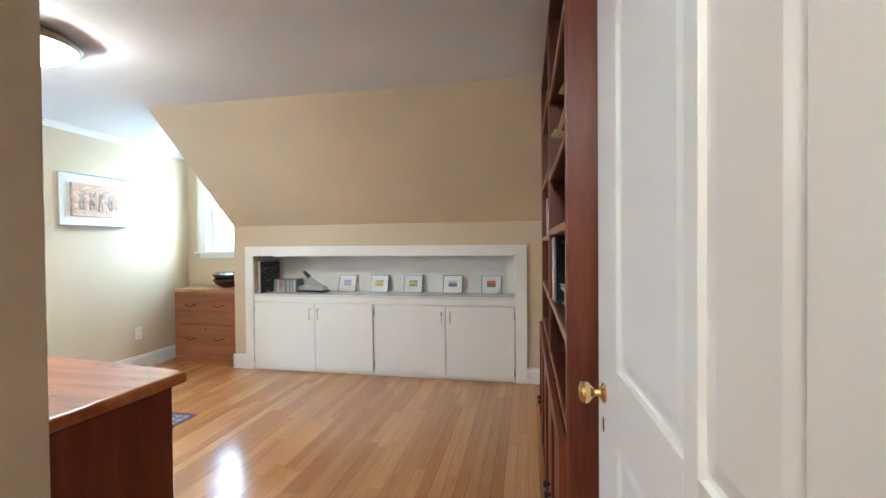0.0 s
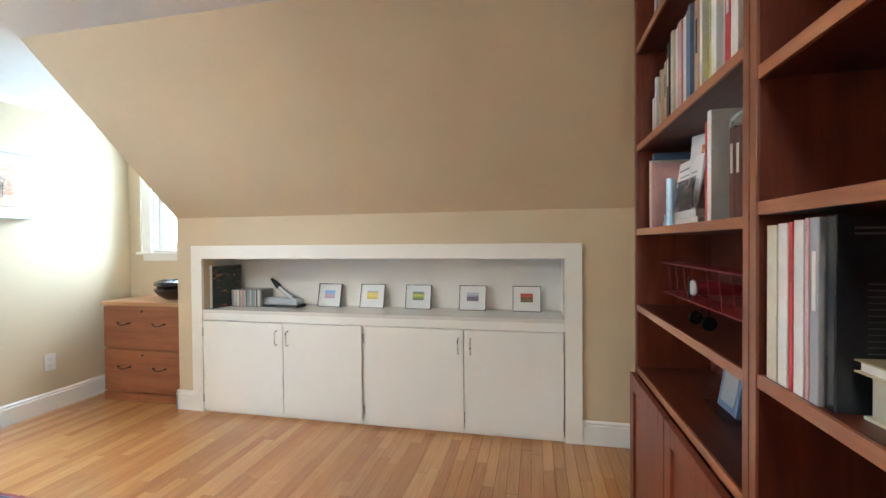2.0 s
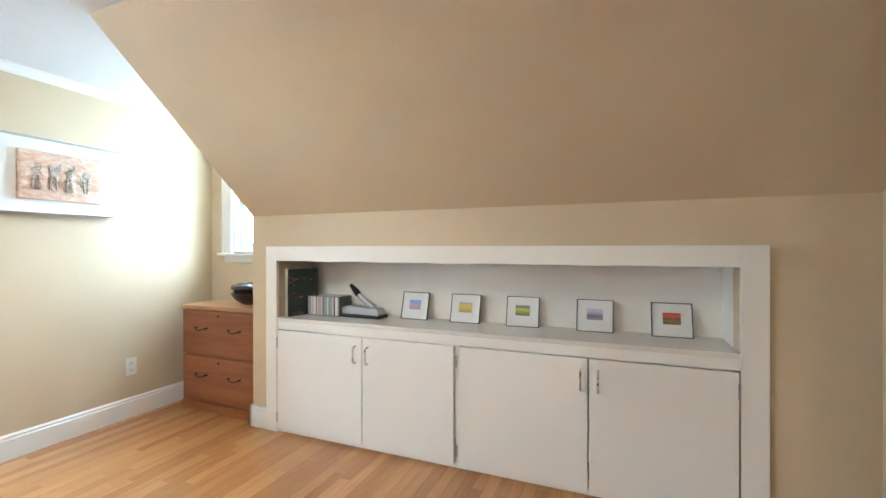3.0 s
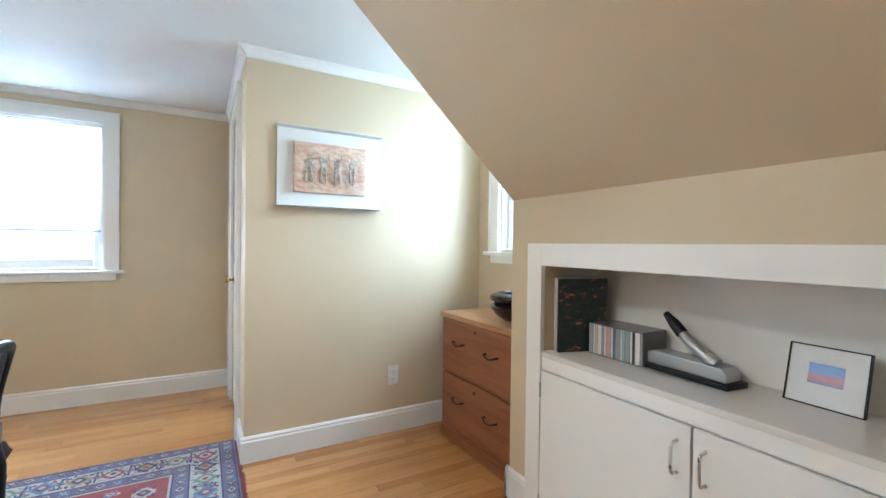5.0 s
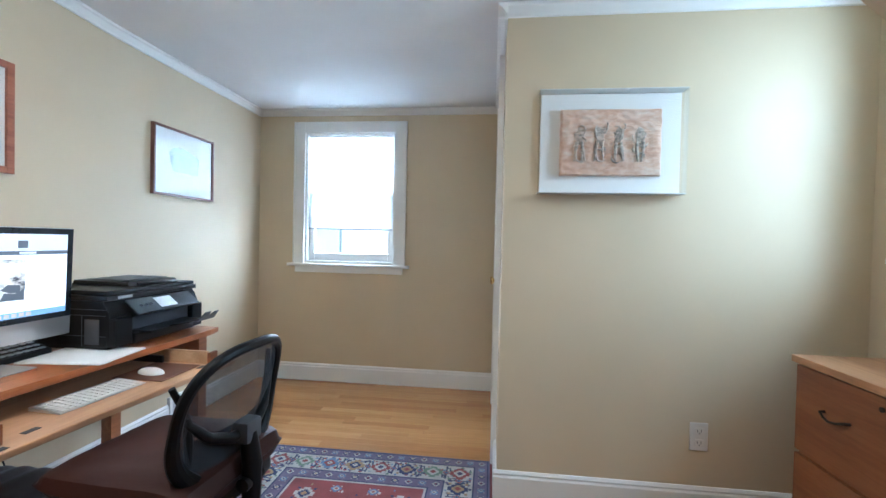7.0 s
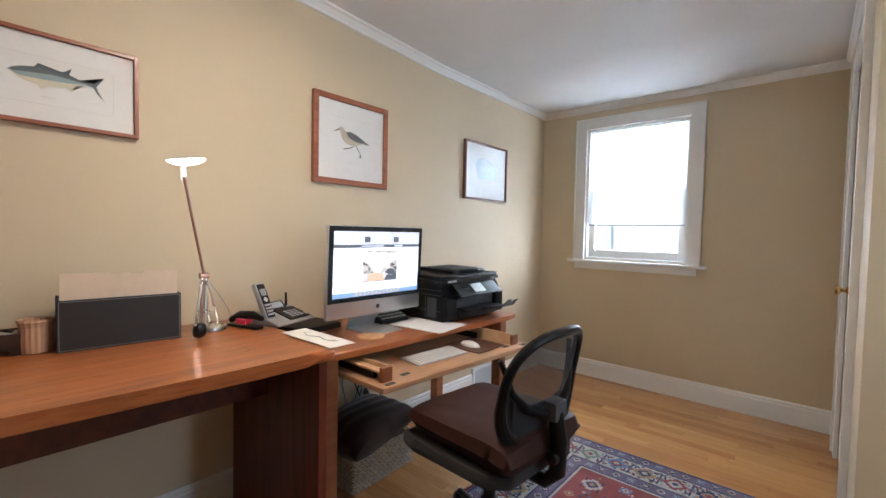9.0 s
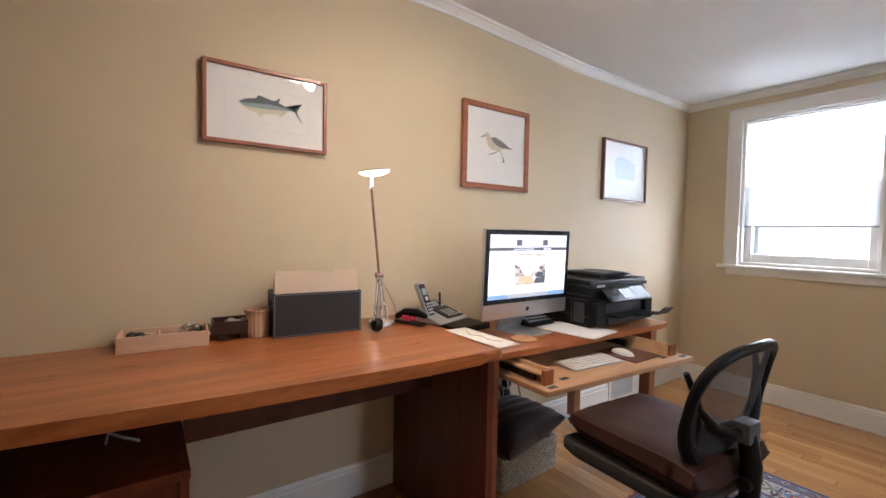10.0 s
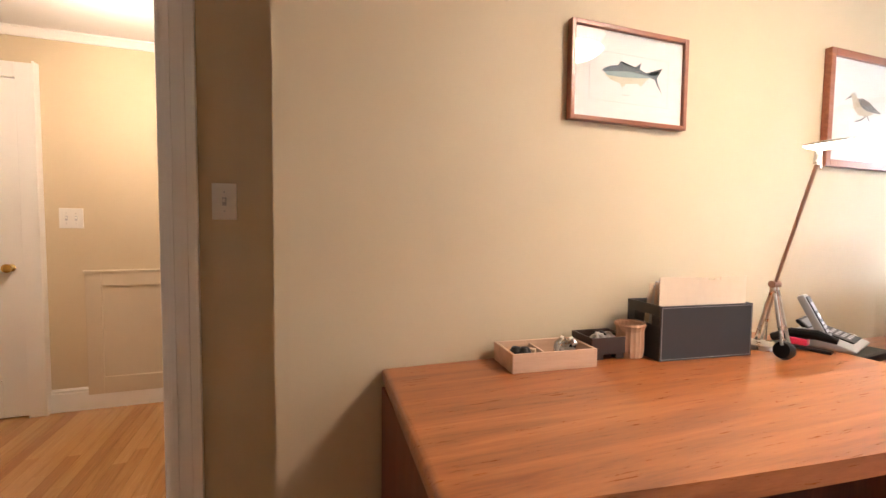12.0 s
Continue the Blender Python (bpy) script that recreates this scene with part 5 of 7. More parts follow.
for k in range(4):
    y0 = -0.122 + k * 0.078 + ra.uniform(-0.006, 0.006)
    bmesh.ops.create_icosphere(bm, subdivisions=2, radius=1, matrix=Matrix.Translation((0.0375, y0, 0.030)) @ Matrix.Rotation(ra.uniform(-0.3, 0.3), 4, "X") @ Matrix.Diagonal((0.0045, 0.020, 0.034, 1)))
    for n_ in range(7):
        a0, r_ = ra.uniform(0, 6.28), ra.uniform(0.012, 0.030)
        cy, cz = y0 + ra.uniform(-0.014, 0.014), ra.uniform(-0.065, 0.065)
        add_tube(bm, [(0.0395 + 0.0012 * math.sin(q), cy + r_ * math.cos(a0 + q * 0.45) * 0.8, cz + r_ * math.sin(a0 + q * 0.45)) for q in range(7)], [0.0015, 0.003, 0.0038, 0.0040, 0.0036, 0.0028, 0.0015], 7)
    for s_ in (-1, 1):
        add_tube(bm, [(0.0385, y0 + s_ * 0.010, 0.0), (0.0400, y0 + s_ * 0.013, -0.035), (0.0385, y0 + s_ * ra.uniform(0.008, 0.022), -0.078)], [0.007, 0.0062, 0.004], 8)
for v in bm.verts:
    v.co += 0.006 * noise.noise_vector(v.co * 55)
part("relief_shapes", bm, "relief_grey", art, "grey washed raised shapes", True)


# ---- outlets, switches ----
def plate(name, x, y, z, rz, label, double=False, outlet=False):
    g = thing(name, x, y, z, label, "outlet" if outlet else "light switch", "", rz)
    w = 0.058 if double else 0.036
    part("cover_plate", box((-w, 0, -0.058), (w, 0.006, 0.058), 0.003), "plate", g)
    for k in ((-0.023, 0.023) if double else (0,)):
        if outlet:
            for zz in (-0.024, 0.024):
                f = part("socket", box((-0.017, 0.0055, zz - 0.014), (0.017, 0.0085, zz + 0.014), 0.004), "plate", g)
                part("slot", boxes([((-0.008, 0.0082, zz - 0.005), (-0.006, 0.009, zz + 0.006)), ((0.006, 0.0082, zz - 0.005), (0.008, 0.009, zz + 0.006)), ((-0.002, 0.0082, zz - 0.012), (0.002, 0.009, zz - 0.008))]), "ink", f, "dark slots")
        else:
            part("toggle_surround", box((k - 0.006, 0.0055, -0.013), (k + 0.006, 0.007, 0.013)), "grey_plastic", g)
            part("toggle", box((k - 0.004, 0.006, -0.002), (k + 0.004, 0.018, 0.009), 0.002), "plate", g, "small white toggle")
            for zz in (-0.030, 0.030):
                part("screw", rod((k, 0.005, zz), (k, 0.0075, zz), 0.0028, n=10), "steel", g)
    return g


plate("light_switch", -1.193, SWITCH_Y, 1.189, 0, "white single toggle switch plate on the tan wall by the doorway")
plate("light_switch", -0.172, HALL_Y, 1.140, 0, "white double toggle switch plate on the hall wall", double=True)
plate("wall_outlet", CLOSET_X, 5.174, 0.343, -90, "white duplex outlet low on the closet wall", outlet=True)
plate("wall_outlet", -3.56, DESK_Y, 0.30, 0, "white duplex outlet behind the desks with cords plugged in", outlet=True)
vent = thing("wall_vent", -4.66, DESK_Y, 0.09, "white louvred heating vent set in the baseboard", "vent")
part("frame", boxes([((-0.15, 0, -0.085), (0.15, 0.022, -0.068)), ((-0.15, 0, 0.068), (0.15, 0.022, 0.085)), ((-0.15, 0, -0.068), (-0.13, 0.022, 0.068)), ((0.13, 0, -0.068), (0.15, 0.022, 0.068))], 0.002), "trim", vent)
# Grey sheet over the baseboard imitates the shade between the louvres.
part("backing", box((-0.13, 0.0165, -0.068), (0.13, 0.0175, 0.068)), "grey_plastic", vent, "grey sheet in place of the shaded opening behind the louvres")
for k in range(9):
    part("slat", box((-0.13, -0.004, -0.001), (0.13, 0.004, 0.001), m=Matrix.Translation((0, 0.020, -0.060 + k * 0.015)) @ Matrix.Rotation(radians(35), 4, "X")), "trim", vent)

# ---- ceiling light ----
cl = thing("ceiling_light", -2.800, 3.41, CEIL_E - 0.035, "round flush ceiling light with a white glass dome, switched on", "ceiling light")
part("canopy", turned([(0.15, 0.035), (0.15, -0.002), (0.05, -0.002)], 40), "nickel", cl)
part("rim", turned([(0.17, 0.0), (0.205, -0.001), (0.208, -0.012), (0.200, -0.022), (0.188, -0.026), (0.183, -0.020), (0.17, -0.01)], 56), "nickel", cl, "brushed nickel ring", True)
part("dome", turned([(0.02, -0.095), (0.07, -0.090), (0.12, -0.076), (0.155, -0.056), (0.176, -0.034), (0.183, -0.020), (0.176, -0.012), (0.02, -0.010)], 56), "lamp_glass", cl, "glowing white glass dome", True)


# ---- pictures over the desks ----
def hung_picture(x0, x1, z0, z1, wood_, bar, label, mat_in=0.0):
    g = thing("framed_print", (x0 + x1) / 2, DESK_Y, (z0 + z1) / 2, label, "framed print")
    w, h = (x1 - x0) / 2, (z1 - z0) / 2
    part("frame", boxes([((-w, 0.001, -h), (-w + bar, 0.024, h)), ((w - bar, 0.001, -h), (w, 0.024, h)), ((-w + bar, 0.001, -h), (w - bar, 0.024, -h + bar)), ((-w + bar, 0.001, h - bar), (w - bar, 0.024, h))], 0.002), wood_, g, "thin wooden frame")
    part("mat", box((-w + bar, 0.004, -h + bar), (w - bar, 0.012, h - bar)), "paper_white", g, "white paper mat")
    gl = part("glass", box((-w + bar, 0.0165, -h + bar), (w - bar, 0.0185, h - bar)), "glass", g, "clear glazing")
    gl.visible_shadow = False
    return g


def flat_shape(name, outline, y, material, g, label=""):
    bm = bmesh.new()
    f = bm.faces.new([bm.verts.new((x, y, z)) for x, z in outline])
    bmesh.ops.triangulate(bm, faces=[f])
    return part(name, bm, material, g, label)


M["fish_dark"] = plain("print_ink_slate", (0.10, 0.13, 0.15), 0.6)
M["fish_mid"] = plain("print_ink_sea_green", (0.27, 0.36, 0.36), 0.6)
M["fish_pale"] = plain("print_ink_pale_yellow", (0.64, 0.60, 0.46), 0.6)
M["bird_grey"] = plain("print_ink_grey", (0.17, 0.17, 0.17), 0.6)
M["bird_pale"] = plain("print_ink_cream", (0.58, 0.50, 0.38), 0.6)
M["line_grey"] = plain("print_plate_line", (0.55, 0.53, 0.50), 0.7)
M["pale_blue"] = plain("print_ink_pale_blue", (0.55, 0.64, 0.68), 0.6)
p1 = hung_picture(-2.562, -2.136, 1.424, 1.700, "cherry_frame", 0.013, "white print of a long dark shape in a thin reddish frame")
flat_shape("print", [(0.103, 0.010), (0.090, 0.020), (0.070, 0.028), (0.045, 0.032), (0.036, 0.045), (0.022, 0.034), (-0.005, 0.032), (-0.022, 0.036), (-0.040, 0.050), (-0.034, 0.030), (-0.06, 0.021), (-0.092, 0.014), (-0.104, 0.027), (-0.121, 0.043), (-0.109, 0.024), (-0.1005, 0.010), (-0.106, -0.006), (-0.122, -0.034), (-0.101, -0.010), (-0.093, 0.006), (-0.06, 0.011), (-0.02, 0.015), (0.03, 0.013), (0.07, 0.008)], 0.0126, "fish_dark", p1, "dark blue shape")
flat_shape("print", [(0.098, 0.008), (0.06, 0.013), (0.0, 0.019), (-0.05, 0.015), (-0.088, 0.010), (-0.03, 0.003), (0.03, -0.001), (0.08, -0.001)], 0.0130, "fish_mid", p1, "sea green band")
flat_shape("print", [(0.095, 0.002), (0.03, 0.001), (-0.03, 0.004), (-0.07, 0.008), (-0.043, -0.006), (-0.040, -0.020), (-0.028, -0.013), (0.015, -0.019), (0.03, -0.031), (0.038, -0.019), (0.07, -0.012)], 0.0128, "fish_pale", p1, "pale belly tone")
part("plate_line", boxes([((-0.145, 0.0121, 0.065), (0.145, 0.0125, 0.0658)), ((-0.145, 0.0121, -0.075), (0.145, 0.0125, -0.0742)), ((-0.145, 0.0121, -0.0742), (-0.1442, 0.0125, 0.065)), ((0.1442, 0.0121, -0.0742), (0.145, 0.0125, 0.065)), ((0.0, 0.0121, -0.052), (0.03, 0.0125, -0.0505)), ((-0.105, 0.0121, -0.045), (-0.08, 0.0125, -0.044))]), "line_grey", p1, "faint plate line and caption bar")
p2 = hung_picture(-3.686, -3.236, 1.353, 1.778, "cherry_frame", 0.026, "white print of a small grey shape in a reddish frame")
flat_shape("print", [(0.038, 0.048), (0.015, 0.054), (-0.03, 0.042), (-0.082, 0.016), (-0.11, 0.006), (-0.085, 0.004), (-0.06, 0.006), (-0.02, 0.008), (0.008, 0.016), (0.028, 0.030)], 0.0128, "bird_grey", p2, "grey shape")
flat_shape("print", [(0.084, 0.058), (0.078, 0.067), (0.066, 0.070), (0.054, 0.065), (0.046, 0.052), (0.030, 0.048), (0.0, 0.035), (-0.06, 0.009), (-0.055, 0.0), (-0.01, -0.014), (0.035, -0.010), (0.062, 0.010), (0.070, 0.032), (0.076, 0.048)], 0.0126, "bird_pale", p2, "cream shape")
flat_shape("print", [(0.083, 0.058), (0.120, 0.036), (0.078, 0.051)], 0.0129, "bird_grey", p2, "long grey point")
flat_shape("print", [(0.078, 0.0665), (0.066, 0.071), (0.054, 0.066), (0.048, 0.055), (0.060, 0.060)], 0.0129, "line_grey", p2, "grey crown")
flat_shape("print", [(-0.008, -0.013), (-0.014, -0.013), (0.015, -0.030), (0.055, -0.040), (0.056, -0.036), (0.018, -0.025)], 0.0130, "bird_grey", p2)
flat_shape("print", [(-0.018, -0.011), (-0.024, -0.010), (-0.050, -0.048), (-0.058, -0.066), (-0.040, -0.070), (-0.052, -0.062), (-0.046, -0.048)], 0.0130, "bird_grey", p2)
part("plate_line", boxes([((-0.13, 0.0121, 0.115), (0.13, 0.0125, 0.1158)), ((-0.13, 0.0121, -0.14), (0.13, 0.0125, -0.1392)), ((-0.02, 0.0121, -0.10), (0.02, 0.0125, -0.0985))]), "line_grey", p2, "faint plate line")
p3 = hung_picture(-4.872, -4.368, 1.358, 1.752, "cherry_dark", 0.013, "white print of a faint blue shape in a dark frame")
flat_shape("print", [(0.13, 0.05), (0.10, 0.085), (0.03, 0.10), (-0.06, 0.075), (-0.12, 0.055), (-0.11, 0.04), (-0.11, -0.05), (0.10, -0.05), (0.10, 0.05)], 0.0128, "pale_blue", p3, "pale blue shape")
part("plate_line", boxes([((0.03, 0.0130, 0.088), (0.05, 0.0133, 0.098)), ((-0.06, 0.0130, 0.055), (0.10, 0.0133, 0.058))]), "line_grey", p3, "grey brush line")

# ---- main desk ----
desk = thing("desk", -2.25, 2.76, 0, "reddish cherry desk with a bowed front edge along the tan wall", "desk")


def dloc(bm):
    bmesh.ops.transform(bm, matrix=Matrix.Translation((2.25, -2.76, 0)), verts=bm.verts)
    return bm


front = [(x, 3.106 - 0.106 * ((x + 2.86) / 1.28) ** 1.7) for x in [-1.580 - 0.04 * k for k in range(32)]] + [(-2.86, 3.106), (-2.895, 3.104), (-2.917, 3.095), (-2.927, 3.082), (-2.93, 3.065)]
outline = [(-1.610, DESK_Y + 0.004), *front, (-2.93, DESK_Y + 0.004)]
bm = bmesh.new()
vs = [bm.verts.new((x, y, 0.722)) for x, y in outline]
f = bm.faces.new(vs)
r = bmesh.ops.extrude_face_region(bm, geom=[f])
for v in r["geom"]:
    if isinstance(v, bmesh.types.BMVert):
        v.co.z = 0.760
bmesh.ops.bevel(bm, geom=[e for e in bm.edges if abs(e.verts[0].co.z - e.verts[1].co.z) < 1e-4], offset=0.0165, segments=5, profile=0.6, affect="EDGES")
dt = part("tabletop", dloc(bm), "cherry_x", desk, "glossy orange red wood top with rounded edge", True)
dt.modifiers.new("even_normals", "WEIGHTED_NORMAL").keep_sharp = True
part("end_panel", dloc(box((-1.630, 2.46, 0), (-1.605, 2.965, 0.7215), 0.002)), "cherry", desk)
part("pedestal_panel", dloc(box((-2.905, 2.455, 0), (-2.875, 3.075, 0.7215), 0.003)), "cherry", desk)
part("modesty_rail", dloc(box((-2.874, 2.735, 0.535), (-2.058, 2.755, 0.7215), 0.002)), "cherry_y_shaded", desk)
part("front_rail", dloc(box((-2.874, 2.93, 0.690), (-2.058, 2.95, 0.7215), 0.002)), "cherry_frame", desk)
lowc = thing("low_cabinet", -1.845, 2.75, 0, "dark cherry low open cabinet standing under the desk top", "cabinet")
lm = Matrix.Translation((1.845, -2.75, 0))
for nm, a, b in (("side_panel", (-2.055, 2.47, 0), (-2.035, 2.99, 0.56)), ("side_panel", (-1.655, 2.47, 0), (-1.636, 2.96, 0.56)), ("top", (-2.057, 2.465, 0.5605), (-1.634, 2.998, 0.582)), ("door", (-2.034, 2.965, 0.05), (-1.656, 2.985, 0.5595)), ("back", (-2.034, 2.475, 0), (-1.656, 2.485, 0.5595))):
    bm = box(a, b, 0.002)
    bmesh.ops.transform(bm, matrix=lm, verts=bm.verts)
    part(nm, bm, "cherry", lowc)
clips = thing("bulldog_clip", -1.93, 2.80, 0.582, "small steel clip lying in the dark space under the desk top", "clip")
part("clip", tube([(-0.03, 0, 0.01), (0.0, 0.01, 0.03), (0.03, 0, 0.045), (0.035, 0.005, 0.02)], 0.004, 8), "steel", clips, "", True)

# ---- typing desk ----
td = thing("typing_desk", -3.50, 2.72, 0, "cherry side desk with a pulled out keyboard tray on casters", "desk")
tm = Matrix.Translation((3.50, -2.72, 0))


def tloc(bm):
    bmesh.ops.transform(bm, matrix=tm, verts=bm.verts)
    return bm


part("tabletop", tloc(prism([(-2.935, 2.47), (-2.935, 2.985), (-3.2, 3.000), (-3.6, 3.012), (-4.045, 3.025), (-4.12, 3.015), (-4.12, 2.47)], "z", 0.676, 0.700, 0.005)), "cherry_x", td, "reddish wood top")
for i, (x, y) in enumerate(((-4.055, 2.955), (-4.055, 2.515), (-2.985, 2.955), (-2.985, 2.515))):
    leg = part("leg", tloc(prism([(x - 0.026, y - 0.026), (x + 0.026, y - 0.026), (x + 0.026, y + 0.026), (x - 0.026, y + 0.026)], "z", 0.062, 0.6755)), "oak_cherry", td)
    part("caster", tloc(turned([(0.012, -0.010), (0.024, -0.009), (0.026, 0), (0.024, 0.009), (0.012, 0.010)], 18, Matrix.Translation((x, y, 0.026)) @ Matrix.Rotation(radians(90), 4, "X"))), "black", leg, "black caster wheel", True)
    part("caster_fork", tloc(box((x - 0.013, y - 0.014, 0.03), (x + 0.013, y + 0.014, 0.0615), 0.003)), "iron", leg)
part("apron", tloc(boxes([((-4.04, 2.49, 0.60), (-3.0, 2.51, 0.6755)), ((-4.075, 2.545, 0.60), (-4.055, 2.925, 0.6755)), ((-2.99, 2.545, 0.60), (-2.97, 2.925, 0.6755))], 0.002)), "oak_cherry", td)
tray = part("keyboard_tray", tloc(prism([(-3.055, 2.62), (-3.052, 3.172), (-3.915, 3.232), (-3.930, 2.66)], "z", 0.592, 0.612, 0.005)), "tray_wood", td, "light brown pulled out tray")
for ya, yb, x0, x1 in ((2.70, 3.115, -3.128, -3.116), (2.74, 3.165, -3.838, -3.826)):
    part("tray_side", tloc(box((x0, ya, 0.6122), (x1, yb, 0.664), 0.002)), "pine", tray, "pale wood drawer side")
for q0, q1 in (((-3.112, 2.72, 0.6122), (-3.094, 3.07, 0.642)), ((-3.822, 2.76, 0.6122), (-3.810, 2.98, 0.640))):
    part("inner_side", tloc(boxes([(q0, q1)], 0.001)), "iron", tray, "dark slide channel")
part("side_ledge", tloc(box((-3.1155, 2.70, 0.642), (-3.082, 3.115, 0.650), 0.002)), "pine", tray, "pale wood ledge over the slide")
for q0, q1 in (((-3.128, 3.1155, 0.6122), (-3.082, 3.132, 0.664)), ((-3.872, 3.166, 0.6122), (-3.826, 3.180, 0.658))):
    part("end_block", tloc(boxes([(q0, q1)], 0.002)), "oak_cherry", tray, "small wooden end block")
for cx, cy in ((-3.100, 3.152), (-3.880, 3.205), (-3.205, 3.115), (-3.785, 3.170)):
    part("corner_plate", tloc(box((cx - 0.020, cy - 0.010, 0.6122), (cx + 0.020, cy + 0.010, 0.6134), 0.0005)), "leather_dark", tray, "small dark inlay plate")

# ---- computer ----
mac = thing("desktop_computer", -3.335, 2.79, 0.700, "aluminium desktop computer showing a web page on the side desk", "computer", "", 0)
tilt = Matrix.Rotation(radians(-2), 4, "X")
body = part("display", box((-0.256, -0.012, 0.072), (0.256, 0.010, 0.447), 0.006, m=tilt), "aluminium", mac, "aluminium shell with a chin", True)
part("bezel", box((-0.254, 0.0102, 0.138), (0.254, 0.0115, 0.445), m=tilt), "glossy_black", body, "black glass border")
S = (-0.233, 0.233, 0.157, 0.425)
part("screen_page", box((S[0], 0.0117, S[2]), (S[1], 0.0122, S[3]), m=tilt), "screen_white", body, "white web page")
part("screen_header", box((S[0], 0.0123, 0.372), (S[1], 0.0126, S[3]), m=tilt), "screen_grey", body, "grey page header")
part("screen_bar", box((S[0], 0.0123, 0.358), (S[1], 0.0126, 0.371), m=tilt), "screen_dark", body, "dark menu bar")
for lx in (0.055, -0.105):
    part("screen_logo", box((lx, 0.0127, 0.380), (lx + 0.030, 0.0129, 0.404), m=tilt), "screen_dark", body, "small dark block")
part("screen_text", boxes([((-0.02, 0.0127, 0.362), (0.10, 0.0129, 0.367)), ((-0.13, 0.0127, 0.361), (-0.08, 0.0129, 0.368)), ((-0.03, 0.0123, 0.192), (0.03, 0.0126, 0.195))]), "screen_grey", body, "pale text bars").matrix_basis = tilt
picture = part("screen_picture", box((-0.10, 0.0123, 0.212), (0.09, 0.0126, 0.345), m=tilt), "screen_photo", body, "photograph of a pale room on the page")
for nm, outline, mat in (("ceiling", [(-0.098, 0.330), (0.088, 0.343), (0.088, 0.300), (0.03, 0.272), (-0.02, 0.274), (-0.098, 0.315)], "screen_page_pale"), ("window", [(-0.012, 0.276), (0.028, 0.276), (0.028, 0.250), (-0.012, 0.250)], "screen_white"),
                         ("pipe", [(0.088, 0.338), (0.060, 0.326), (0.036, 0.290), (0.0, 0.283), (-0.055, 0.292), (-0.095, 0.316), (-0.095, 0.311), (-0.055, 0.286), (0.0, 0.276), (0.042, 0.284), (0.066, 0.320), (0.088, 0.331)], "screen_grey"),
                         ("table", [(-0.010, 0.252), (0.052, 0.250), (0.070, 0.216), (-0.030, 0.216)], "screen_wood"), ("chairs", [(-0.098, 0.250), (-0.070, 0.236), (-0.040, 0.240), (-0.030, 0.216), (-0.098, 0.214)], "screen_dark"), ("cabinet", [(-0.086, 0.262), (-0.050, 0.266), (-0.030, 0.250), (-0.052, 0.240), (-0.086, 0.238)], "screen_dark")):
    bm = bmesh.new()
    f_ = bm.faces.new([bm.verts.new(tilt @ Vector((x, {"ceiling": 0.01265, "window": 0.0127}.get(nm, 0.01275), z))) for x, z in outline])
    bmesh.ops.triangulate(bm, faces=[f_])
    part("shape", bm, mat, picture, nm + " in the screen photograph")
part("screen_dock", box((S[0], 0.0123, S[2]), (S[1], 0.0126, 0.176), m=tilt), "screen_blue", body, "blue dock strip")
part("screen_icons", boxes([((-0.12 + k * 0.021, 0.0127, 0.160), (-0.105 + k * 0.021, 0.0129, 0.173)) for k in range(12)]), "screen_tan", body, "row of dock icons").matrix_basis = tilt
part("badge", turned([(0.010, 0), (0.010, 0.0006)], 20, tilt @ Matrix.Translation((0, 0.0102, 0.105)) @ Matrix.Rotation(radians(-90), 4, "X")), "ink", body, "small round dark badge")
part("stand", boxes([((-0.085, -0.10, 0.0), (0.085, 0.085, 0.004))], 0.003), "aluminium", mac, "flat aluminium foot")
part("stand_neck", prism([(-0.10, 0.004), (-0.094, 0.004), (-0.030, 0.15), (-0.013, 0.20), (-0.019, 0.20), (-0.036, 0.15)], "x", -0.08, 0.08), "aluminium", mac)

kb = thing("keyboard", -3.445, 3.045, 0.6125, "slim white and aluminium keyboard on the pulled out tray", "keyboard", "", -4)
part("case", prism([(-0.057, 0), (0.057, 0), (0.057, 0.004), (-0.057, 0.011)], "x", -0.14, 0.14, 0.001), "aluminium", kb)
keys = bmesh.new()
for r_ in range(6):
    for c_ in range(14):
        if r_ == 5 and 3 < c_ < 9 and c_ != 4:
            continue
        x = -0.131 + c_ * 0.0188
        y = -0.048 + r_ * 0.0175
        wk = 0.0155 if not (r_ == 5 and c_ == 4) else 0.09
        zk = 0.0105 - (y + 0.057) * 0.061
        add_box(keys, (x, y, zk), (x + wk, y + 0.0148, zk + 0.0022))
part("keys", keys, "plate", kb, "rows of white keys")
mouse = thing("mouse", -3.675, 3.050, 0.6165, "low white computer mouse on a brown mouse pad", "mouse", "", 80)
bm = bmesh.new()
bmesh.ops.create_uvsphere(bm, u_segments=24, v_segments=14, radius=1, matrix=Matrix.Diagonal((0.056, 0.029, 0.020, 1)))
for v in list(bm.verts):
    if v.co.z < 0:
        v.co.z = 0
part("shell", bm, "plate", mouse, "", True)
pad = thing("mouse_pad", -3.700, 3.055, 0.6125, "brown mouse pad with rounded edge on the keyboard tray", "mouse pad")
part("sheet", box((-0.10, -0.095, 0), (0.10, 0.10, 0.004), 0.0018), "pad_brown", pad)

# ---- printer ----
pr = thing("printer", -3.865, 2.745, 0.700, "black multifunction printer with an open paper tray", "printer", "", 0)
part("body", prism([(-0.19, 0.012), (0.165, 0.012), (0.175, 0.05), (0.175, 0.130), (0.150, 0.165), (0.150, 0.182), (-0.19, 0.182)], "x", -0.235, 0.235, 0.006), "black_satin", pr, "black satin body")
part("output_bay", box((-0.165, 0.120, 0.062), (0.150, 0.1765, 0.112), 0.002), "ink", pr, "dark output slot")
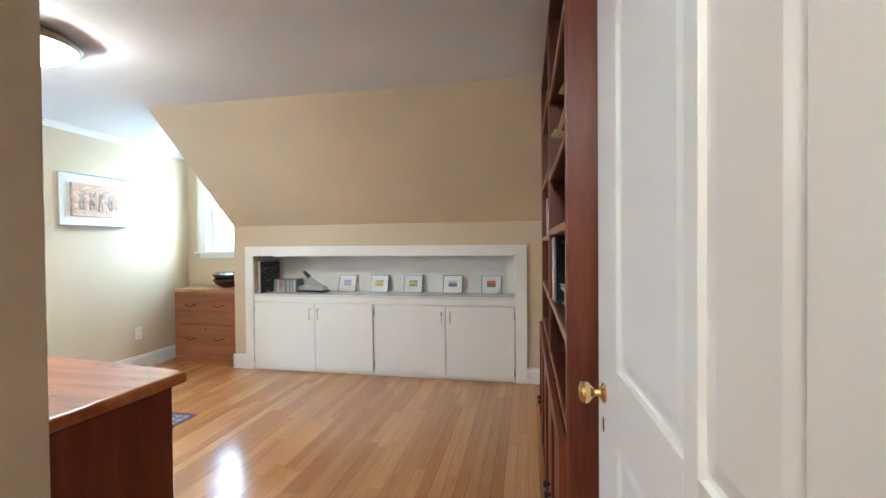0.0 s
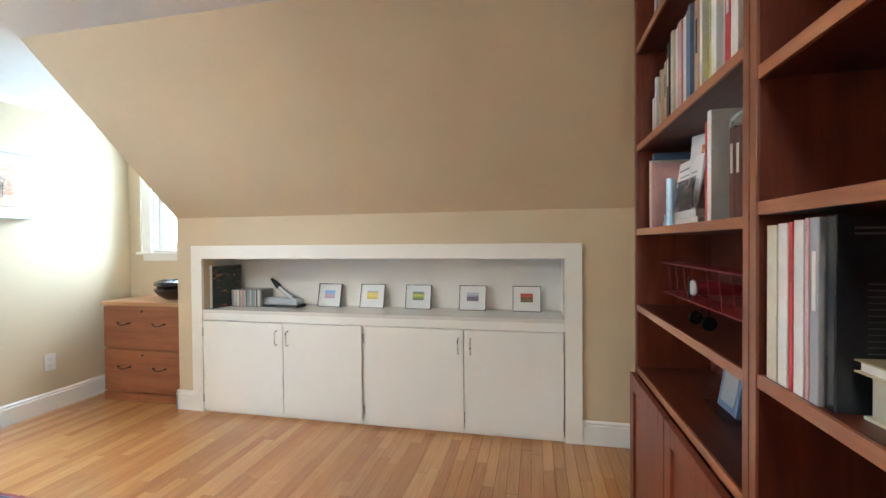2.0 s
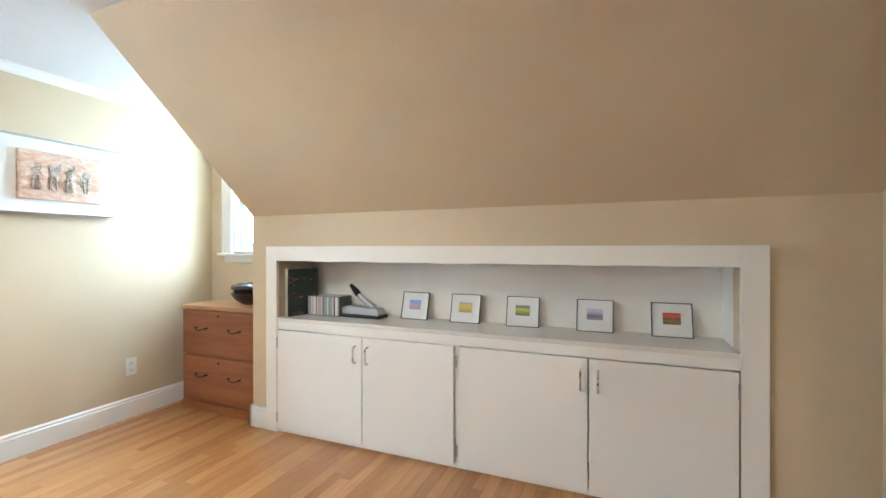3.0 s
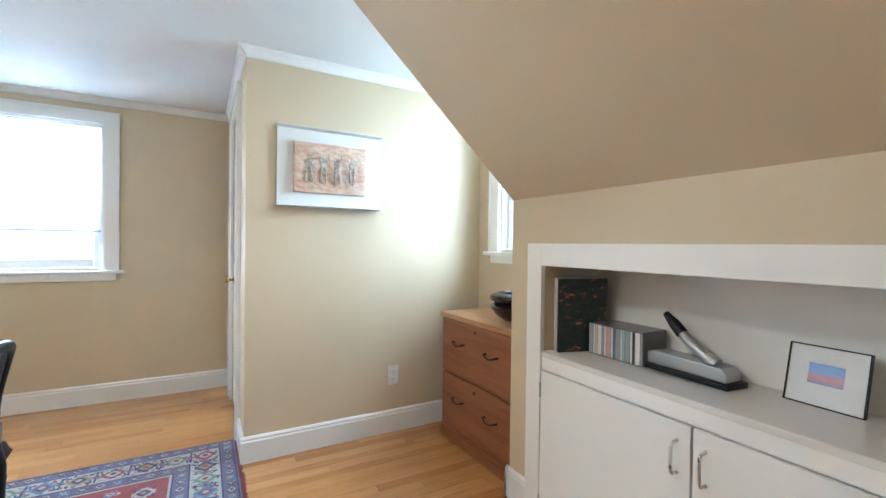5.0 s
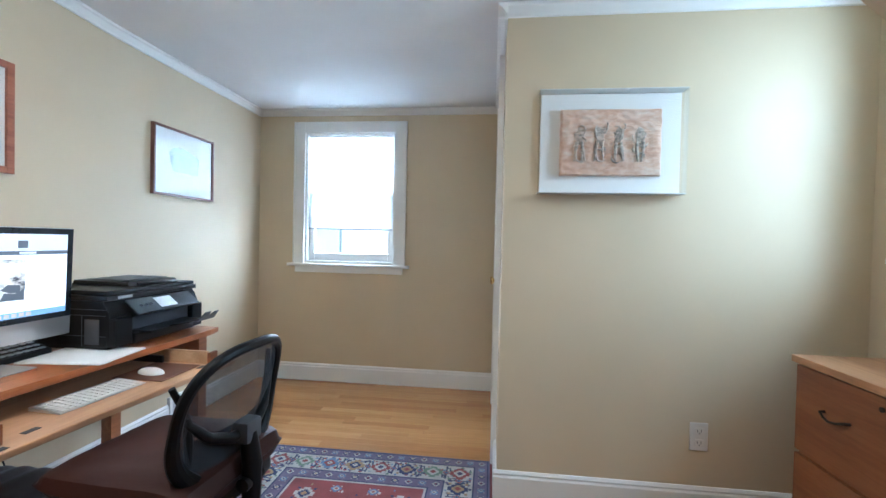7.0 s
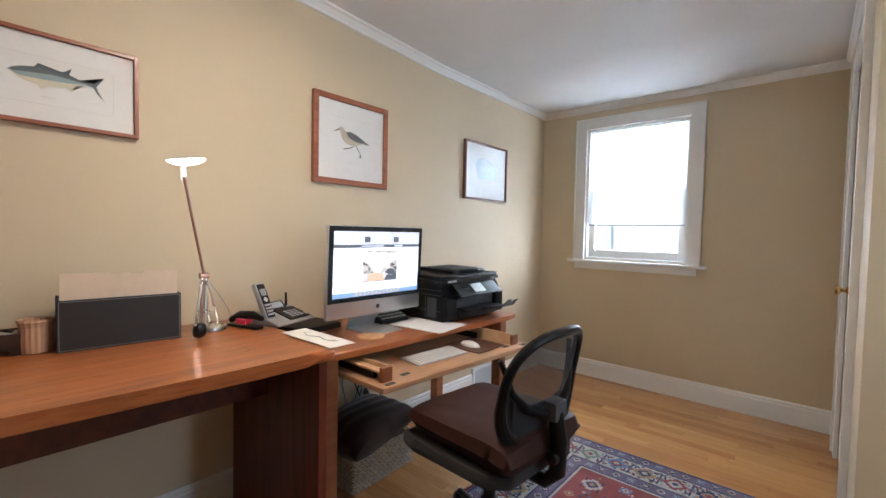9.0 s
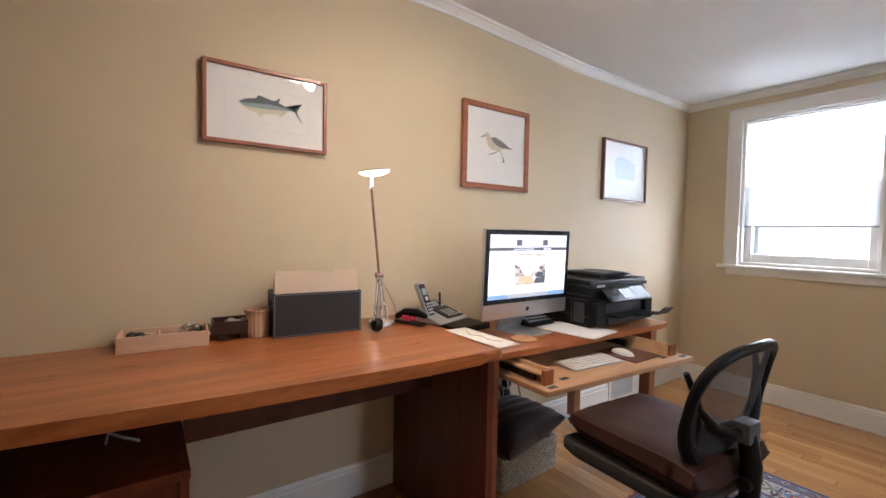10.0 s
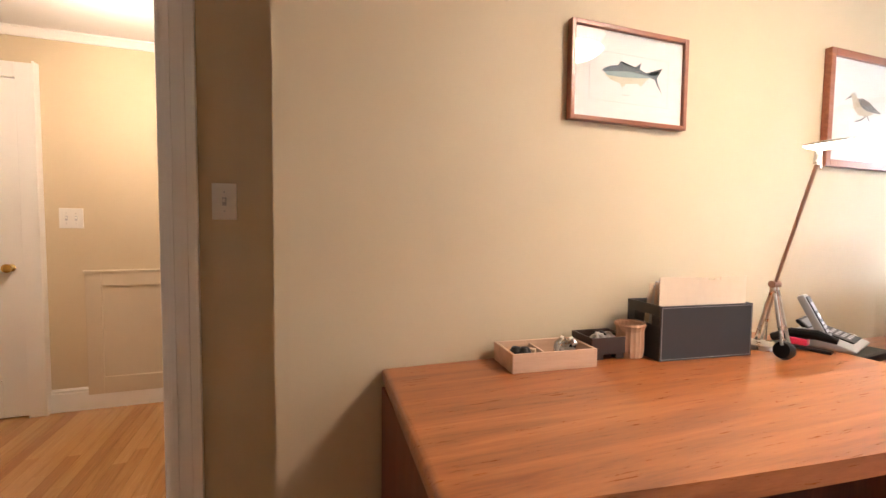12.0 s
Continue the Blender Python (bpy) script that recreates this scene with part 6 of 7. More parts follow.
for xa, xb in ((-0.234, -0.168), (0.155, 0.234)):
    part("front_pillar", box((xa, 0.150, 0.014), (xb, 0.198, 0.120), 0.007), "black_satin", pr, "raised front corner")
part("paper_cassette", box((-0.165, 0.150, 0.014), (0.152, 0.205, 0.050), 0.005), "black", pr, "paper cassette")
part("cassette_grip", box((-0.05, 0.203, 0.040), (0.05, 0.209, 0.047), 0.002), "grey_dark", pr)
part("output_shelf", box((-0.150, 0.150, 0.054), (0.140, 0.262, 0.061), 0.002), "black_satin", pr, "output shelf")
part("output_extension", box((-0.075, 0.0, 0.0), (0.075, 0.090, 0.005), 0.002, m=Matrix.Translation((-0.035, 0.255, 0.060)) @ Matrix.Rotation(radians(10), 4, "X")), "black_satin", pr, "pulled out tray extension")
part("tray_stop", prism([(-0.055, 0.0), (0.055, 0.0), (0.045, 0.052), (0.012, 0.052), (0.008, 0.030), (-0.012, 0.030), (-0.020, 0.046), (-0.045, 0.046)], "y", 0.0, 0.004, 0.001), "grey_dark", pr, "raised paper stop").matrix_basis = Matrix.Translation((-0.060, 0.338, 0.074)) @ Matrix.Rotation(radians(-42), 4, "X")
part("scanner_bed", box((-0.236, -0.190, 0.1835), (0.236, 0.165, 0.202), 0.004), "black", pr, "scanner bed rim")
part("lid", prism([(-0.185, 0.2035), (0.160, 0.2035), (0.156, 0.219), (-0.18, 0.222)], "x", -0.230, 0.230, 0.005), "black_satin", pr, "scanner lid")
part("feeder", prism([(-0.150, 0.2225), (0.110, 0.2205), (0.100, 0.236), (-0.14, 0.240)], "x", -0.185, 0.080, 0.004), "black", pr, "document feeder")
part("feeder_flap", box((-0.150, -0.10, 0.2405), (0.055, 0.085, 0.2435), 0.001), "grey_dark", pr, "thin feeder flap")
part("feeder_handle", tube([(-0.16, 0.115, 0.226), (-0.10, 0.150, 0.231), (-0.02, 0.150, 0.231), (0.045, 0.115, 0.226)], 0.008, 8), "black_satin", pr, "", True)
for zz in (0.150, 0.128, 0.052):
    part("seam", box((0.2352, -0.180, zz), (0.2362, 0.160, zz + 0.0022)), "grey_dark", pr, "fine grey body seam")
part("side_seam", box((0.2352, 0.062, 0.016), (0.2362, 0.0645, 0.128)), "grey_dark", pr, "fine upright seam")
part("side_recess", box((0.2352, 0.075, 0.022), (0.2366, 0.135, 0.115), 0.0006), "ink", pr, "dark side recess")
pm_ = Matrix.Translation((-0.005, 0.196, 0.150)) @ Matrix.Rotation(radians(50), 4, "X")
panel_ = part("control_panel", box((-0.168, -0.005, -0.042), (0.168, 0.005, 0.042), 0.004, m=pm_), "glossy_black", pr, "tilted glossy control panel")
# The window's reflection on the panel is given as the display's pale colour.
part("display", box((-0.045, 0.0052, -0.026), (0.045, 0.0060, 0.028), m=pm_), "glare_glass", panel_, "panel screen with a painted pale window reflection")
for k in range(3):
    part("button", turned([(0.007, 0), (0.007, 0.0015), (0.004, 0.002)], 14, pm_ @ Matrix.Translation((0.075 + 0.024 * k, 0.0050, 0.0)) @ Matrix.Rotation(radians(-90), 4, "X")), "grey_dark", panel_, "small round button")
part("foot_strip", box((-0.225, -0.18, 0), (0.225, 0.16, 0.0125)), "black", pr)
part("name_bar", box((0.125, 0.1652, 0.187), (0.190, 0.1658, 0.197)), "grey_plastic", pr, "small grey name bar")
paper = thing("paper_stack", -3.570, 2.885, 0.700, "loose stack of white paper sheets on the side desk", "paper", "", 7)
for k in range(4):
    part("sheet", box((-0.11, -0.14, 0.0009 * k), (0.11, 0.14, 0.0009 * k + 0.0007), m=Matrix.Rotation(radians((0, 4, -2, 2)[k]), 4, "Z")), "paper_white", paper)
env = thing("greeting_card", -2.99, 2.86, 0.7605, "cream paper card with fine dark line drawing lying across the desks", "card", "", -58)
part("card", box((-0.145, -0.048, 0.0), (0.145, 0.048, 0.0015)), "paper", env)
part("line_drawing", tube([(-0.09, 0.01, 0.0017), (-0.04, -0.012, 0.0017), (0.0, 0.01, 0.0017), (0.05, -0.004, 0.0017), (0.09, 0.02, 0.0017)], 0.0010, 5), "ink", env, "thin dark line")
env.location, env.rotation_euler = (-2.942, 2.955, 0.762), (0, 0, radians(91))
coaster = thing("coaster", -3.235, 2.885, 0.700, "round woven brown coaster on the side desk", "coaster")
part("disc", turned([(0.02, 0.0), (0.052, 0.0), (0.054, 0.003), (0.050, 0.007), (0.02, 0.006)], 30), "cork", coaster, "", True)
keypad = thing("keypad", -3.49, 2.70, 0.700, "small black keypad with rows of square keys behind the computer foot", "keypad")
part("body", prism([(-0.04, 0), (0.05, 0), (0.05, 0.018), (-0.04, 0.050)], "x", -0.085, 0.085, 0.003), "black", keypad)
kbm = bmesh.new()
for r_ in range(3):
    for c_ in range(6):
        yy = -0.022 + r_ * 0.024
        zz = 0.045 - (yy + 0.04) * 0.33
        add_box(kbm, (-0.072 + c_ * 0.025, yy, zz), (-0.054 + c_ * 0.025, yy + 0.015, zz + 0.004))
part("keys", kbm, "grey_plastic", keypad, "grey square keys")
router = thing("router", -3.13, 2.60, 0.700, "flat black plastic box behind the telephone", "router", "", 8)
part("case", box((-0.11, -0.08, 0), (0.11, 0.08, 0.028), 0.01), "black_satin", router)

# ---- telephone ----
ph = thing("telephone", -2.990, 2.620, 0.761, "silver and black cordless telephone base with a handset leaning up", "telephone", "", 18)
part("base", prism([(-0.075, 0), (0.085, 0), (0.088, 0.008), (-0.045, 0.046), (-0.070, 0.040)], "x", -0.105, 0.100, 0.006), "silver", ph, "silver base")
bt_ = Matrix.Translation((-0.030, 0.020, 0.0275)) @ Matrix.Rotation(radians(-16), 4, "X")
kp = part("keypad_panel", box((-0.062, -0.050, 0), (0.050, 0.050, 0.0045), 0.002, m=bt_), "black", ph, "black keypad panel")
for r_ in range(4):
    for c_ in range(3):
        part("key", box((-0.040 + c_ * 0.024, -0.018 + r_ * 0.015, 0.0045), (-0.024 + c_ * 0.024, -0.009 + r_ * 0.015, 0.0062), 0.0006, m=bt_), "grey_plastic", kp, "small grey key")
part("round_key", turned([(0.010, 0.0045), (0.010, 0.0068), (0.006, 0.0075)], 18, bt_ @ Matrix.Translation((-0.052, 0.030, 0))), "chrome", kp, "round bright key", True)
dm_ = Matrix.Translation((-0.020, -0.052, 0.050)) @ Matrix.Rotation(radians(48), 4, "X")
dp = part("display", box((-0.052, -0.006, -0.022), (0.052, 0.006, 0.024), 0.005, m=dm_), "black", ph, "tilted black display housing")
part("display_glass", box((-0.038, 0.0062, -0.012), (0.038, 0.0068, 0.016), m=dm_), "book_grey", dp, "grey display")
hm_ = Matrix.Translation((0.072, -0.010, 0.086)) @ Matrix.Rotation(radians(27), 4, "X")
hs = part("handset", box((-0.024, -0.016, -0.078), (0.024, 0.006, 0.078), 0.009, m=hm_), "silver", ph, "silver handset", True)
part("handset_face", box((-0.018, 0.0062, -0.066), (0.018, 0.0085, 0.070), 0.001, m=hm_), "black", hs, "black handset face")
part("handset_screen", box((-0.013, 0.0087, 0.022), (0.013, 0.0092, 0.050), m=hm_), "book_grey", hs, "grey handset screen")
part("handset_ring", turned([(0.009, 0.0087), (0.009, 0.0100), (0.005, 0.0105)], 16, hm_ @ Matrix.Translation((0, 0, 0.006)) @ Matrix.Rotation(radians(-90), 4, "X") @ Matrix.Translation((0, 0, 0.0))), "chrome", hs, "round bright key", True)
for r_ in range(4):
    for c_ in range(3):
        part("key", box((-0.014 + c_ * 0.0105, 0.0087, -0.058 + r_ * 0.0125), (-0.0065 + c_ * 0.0105, 0.0098, -0.050 + r_ * 0.0125), m=hm_), "grey_plastic", hs, "small grey key")
part("antenna", rod((-0.095, -0.062, 0.03), (-0.097, -0.066, 0.098), 0.0055, 0.0045, 10), "black", ph, "black stub antenna")
st = thing("stapler", -2.843, 2.635, 0.760, "black stapler with a pink mark beside the lamp", "stapler", "", 108)
part("base", box((-0.075, -0.016, 0), (0.075, 0.016, 0.010), 0.004), "black", st)
part("arm", tube([(-0.07, 0, 0.022), (-0.02, 0, 0.046), (0.04, 0, 0.050), (0.085, 0, 0.040)], [0.012, 0.015, 0.015, 0.009], 10), "black_satin", st, "rounded top arm", True)
part("magazine_mark", box((-0.03, -0.017, 0.014), (0.02, 0.017, 0.034), 0.004), "red_glow", st, "pink plastic insert")

# ---- desk lamp ----
lamp = thing("desk_lamp", -2.740, 2.590, 0.760, "slender metal desk lamp with a round glowing head, switched on", "desk lamp")
part("base", turned([(0.05, 0), (0.052, 0.004), (0.050, 0.016), (0.03, 0.020), (0.012, 0.022)], 30), "chrome", lamp, "round metal base", True)
ph_ = Vector((0.043, 0.060, 0.203))
for s in (-0.014, 0.014):
    part("frame_leg", tube([(s - 0.02, -0.02, 0.02), (ph_.x + s * 0.4, ph_.y, ph_.z)], 0.0045, 8), "chrome", lamp, "bright metal strut", True)
    part("frame_leg", tube([(s + 0.074, 0.115, 0.045), (ph_.x + s * 0.4, ph_.y, ph_.z)], 0.0045, 8), "chrome", lamp, "bright metal strut", True)
part("joint", rod((ph_.x - 0.014, ph_.y, ph_.z), (ph_.x + 0.014, ph_.y, ph_.z), 0.010), "pinkmetal", lamp, "metal joint")
part("lower_arm", tube([(0.072, 0.108, 0.040), (ph_.x, ph_.y, ph_.z)], 0.005, 8), "pinkmetal", lamp, "brown metal arm", True)
part("counterweight", turned([(0.008, -0.014), (0.022, -0.013), (0.026, 0), (0.022, 0.013), (0.008, 0.014)], 22, Matrix.Translation((0.076, 0.114, 0.030)) @ Matrix.Rotation(radians(80), 4, "Y")), "black", lamp, "black round counterweight", True)
top = Vector((0.150, 0.208, 0.515))
part("upper_arm", tube([ph_, ph_ * 0.5 + top * 0.5, top], 0.0045, 8), "pinkmetal", lamp, "slim brown metal arm", True)
part("neck", tube([top, top + Vector((0, 0.003, 0.035))], [0.008, 0.007], 12), "chrome", lamp, "short bright neck", True)
hm = Matrix.Translation(top + Vector((0.002, 0.028, 0.040))) @ Matrix.Rotation(radians(8), 4, "Y")
head = part("head", turned([(0.010, -0.008), (0.026, -0.006), (0.043, 0.000), (0.050, 0.006), (0.047, 0.010), (0.01, 0.011)], 40, hm), "led", lamp, "round glowing head", True)
part("head_cap", turned([(0.0505, 0.007), (0.0505, 0.0105), (0.042, 0.0125), (0.02, 0.0140)], 40, hm), "chrome", head, "thin metal cap", True)
part("switch_stem", tube([top + Vector((0.010, 0.012, 0.024)), top + Vector((0.012, 0.016, -0.012))], 0.0025, 8), "chrome", lamp, "short bright stem under the head", True)
part("cord", tube([(ph_.x, ph_.y, ph_.z - 0.004), (-0.02, 0.0, 0.14), (-0.07, -0.03, 0.07), (-0.10, -0.05, 0.005)], 0.0018, 6), "grey_plastic", lamp, "thin grey cord", True)

# ---- file box, cup, trays ----
fb = thing("file_box", -2.485, 2.556, 0.760, "dark slate file box with pale stitching, full of manila folders", "file box", "", -5.5)
w, d, h = 0.153, 0.068, 0.150
part("box_side", box((-w, d - 0.006, 0), (w, d, h), 0.002), "leather_dark", fb)
part("box_side", box((-w, -d, 0), (w, -d + 0.006, h), 0.002), "leather_dark", fb)
for s in (-1, 1):
    xa, xb = sorted((s * w, s * (w - 0.006)))
    part("box_end", boxes([((xa, -d + 0.007, 0), (xb, d - 0.007, 0.095)), ((xa, -d + 0.007, 0.122), (xb, d - 0.007, h)), ((xa, -d + 0.007, 0.095), (xb, -0.034, 0.122)), ((xa, 0.034, 0.095), (xb, d - 0.007, 0.122))], 0.001), "leather_dark", fb, "end with a hand slot")
part("box_floor", box((-w + 0.007, -d + 0.007, 0.001), (w - 0.007, d - 0.007, 0.006)), "leather_dark", fb)
part("stitching", boxes([((-w + 0.004, d, 0.004), (w - 0.004, d + 0.0008, 0.0055)), ((-w + 0.004, d, h - 0.0055), (w - 0.004, d + 0.0008, h - 0.004)), ((-w + 0.004, d, 0.0055), (-w + 0.0055, d + 0.0008, h - 0.0055)), ((w - 0.0055, d, 0.0055), (w - 0.004, d + 0.0008, h - 0.0055))]), "stitch", fb, "pale stitched border")
for k, (y, zt, tabs, lean) in enumerate(((0.050, 0.226, ((-0.145, -0.055), (0.03, 0.145)), 0), (0.034, 0.222, ((-0.02, 0.09),), -2), (0.018, 0.220, ((-0.14, -0.05),), -5), (0.0, 0.215, ((0.05, 0.14),), -8), (-0.02, 0.218, ((-0.05, 0.05),), -9))):
    items = [((-0.145, -0.0008, 0.008), (0.145, 0.0008, zt - 0.010))] + [((a, -0.0008, zt - 0.010), (b, 0.0008, zt)) for a, b in tabs]
    fo = part("folder", boxes(items), "manila" if k != 3 else "paper_white", fb, "manila folder" if k != 3 else "white folder")
    fo.matrix_basis = Matrix.Translation((0, y, 0)) @ Matrix.Rotation(radians(lean), 4, "X")
cup = thing("pencil_cup", -2.290, 2.540, 0.760, "small ribbed pale wicker cup beside the file box", "cup")
cup_bm = bmesh.new()
n = 36
prof = [(0.028, 0.0), (0.034, 0.002), (0.037, 0.02), (0.037, 0.05), (0.036, 0.075), (0.038, 0.084), (0.041, 0.090), (0.039, 0.096), (0.034, 0.092), (0.032, 0.07), (0.030, 0.006)]
rings = [[cup_bm.verts.new(((r_ * (1 + (0.02 if i % 2 else -0.02))) * math.cos(2 * math.pi * i / n), (r_ * (1 + (0.02 if i % 2 else -0.02))) * math.sin(2 * math.pi * i / n), z)) for i in range(n)] for r_, z in prof]
for p, q in zip(rings, rings[1:]):
    for i in range(n):
        cup_bm.faces.new((p[i], p[(i + 1) % n], q[(i + 1) % n], q[i]))
cup_bm.faces.new(rings[0])
cup_bm.faces.new(rings[-1])
part("body", cup_bm, "wicker_pale", cup)
bt = thing("small_tray", -2.217, 2.506, 0.760, "dark brown footed tray holding small metal odds and ends", "tray", "", -4)
for fx, fy in ((-0.0325, 0.0335), (0.0325, 0.0335), (-0.0325, -0.0335), (0.0325, -0.0335)):
    part("foot", box((fx - 0.0125, fy - 0.0115, 0), (fx + 0.0125, fy + 0.0115, 0.018), 0.003), "dark_brown", bt)
part("tray_floor", box((-0.055, -0.050, 0.018), (0.055, 0.050, 0.024)), "dark_brown", bt)
for a, b in (((-0.060, 0.045, 0.016), (0.060, 0.050, 0.062)), ((-0.060, -0.050, 0.016), (0.060, -0.045, 0.062)), ((-0.060, -0.0449, 0.016), (-0.055, 0.0449, 0.062)), ((0.055, -0.0449, 0.016), (0.060, 0.0449, 0.062))):
    part("tray_side", box(a, b, 0.0015), "dark_brown", bt)
ro = random.Random(9)
for k in range(9):
    x, y = ro.uniform(-0.042, 0.042), ro.uniform(-0.032, 0.032)
    g = thing("trinket", -2.217 + x, 2.506 + y, 0.784, ("small silver trinket lying in the dark brown tray", "small black clip lying in the dark brown tray", "small grey metal ring lying in the dark brown tray")[k % 3], "trinket", "", ro.uniform(0, 180))
    part("piece", tube([(-0.014, 0, 0.018), (-0.004, 0.006, 0.030), (0.008, -0.004, 0.034), (0.016, 0.002, 0.026)], ro.uniform(0.004, 0.007), 8), ("chrome", "black", "steel")[k % 3], g, "", True)
    part("filling", box((-0.012, -0.010, 0), (0.012, 0.010, 0.020), 0.004), ("steel", "iron", "grey_plastic")[k % 3], g)
wt = thing("wooden_tray", -2.026, 2.522, 0.760, "pale wooden desk tray with low sides holding metal odds and ends", "tray", "", -4)
part("tray_floor", box((-0.110, -0.055, 0.001), (0.110, 0.055, 0.006)), "pale_wood", wt)
for a, b in (((-0.118, 0.055, 0), (0.118, 0.061, 0.048)), ((-0.118, -0.061, 0), (0.118, -0.055, 0.048)), ((-0.118, -0.0549, 0), (-0.1101, 0.0549, 0.048)), ((0.1101, -0.0549, 0), (0.118, 0.0549, 0.048)), ((0.015, -0.0549, 0.006), (0.019, 0.0549, 0.040))):
    part("tray_side", box(a, b, 0.0015), "pale_wood", wt)
for x, y, kind in ((0.085, 0.0, 0), (0.065, 0.012, 0), (0.045, -0.01, 2), (-0.075, 0.004, 1), (-0.055, -0.008, 1), (-0.09, -0.012, 0)):
    g = thing("trinket", -2.026 + x, 2.522 + y, 0.766, ("dark rounded knob lying in the wooden tray", "bright metal clamp lying in the wooden tray", "brown eraser lying in the wooden tray")[kind], "trinket", "", 30 * x * 100)
    if kind == 0:
        part("piece", turned([(0.010, 0), (0.015, 0.006), (0.013, 0.022), (0.016, 0.034), (0.010, 0.044), (0.003, 0.046)], 20), "iron", g, "", True)
    elif kind == 1:
        part("piece", tube([(-0.018, 0, 0.012), (-0.008, 0.004, 0.040), (0.006, 0, 0.052), (0.016, -0.004, 0.040)], 0.009, 10), "chrome", g, "", True)
        part("block", box((-0.012, -0.012, 0), (0.014, 0.012, 0.030), 0.004), "steel", g)
    else:
        part("piece", box((-0.022, -0.009, 0), (0.022, 0.009, 0.036), 0.004), "book_tan", g)

# ---- under the side desk ----
bk = thing("basket", -3.415, 2.665, 0, "whitewashed woven storage basket under the side desk", "basket", "", 3)
w, d, h = 0.185, 0.105, 0.165
bm = bmesh.new()
strand = 0.0125
rows_ = int(h / strand)
for r_ in range(rows_):
    z = strand * (r_ + 0.5)
    for (ax, ay, bx_, by) in ((-w, d, w, d), (w, d, w, -d), (w, -d, -w, -d), (-w, -d, -w, d)):
        length = math.hypot(bx_ - ax, by - ay)
        n = max(2, int(length / 0.011))
        ux, uy = (bx_ - ax) / length, (by - ay) / length
        nx, ny = uy, -ux
        pts = []
        for i in range(n + 1):
            o = 0.0022 * (1 if (i + r_) % 2 else -1)
            pts.append((ax + ux * length * i / n - nx * o, ay + uy * length * i / n - ny * o, z + 0.001 * math.sin(i * 1.7 + r_)))
        add_tube(bm, pts, 0.0058, 5)
part("woven_side", bm, "whitewash", bk, "whitewashed rope weave")
part("lining", box((-w + 0.008, -d + 0.008, 0.002), (w - 0.008, d - 0.008, h - 0.02)), "dark_brown", bk)
pil = thing("pillow", -3.36, 2.700, 0.155, "dark velvet pillow with gathered folds lying on the basket", "pillow", "", 8)
bm = bmesh.new()
N = 40
for side in (1, -1):
    gv = [[None] * (N + 1) for _ in range(N + 1)]
    for i in range(N + 1):
        for j in range(N + 1):
            u, v = 2 * i / N - 1, 2 * j / N - 1
            edge = (1 - abs(u) ** 2.2) * (1 - abs(v) ** 2.2)
            puff = 0.085 * max(0, edge) ** 0.45
            pinch = 1 - 0.10 * (1 - abs(u)) * abs(v) ** 3 - 0.0
            fold = 0.005 * math.sin(v * 17 + 2.5 * u + 1.5 * math.sin(u * 3)) * max(0, edge) ** 0.3 * (0.4 + 0.6 * abs(u))
            gv[i][j] = bm.verts.new((u * 0.215 * (1 - 0.10 * (1 - v * v) * abs(u) ** 4), v * 0.165 * pinch, 0.095 + side * (puff + fold)))
    for i in range(N):
        for j in range(N):
            bm.faces.new((gv[i][j], gv[i + 1][j], gv[i + 1][j + 1], gv[i][j + 1]))
bmesh.ops.remove_doubles(bm, verts=bm.verts, dist=0.0004)
bmesh.ops.transform(bm, matrix=Matrix.Rotation(radians(7), 4, "Y"), verts=bm.verts)
part("cover", bm, "velvet", pil, "", True)
cords = thing("power_cord", -3.45, 2.50, 0.02, "black and grey power cords hanging below the side desk", "cord")
rc = random.Random(2)
for k in range(6):
    x0 = -0.18 + 0.07 * k
    part("cord", tube([(-0.11 + 0.01 * k, -0.055, 0.30), (x0 * 0.4, 0.0, 0.22 - 0.02 * k), (x0, 0.03, 0.12 + 0.05 * (k % 3)), (x0 + 0.05, 0.01, 0.35), (x0 * 0.7 + 0.02, -0.02, 0.58)], 0.0045 if k % 2 else 0.003, 8), ("black", "grey_plastic")[k % 2], cords, ("black cord", "grey cord")[k % 2], True)
part("plug", boxes([((-0.128, -0.062, 0.290), (-0.092, -0.025, 0.325)), ((-0.128, -0.062, 0.240), (-0.092, -0.032, 0.272))], 0.005), "black", cords, "black plugs")

# ---- office chair ----
chair = thing("office_chair", -3.365, 3.385, 0, "black mesh back office chair with a brown seat cushion", "chair", "", -4)
part("seat", prism([(-0.215, -0.225), (0.215, -0.225), (0.235, -0.15), (0.225, 0.16), (0.17, 0.215), (-0.17, 0.215), (-0.225, 0.16), (-0.235, -0.15)], "z", 0.385, 0.43, 0.016), "seat_cloth", chair, "black padded seat", True)
bm = bmesh.new()
N = 26
faces = {}
for side in (1, -1):
    gv = [[None] * (N + 1) for _ in range(N + 1)]
    for i in range(N + 1):
        for j in range(N + 1):
            u, v = 2 * i / N - 1, 2 * j / N - 1
            e = max(0, (1 - abs(u) ** 7) * (1 - abs(v) ** 7)) ** 0.35 * (1.0 + 0.22 * v)
            x, y = u * 0.222 * (1 - 0.05 * abs(v) ** 6), 0.008 + v * 0.228 * (1 - 0.04 * abs(u) ** 6)
            gv[i][j] = bm.verts.new((x, y, 0.480 - 0.012 * v ** 3 + side * 0.043 * e + (0.006 * math.cos(u * 1.4) * math.cos(v * 1.4) + 0.003 * noise.noise(Vector((u * 3, v * 3, 1.0)))) * (side > 0)))
    for i in range(N):
        for j in range(N):
            bm.faces.new((gv[i][j], gv[i + 1][j], gv[i + 1][j + 1], gv[i][j + 1]))
bmesh.ops.remove_doubles(bm, verts=bm.verts, dist=0.0004)
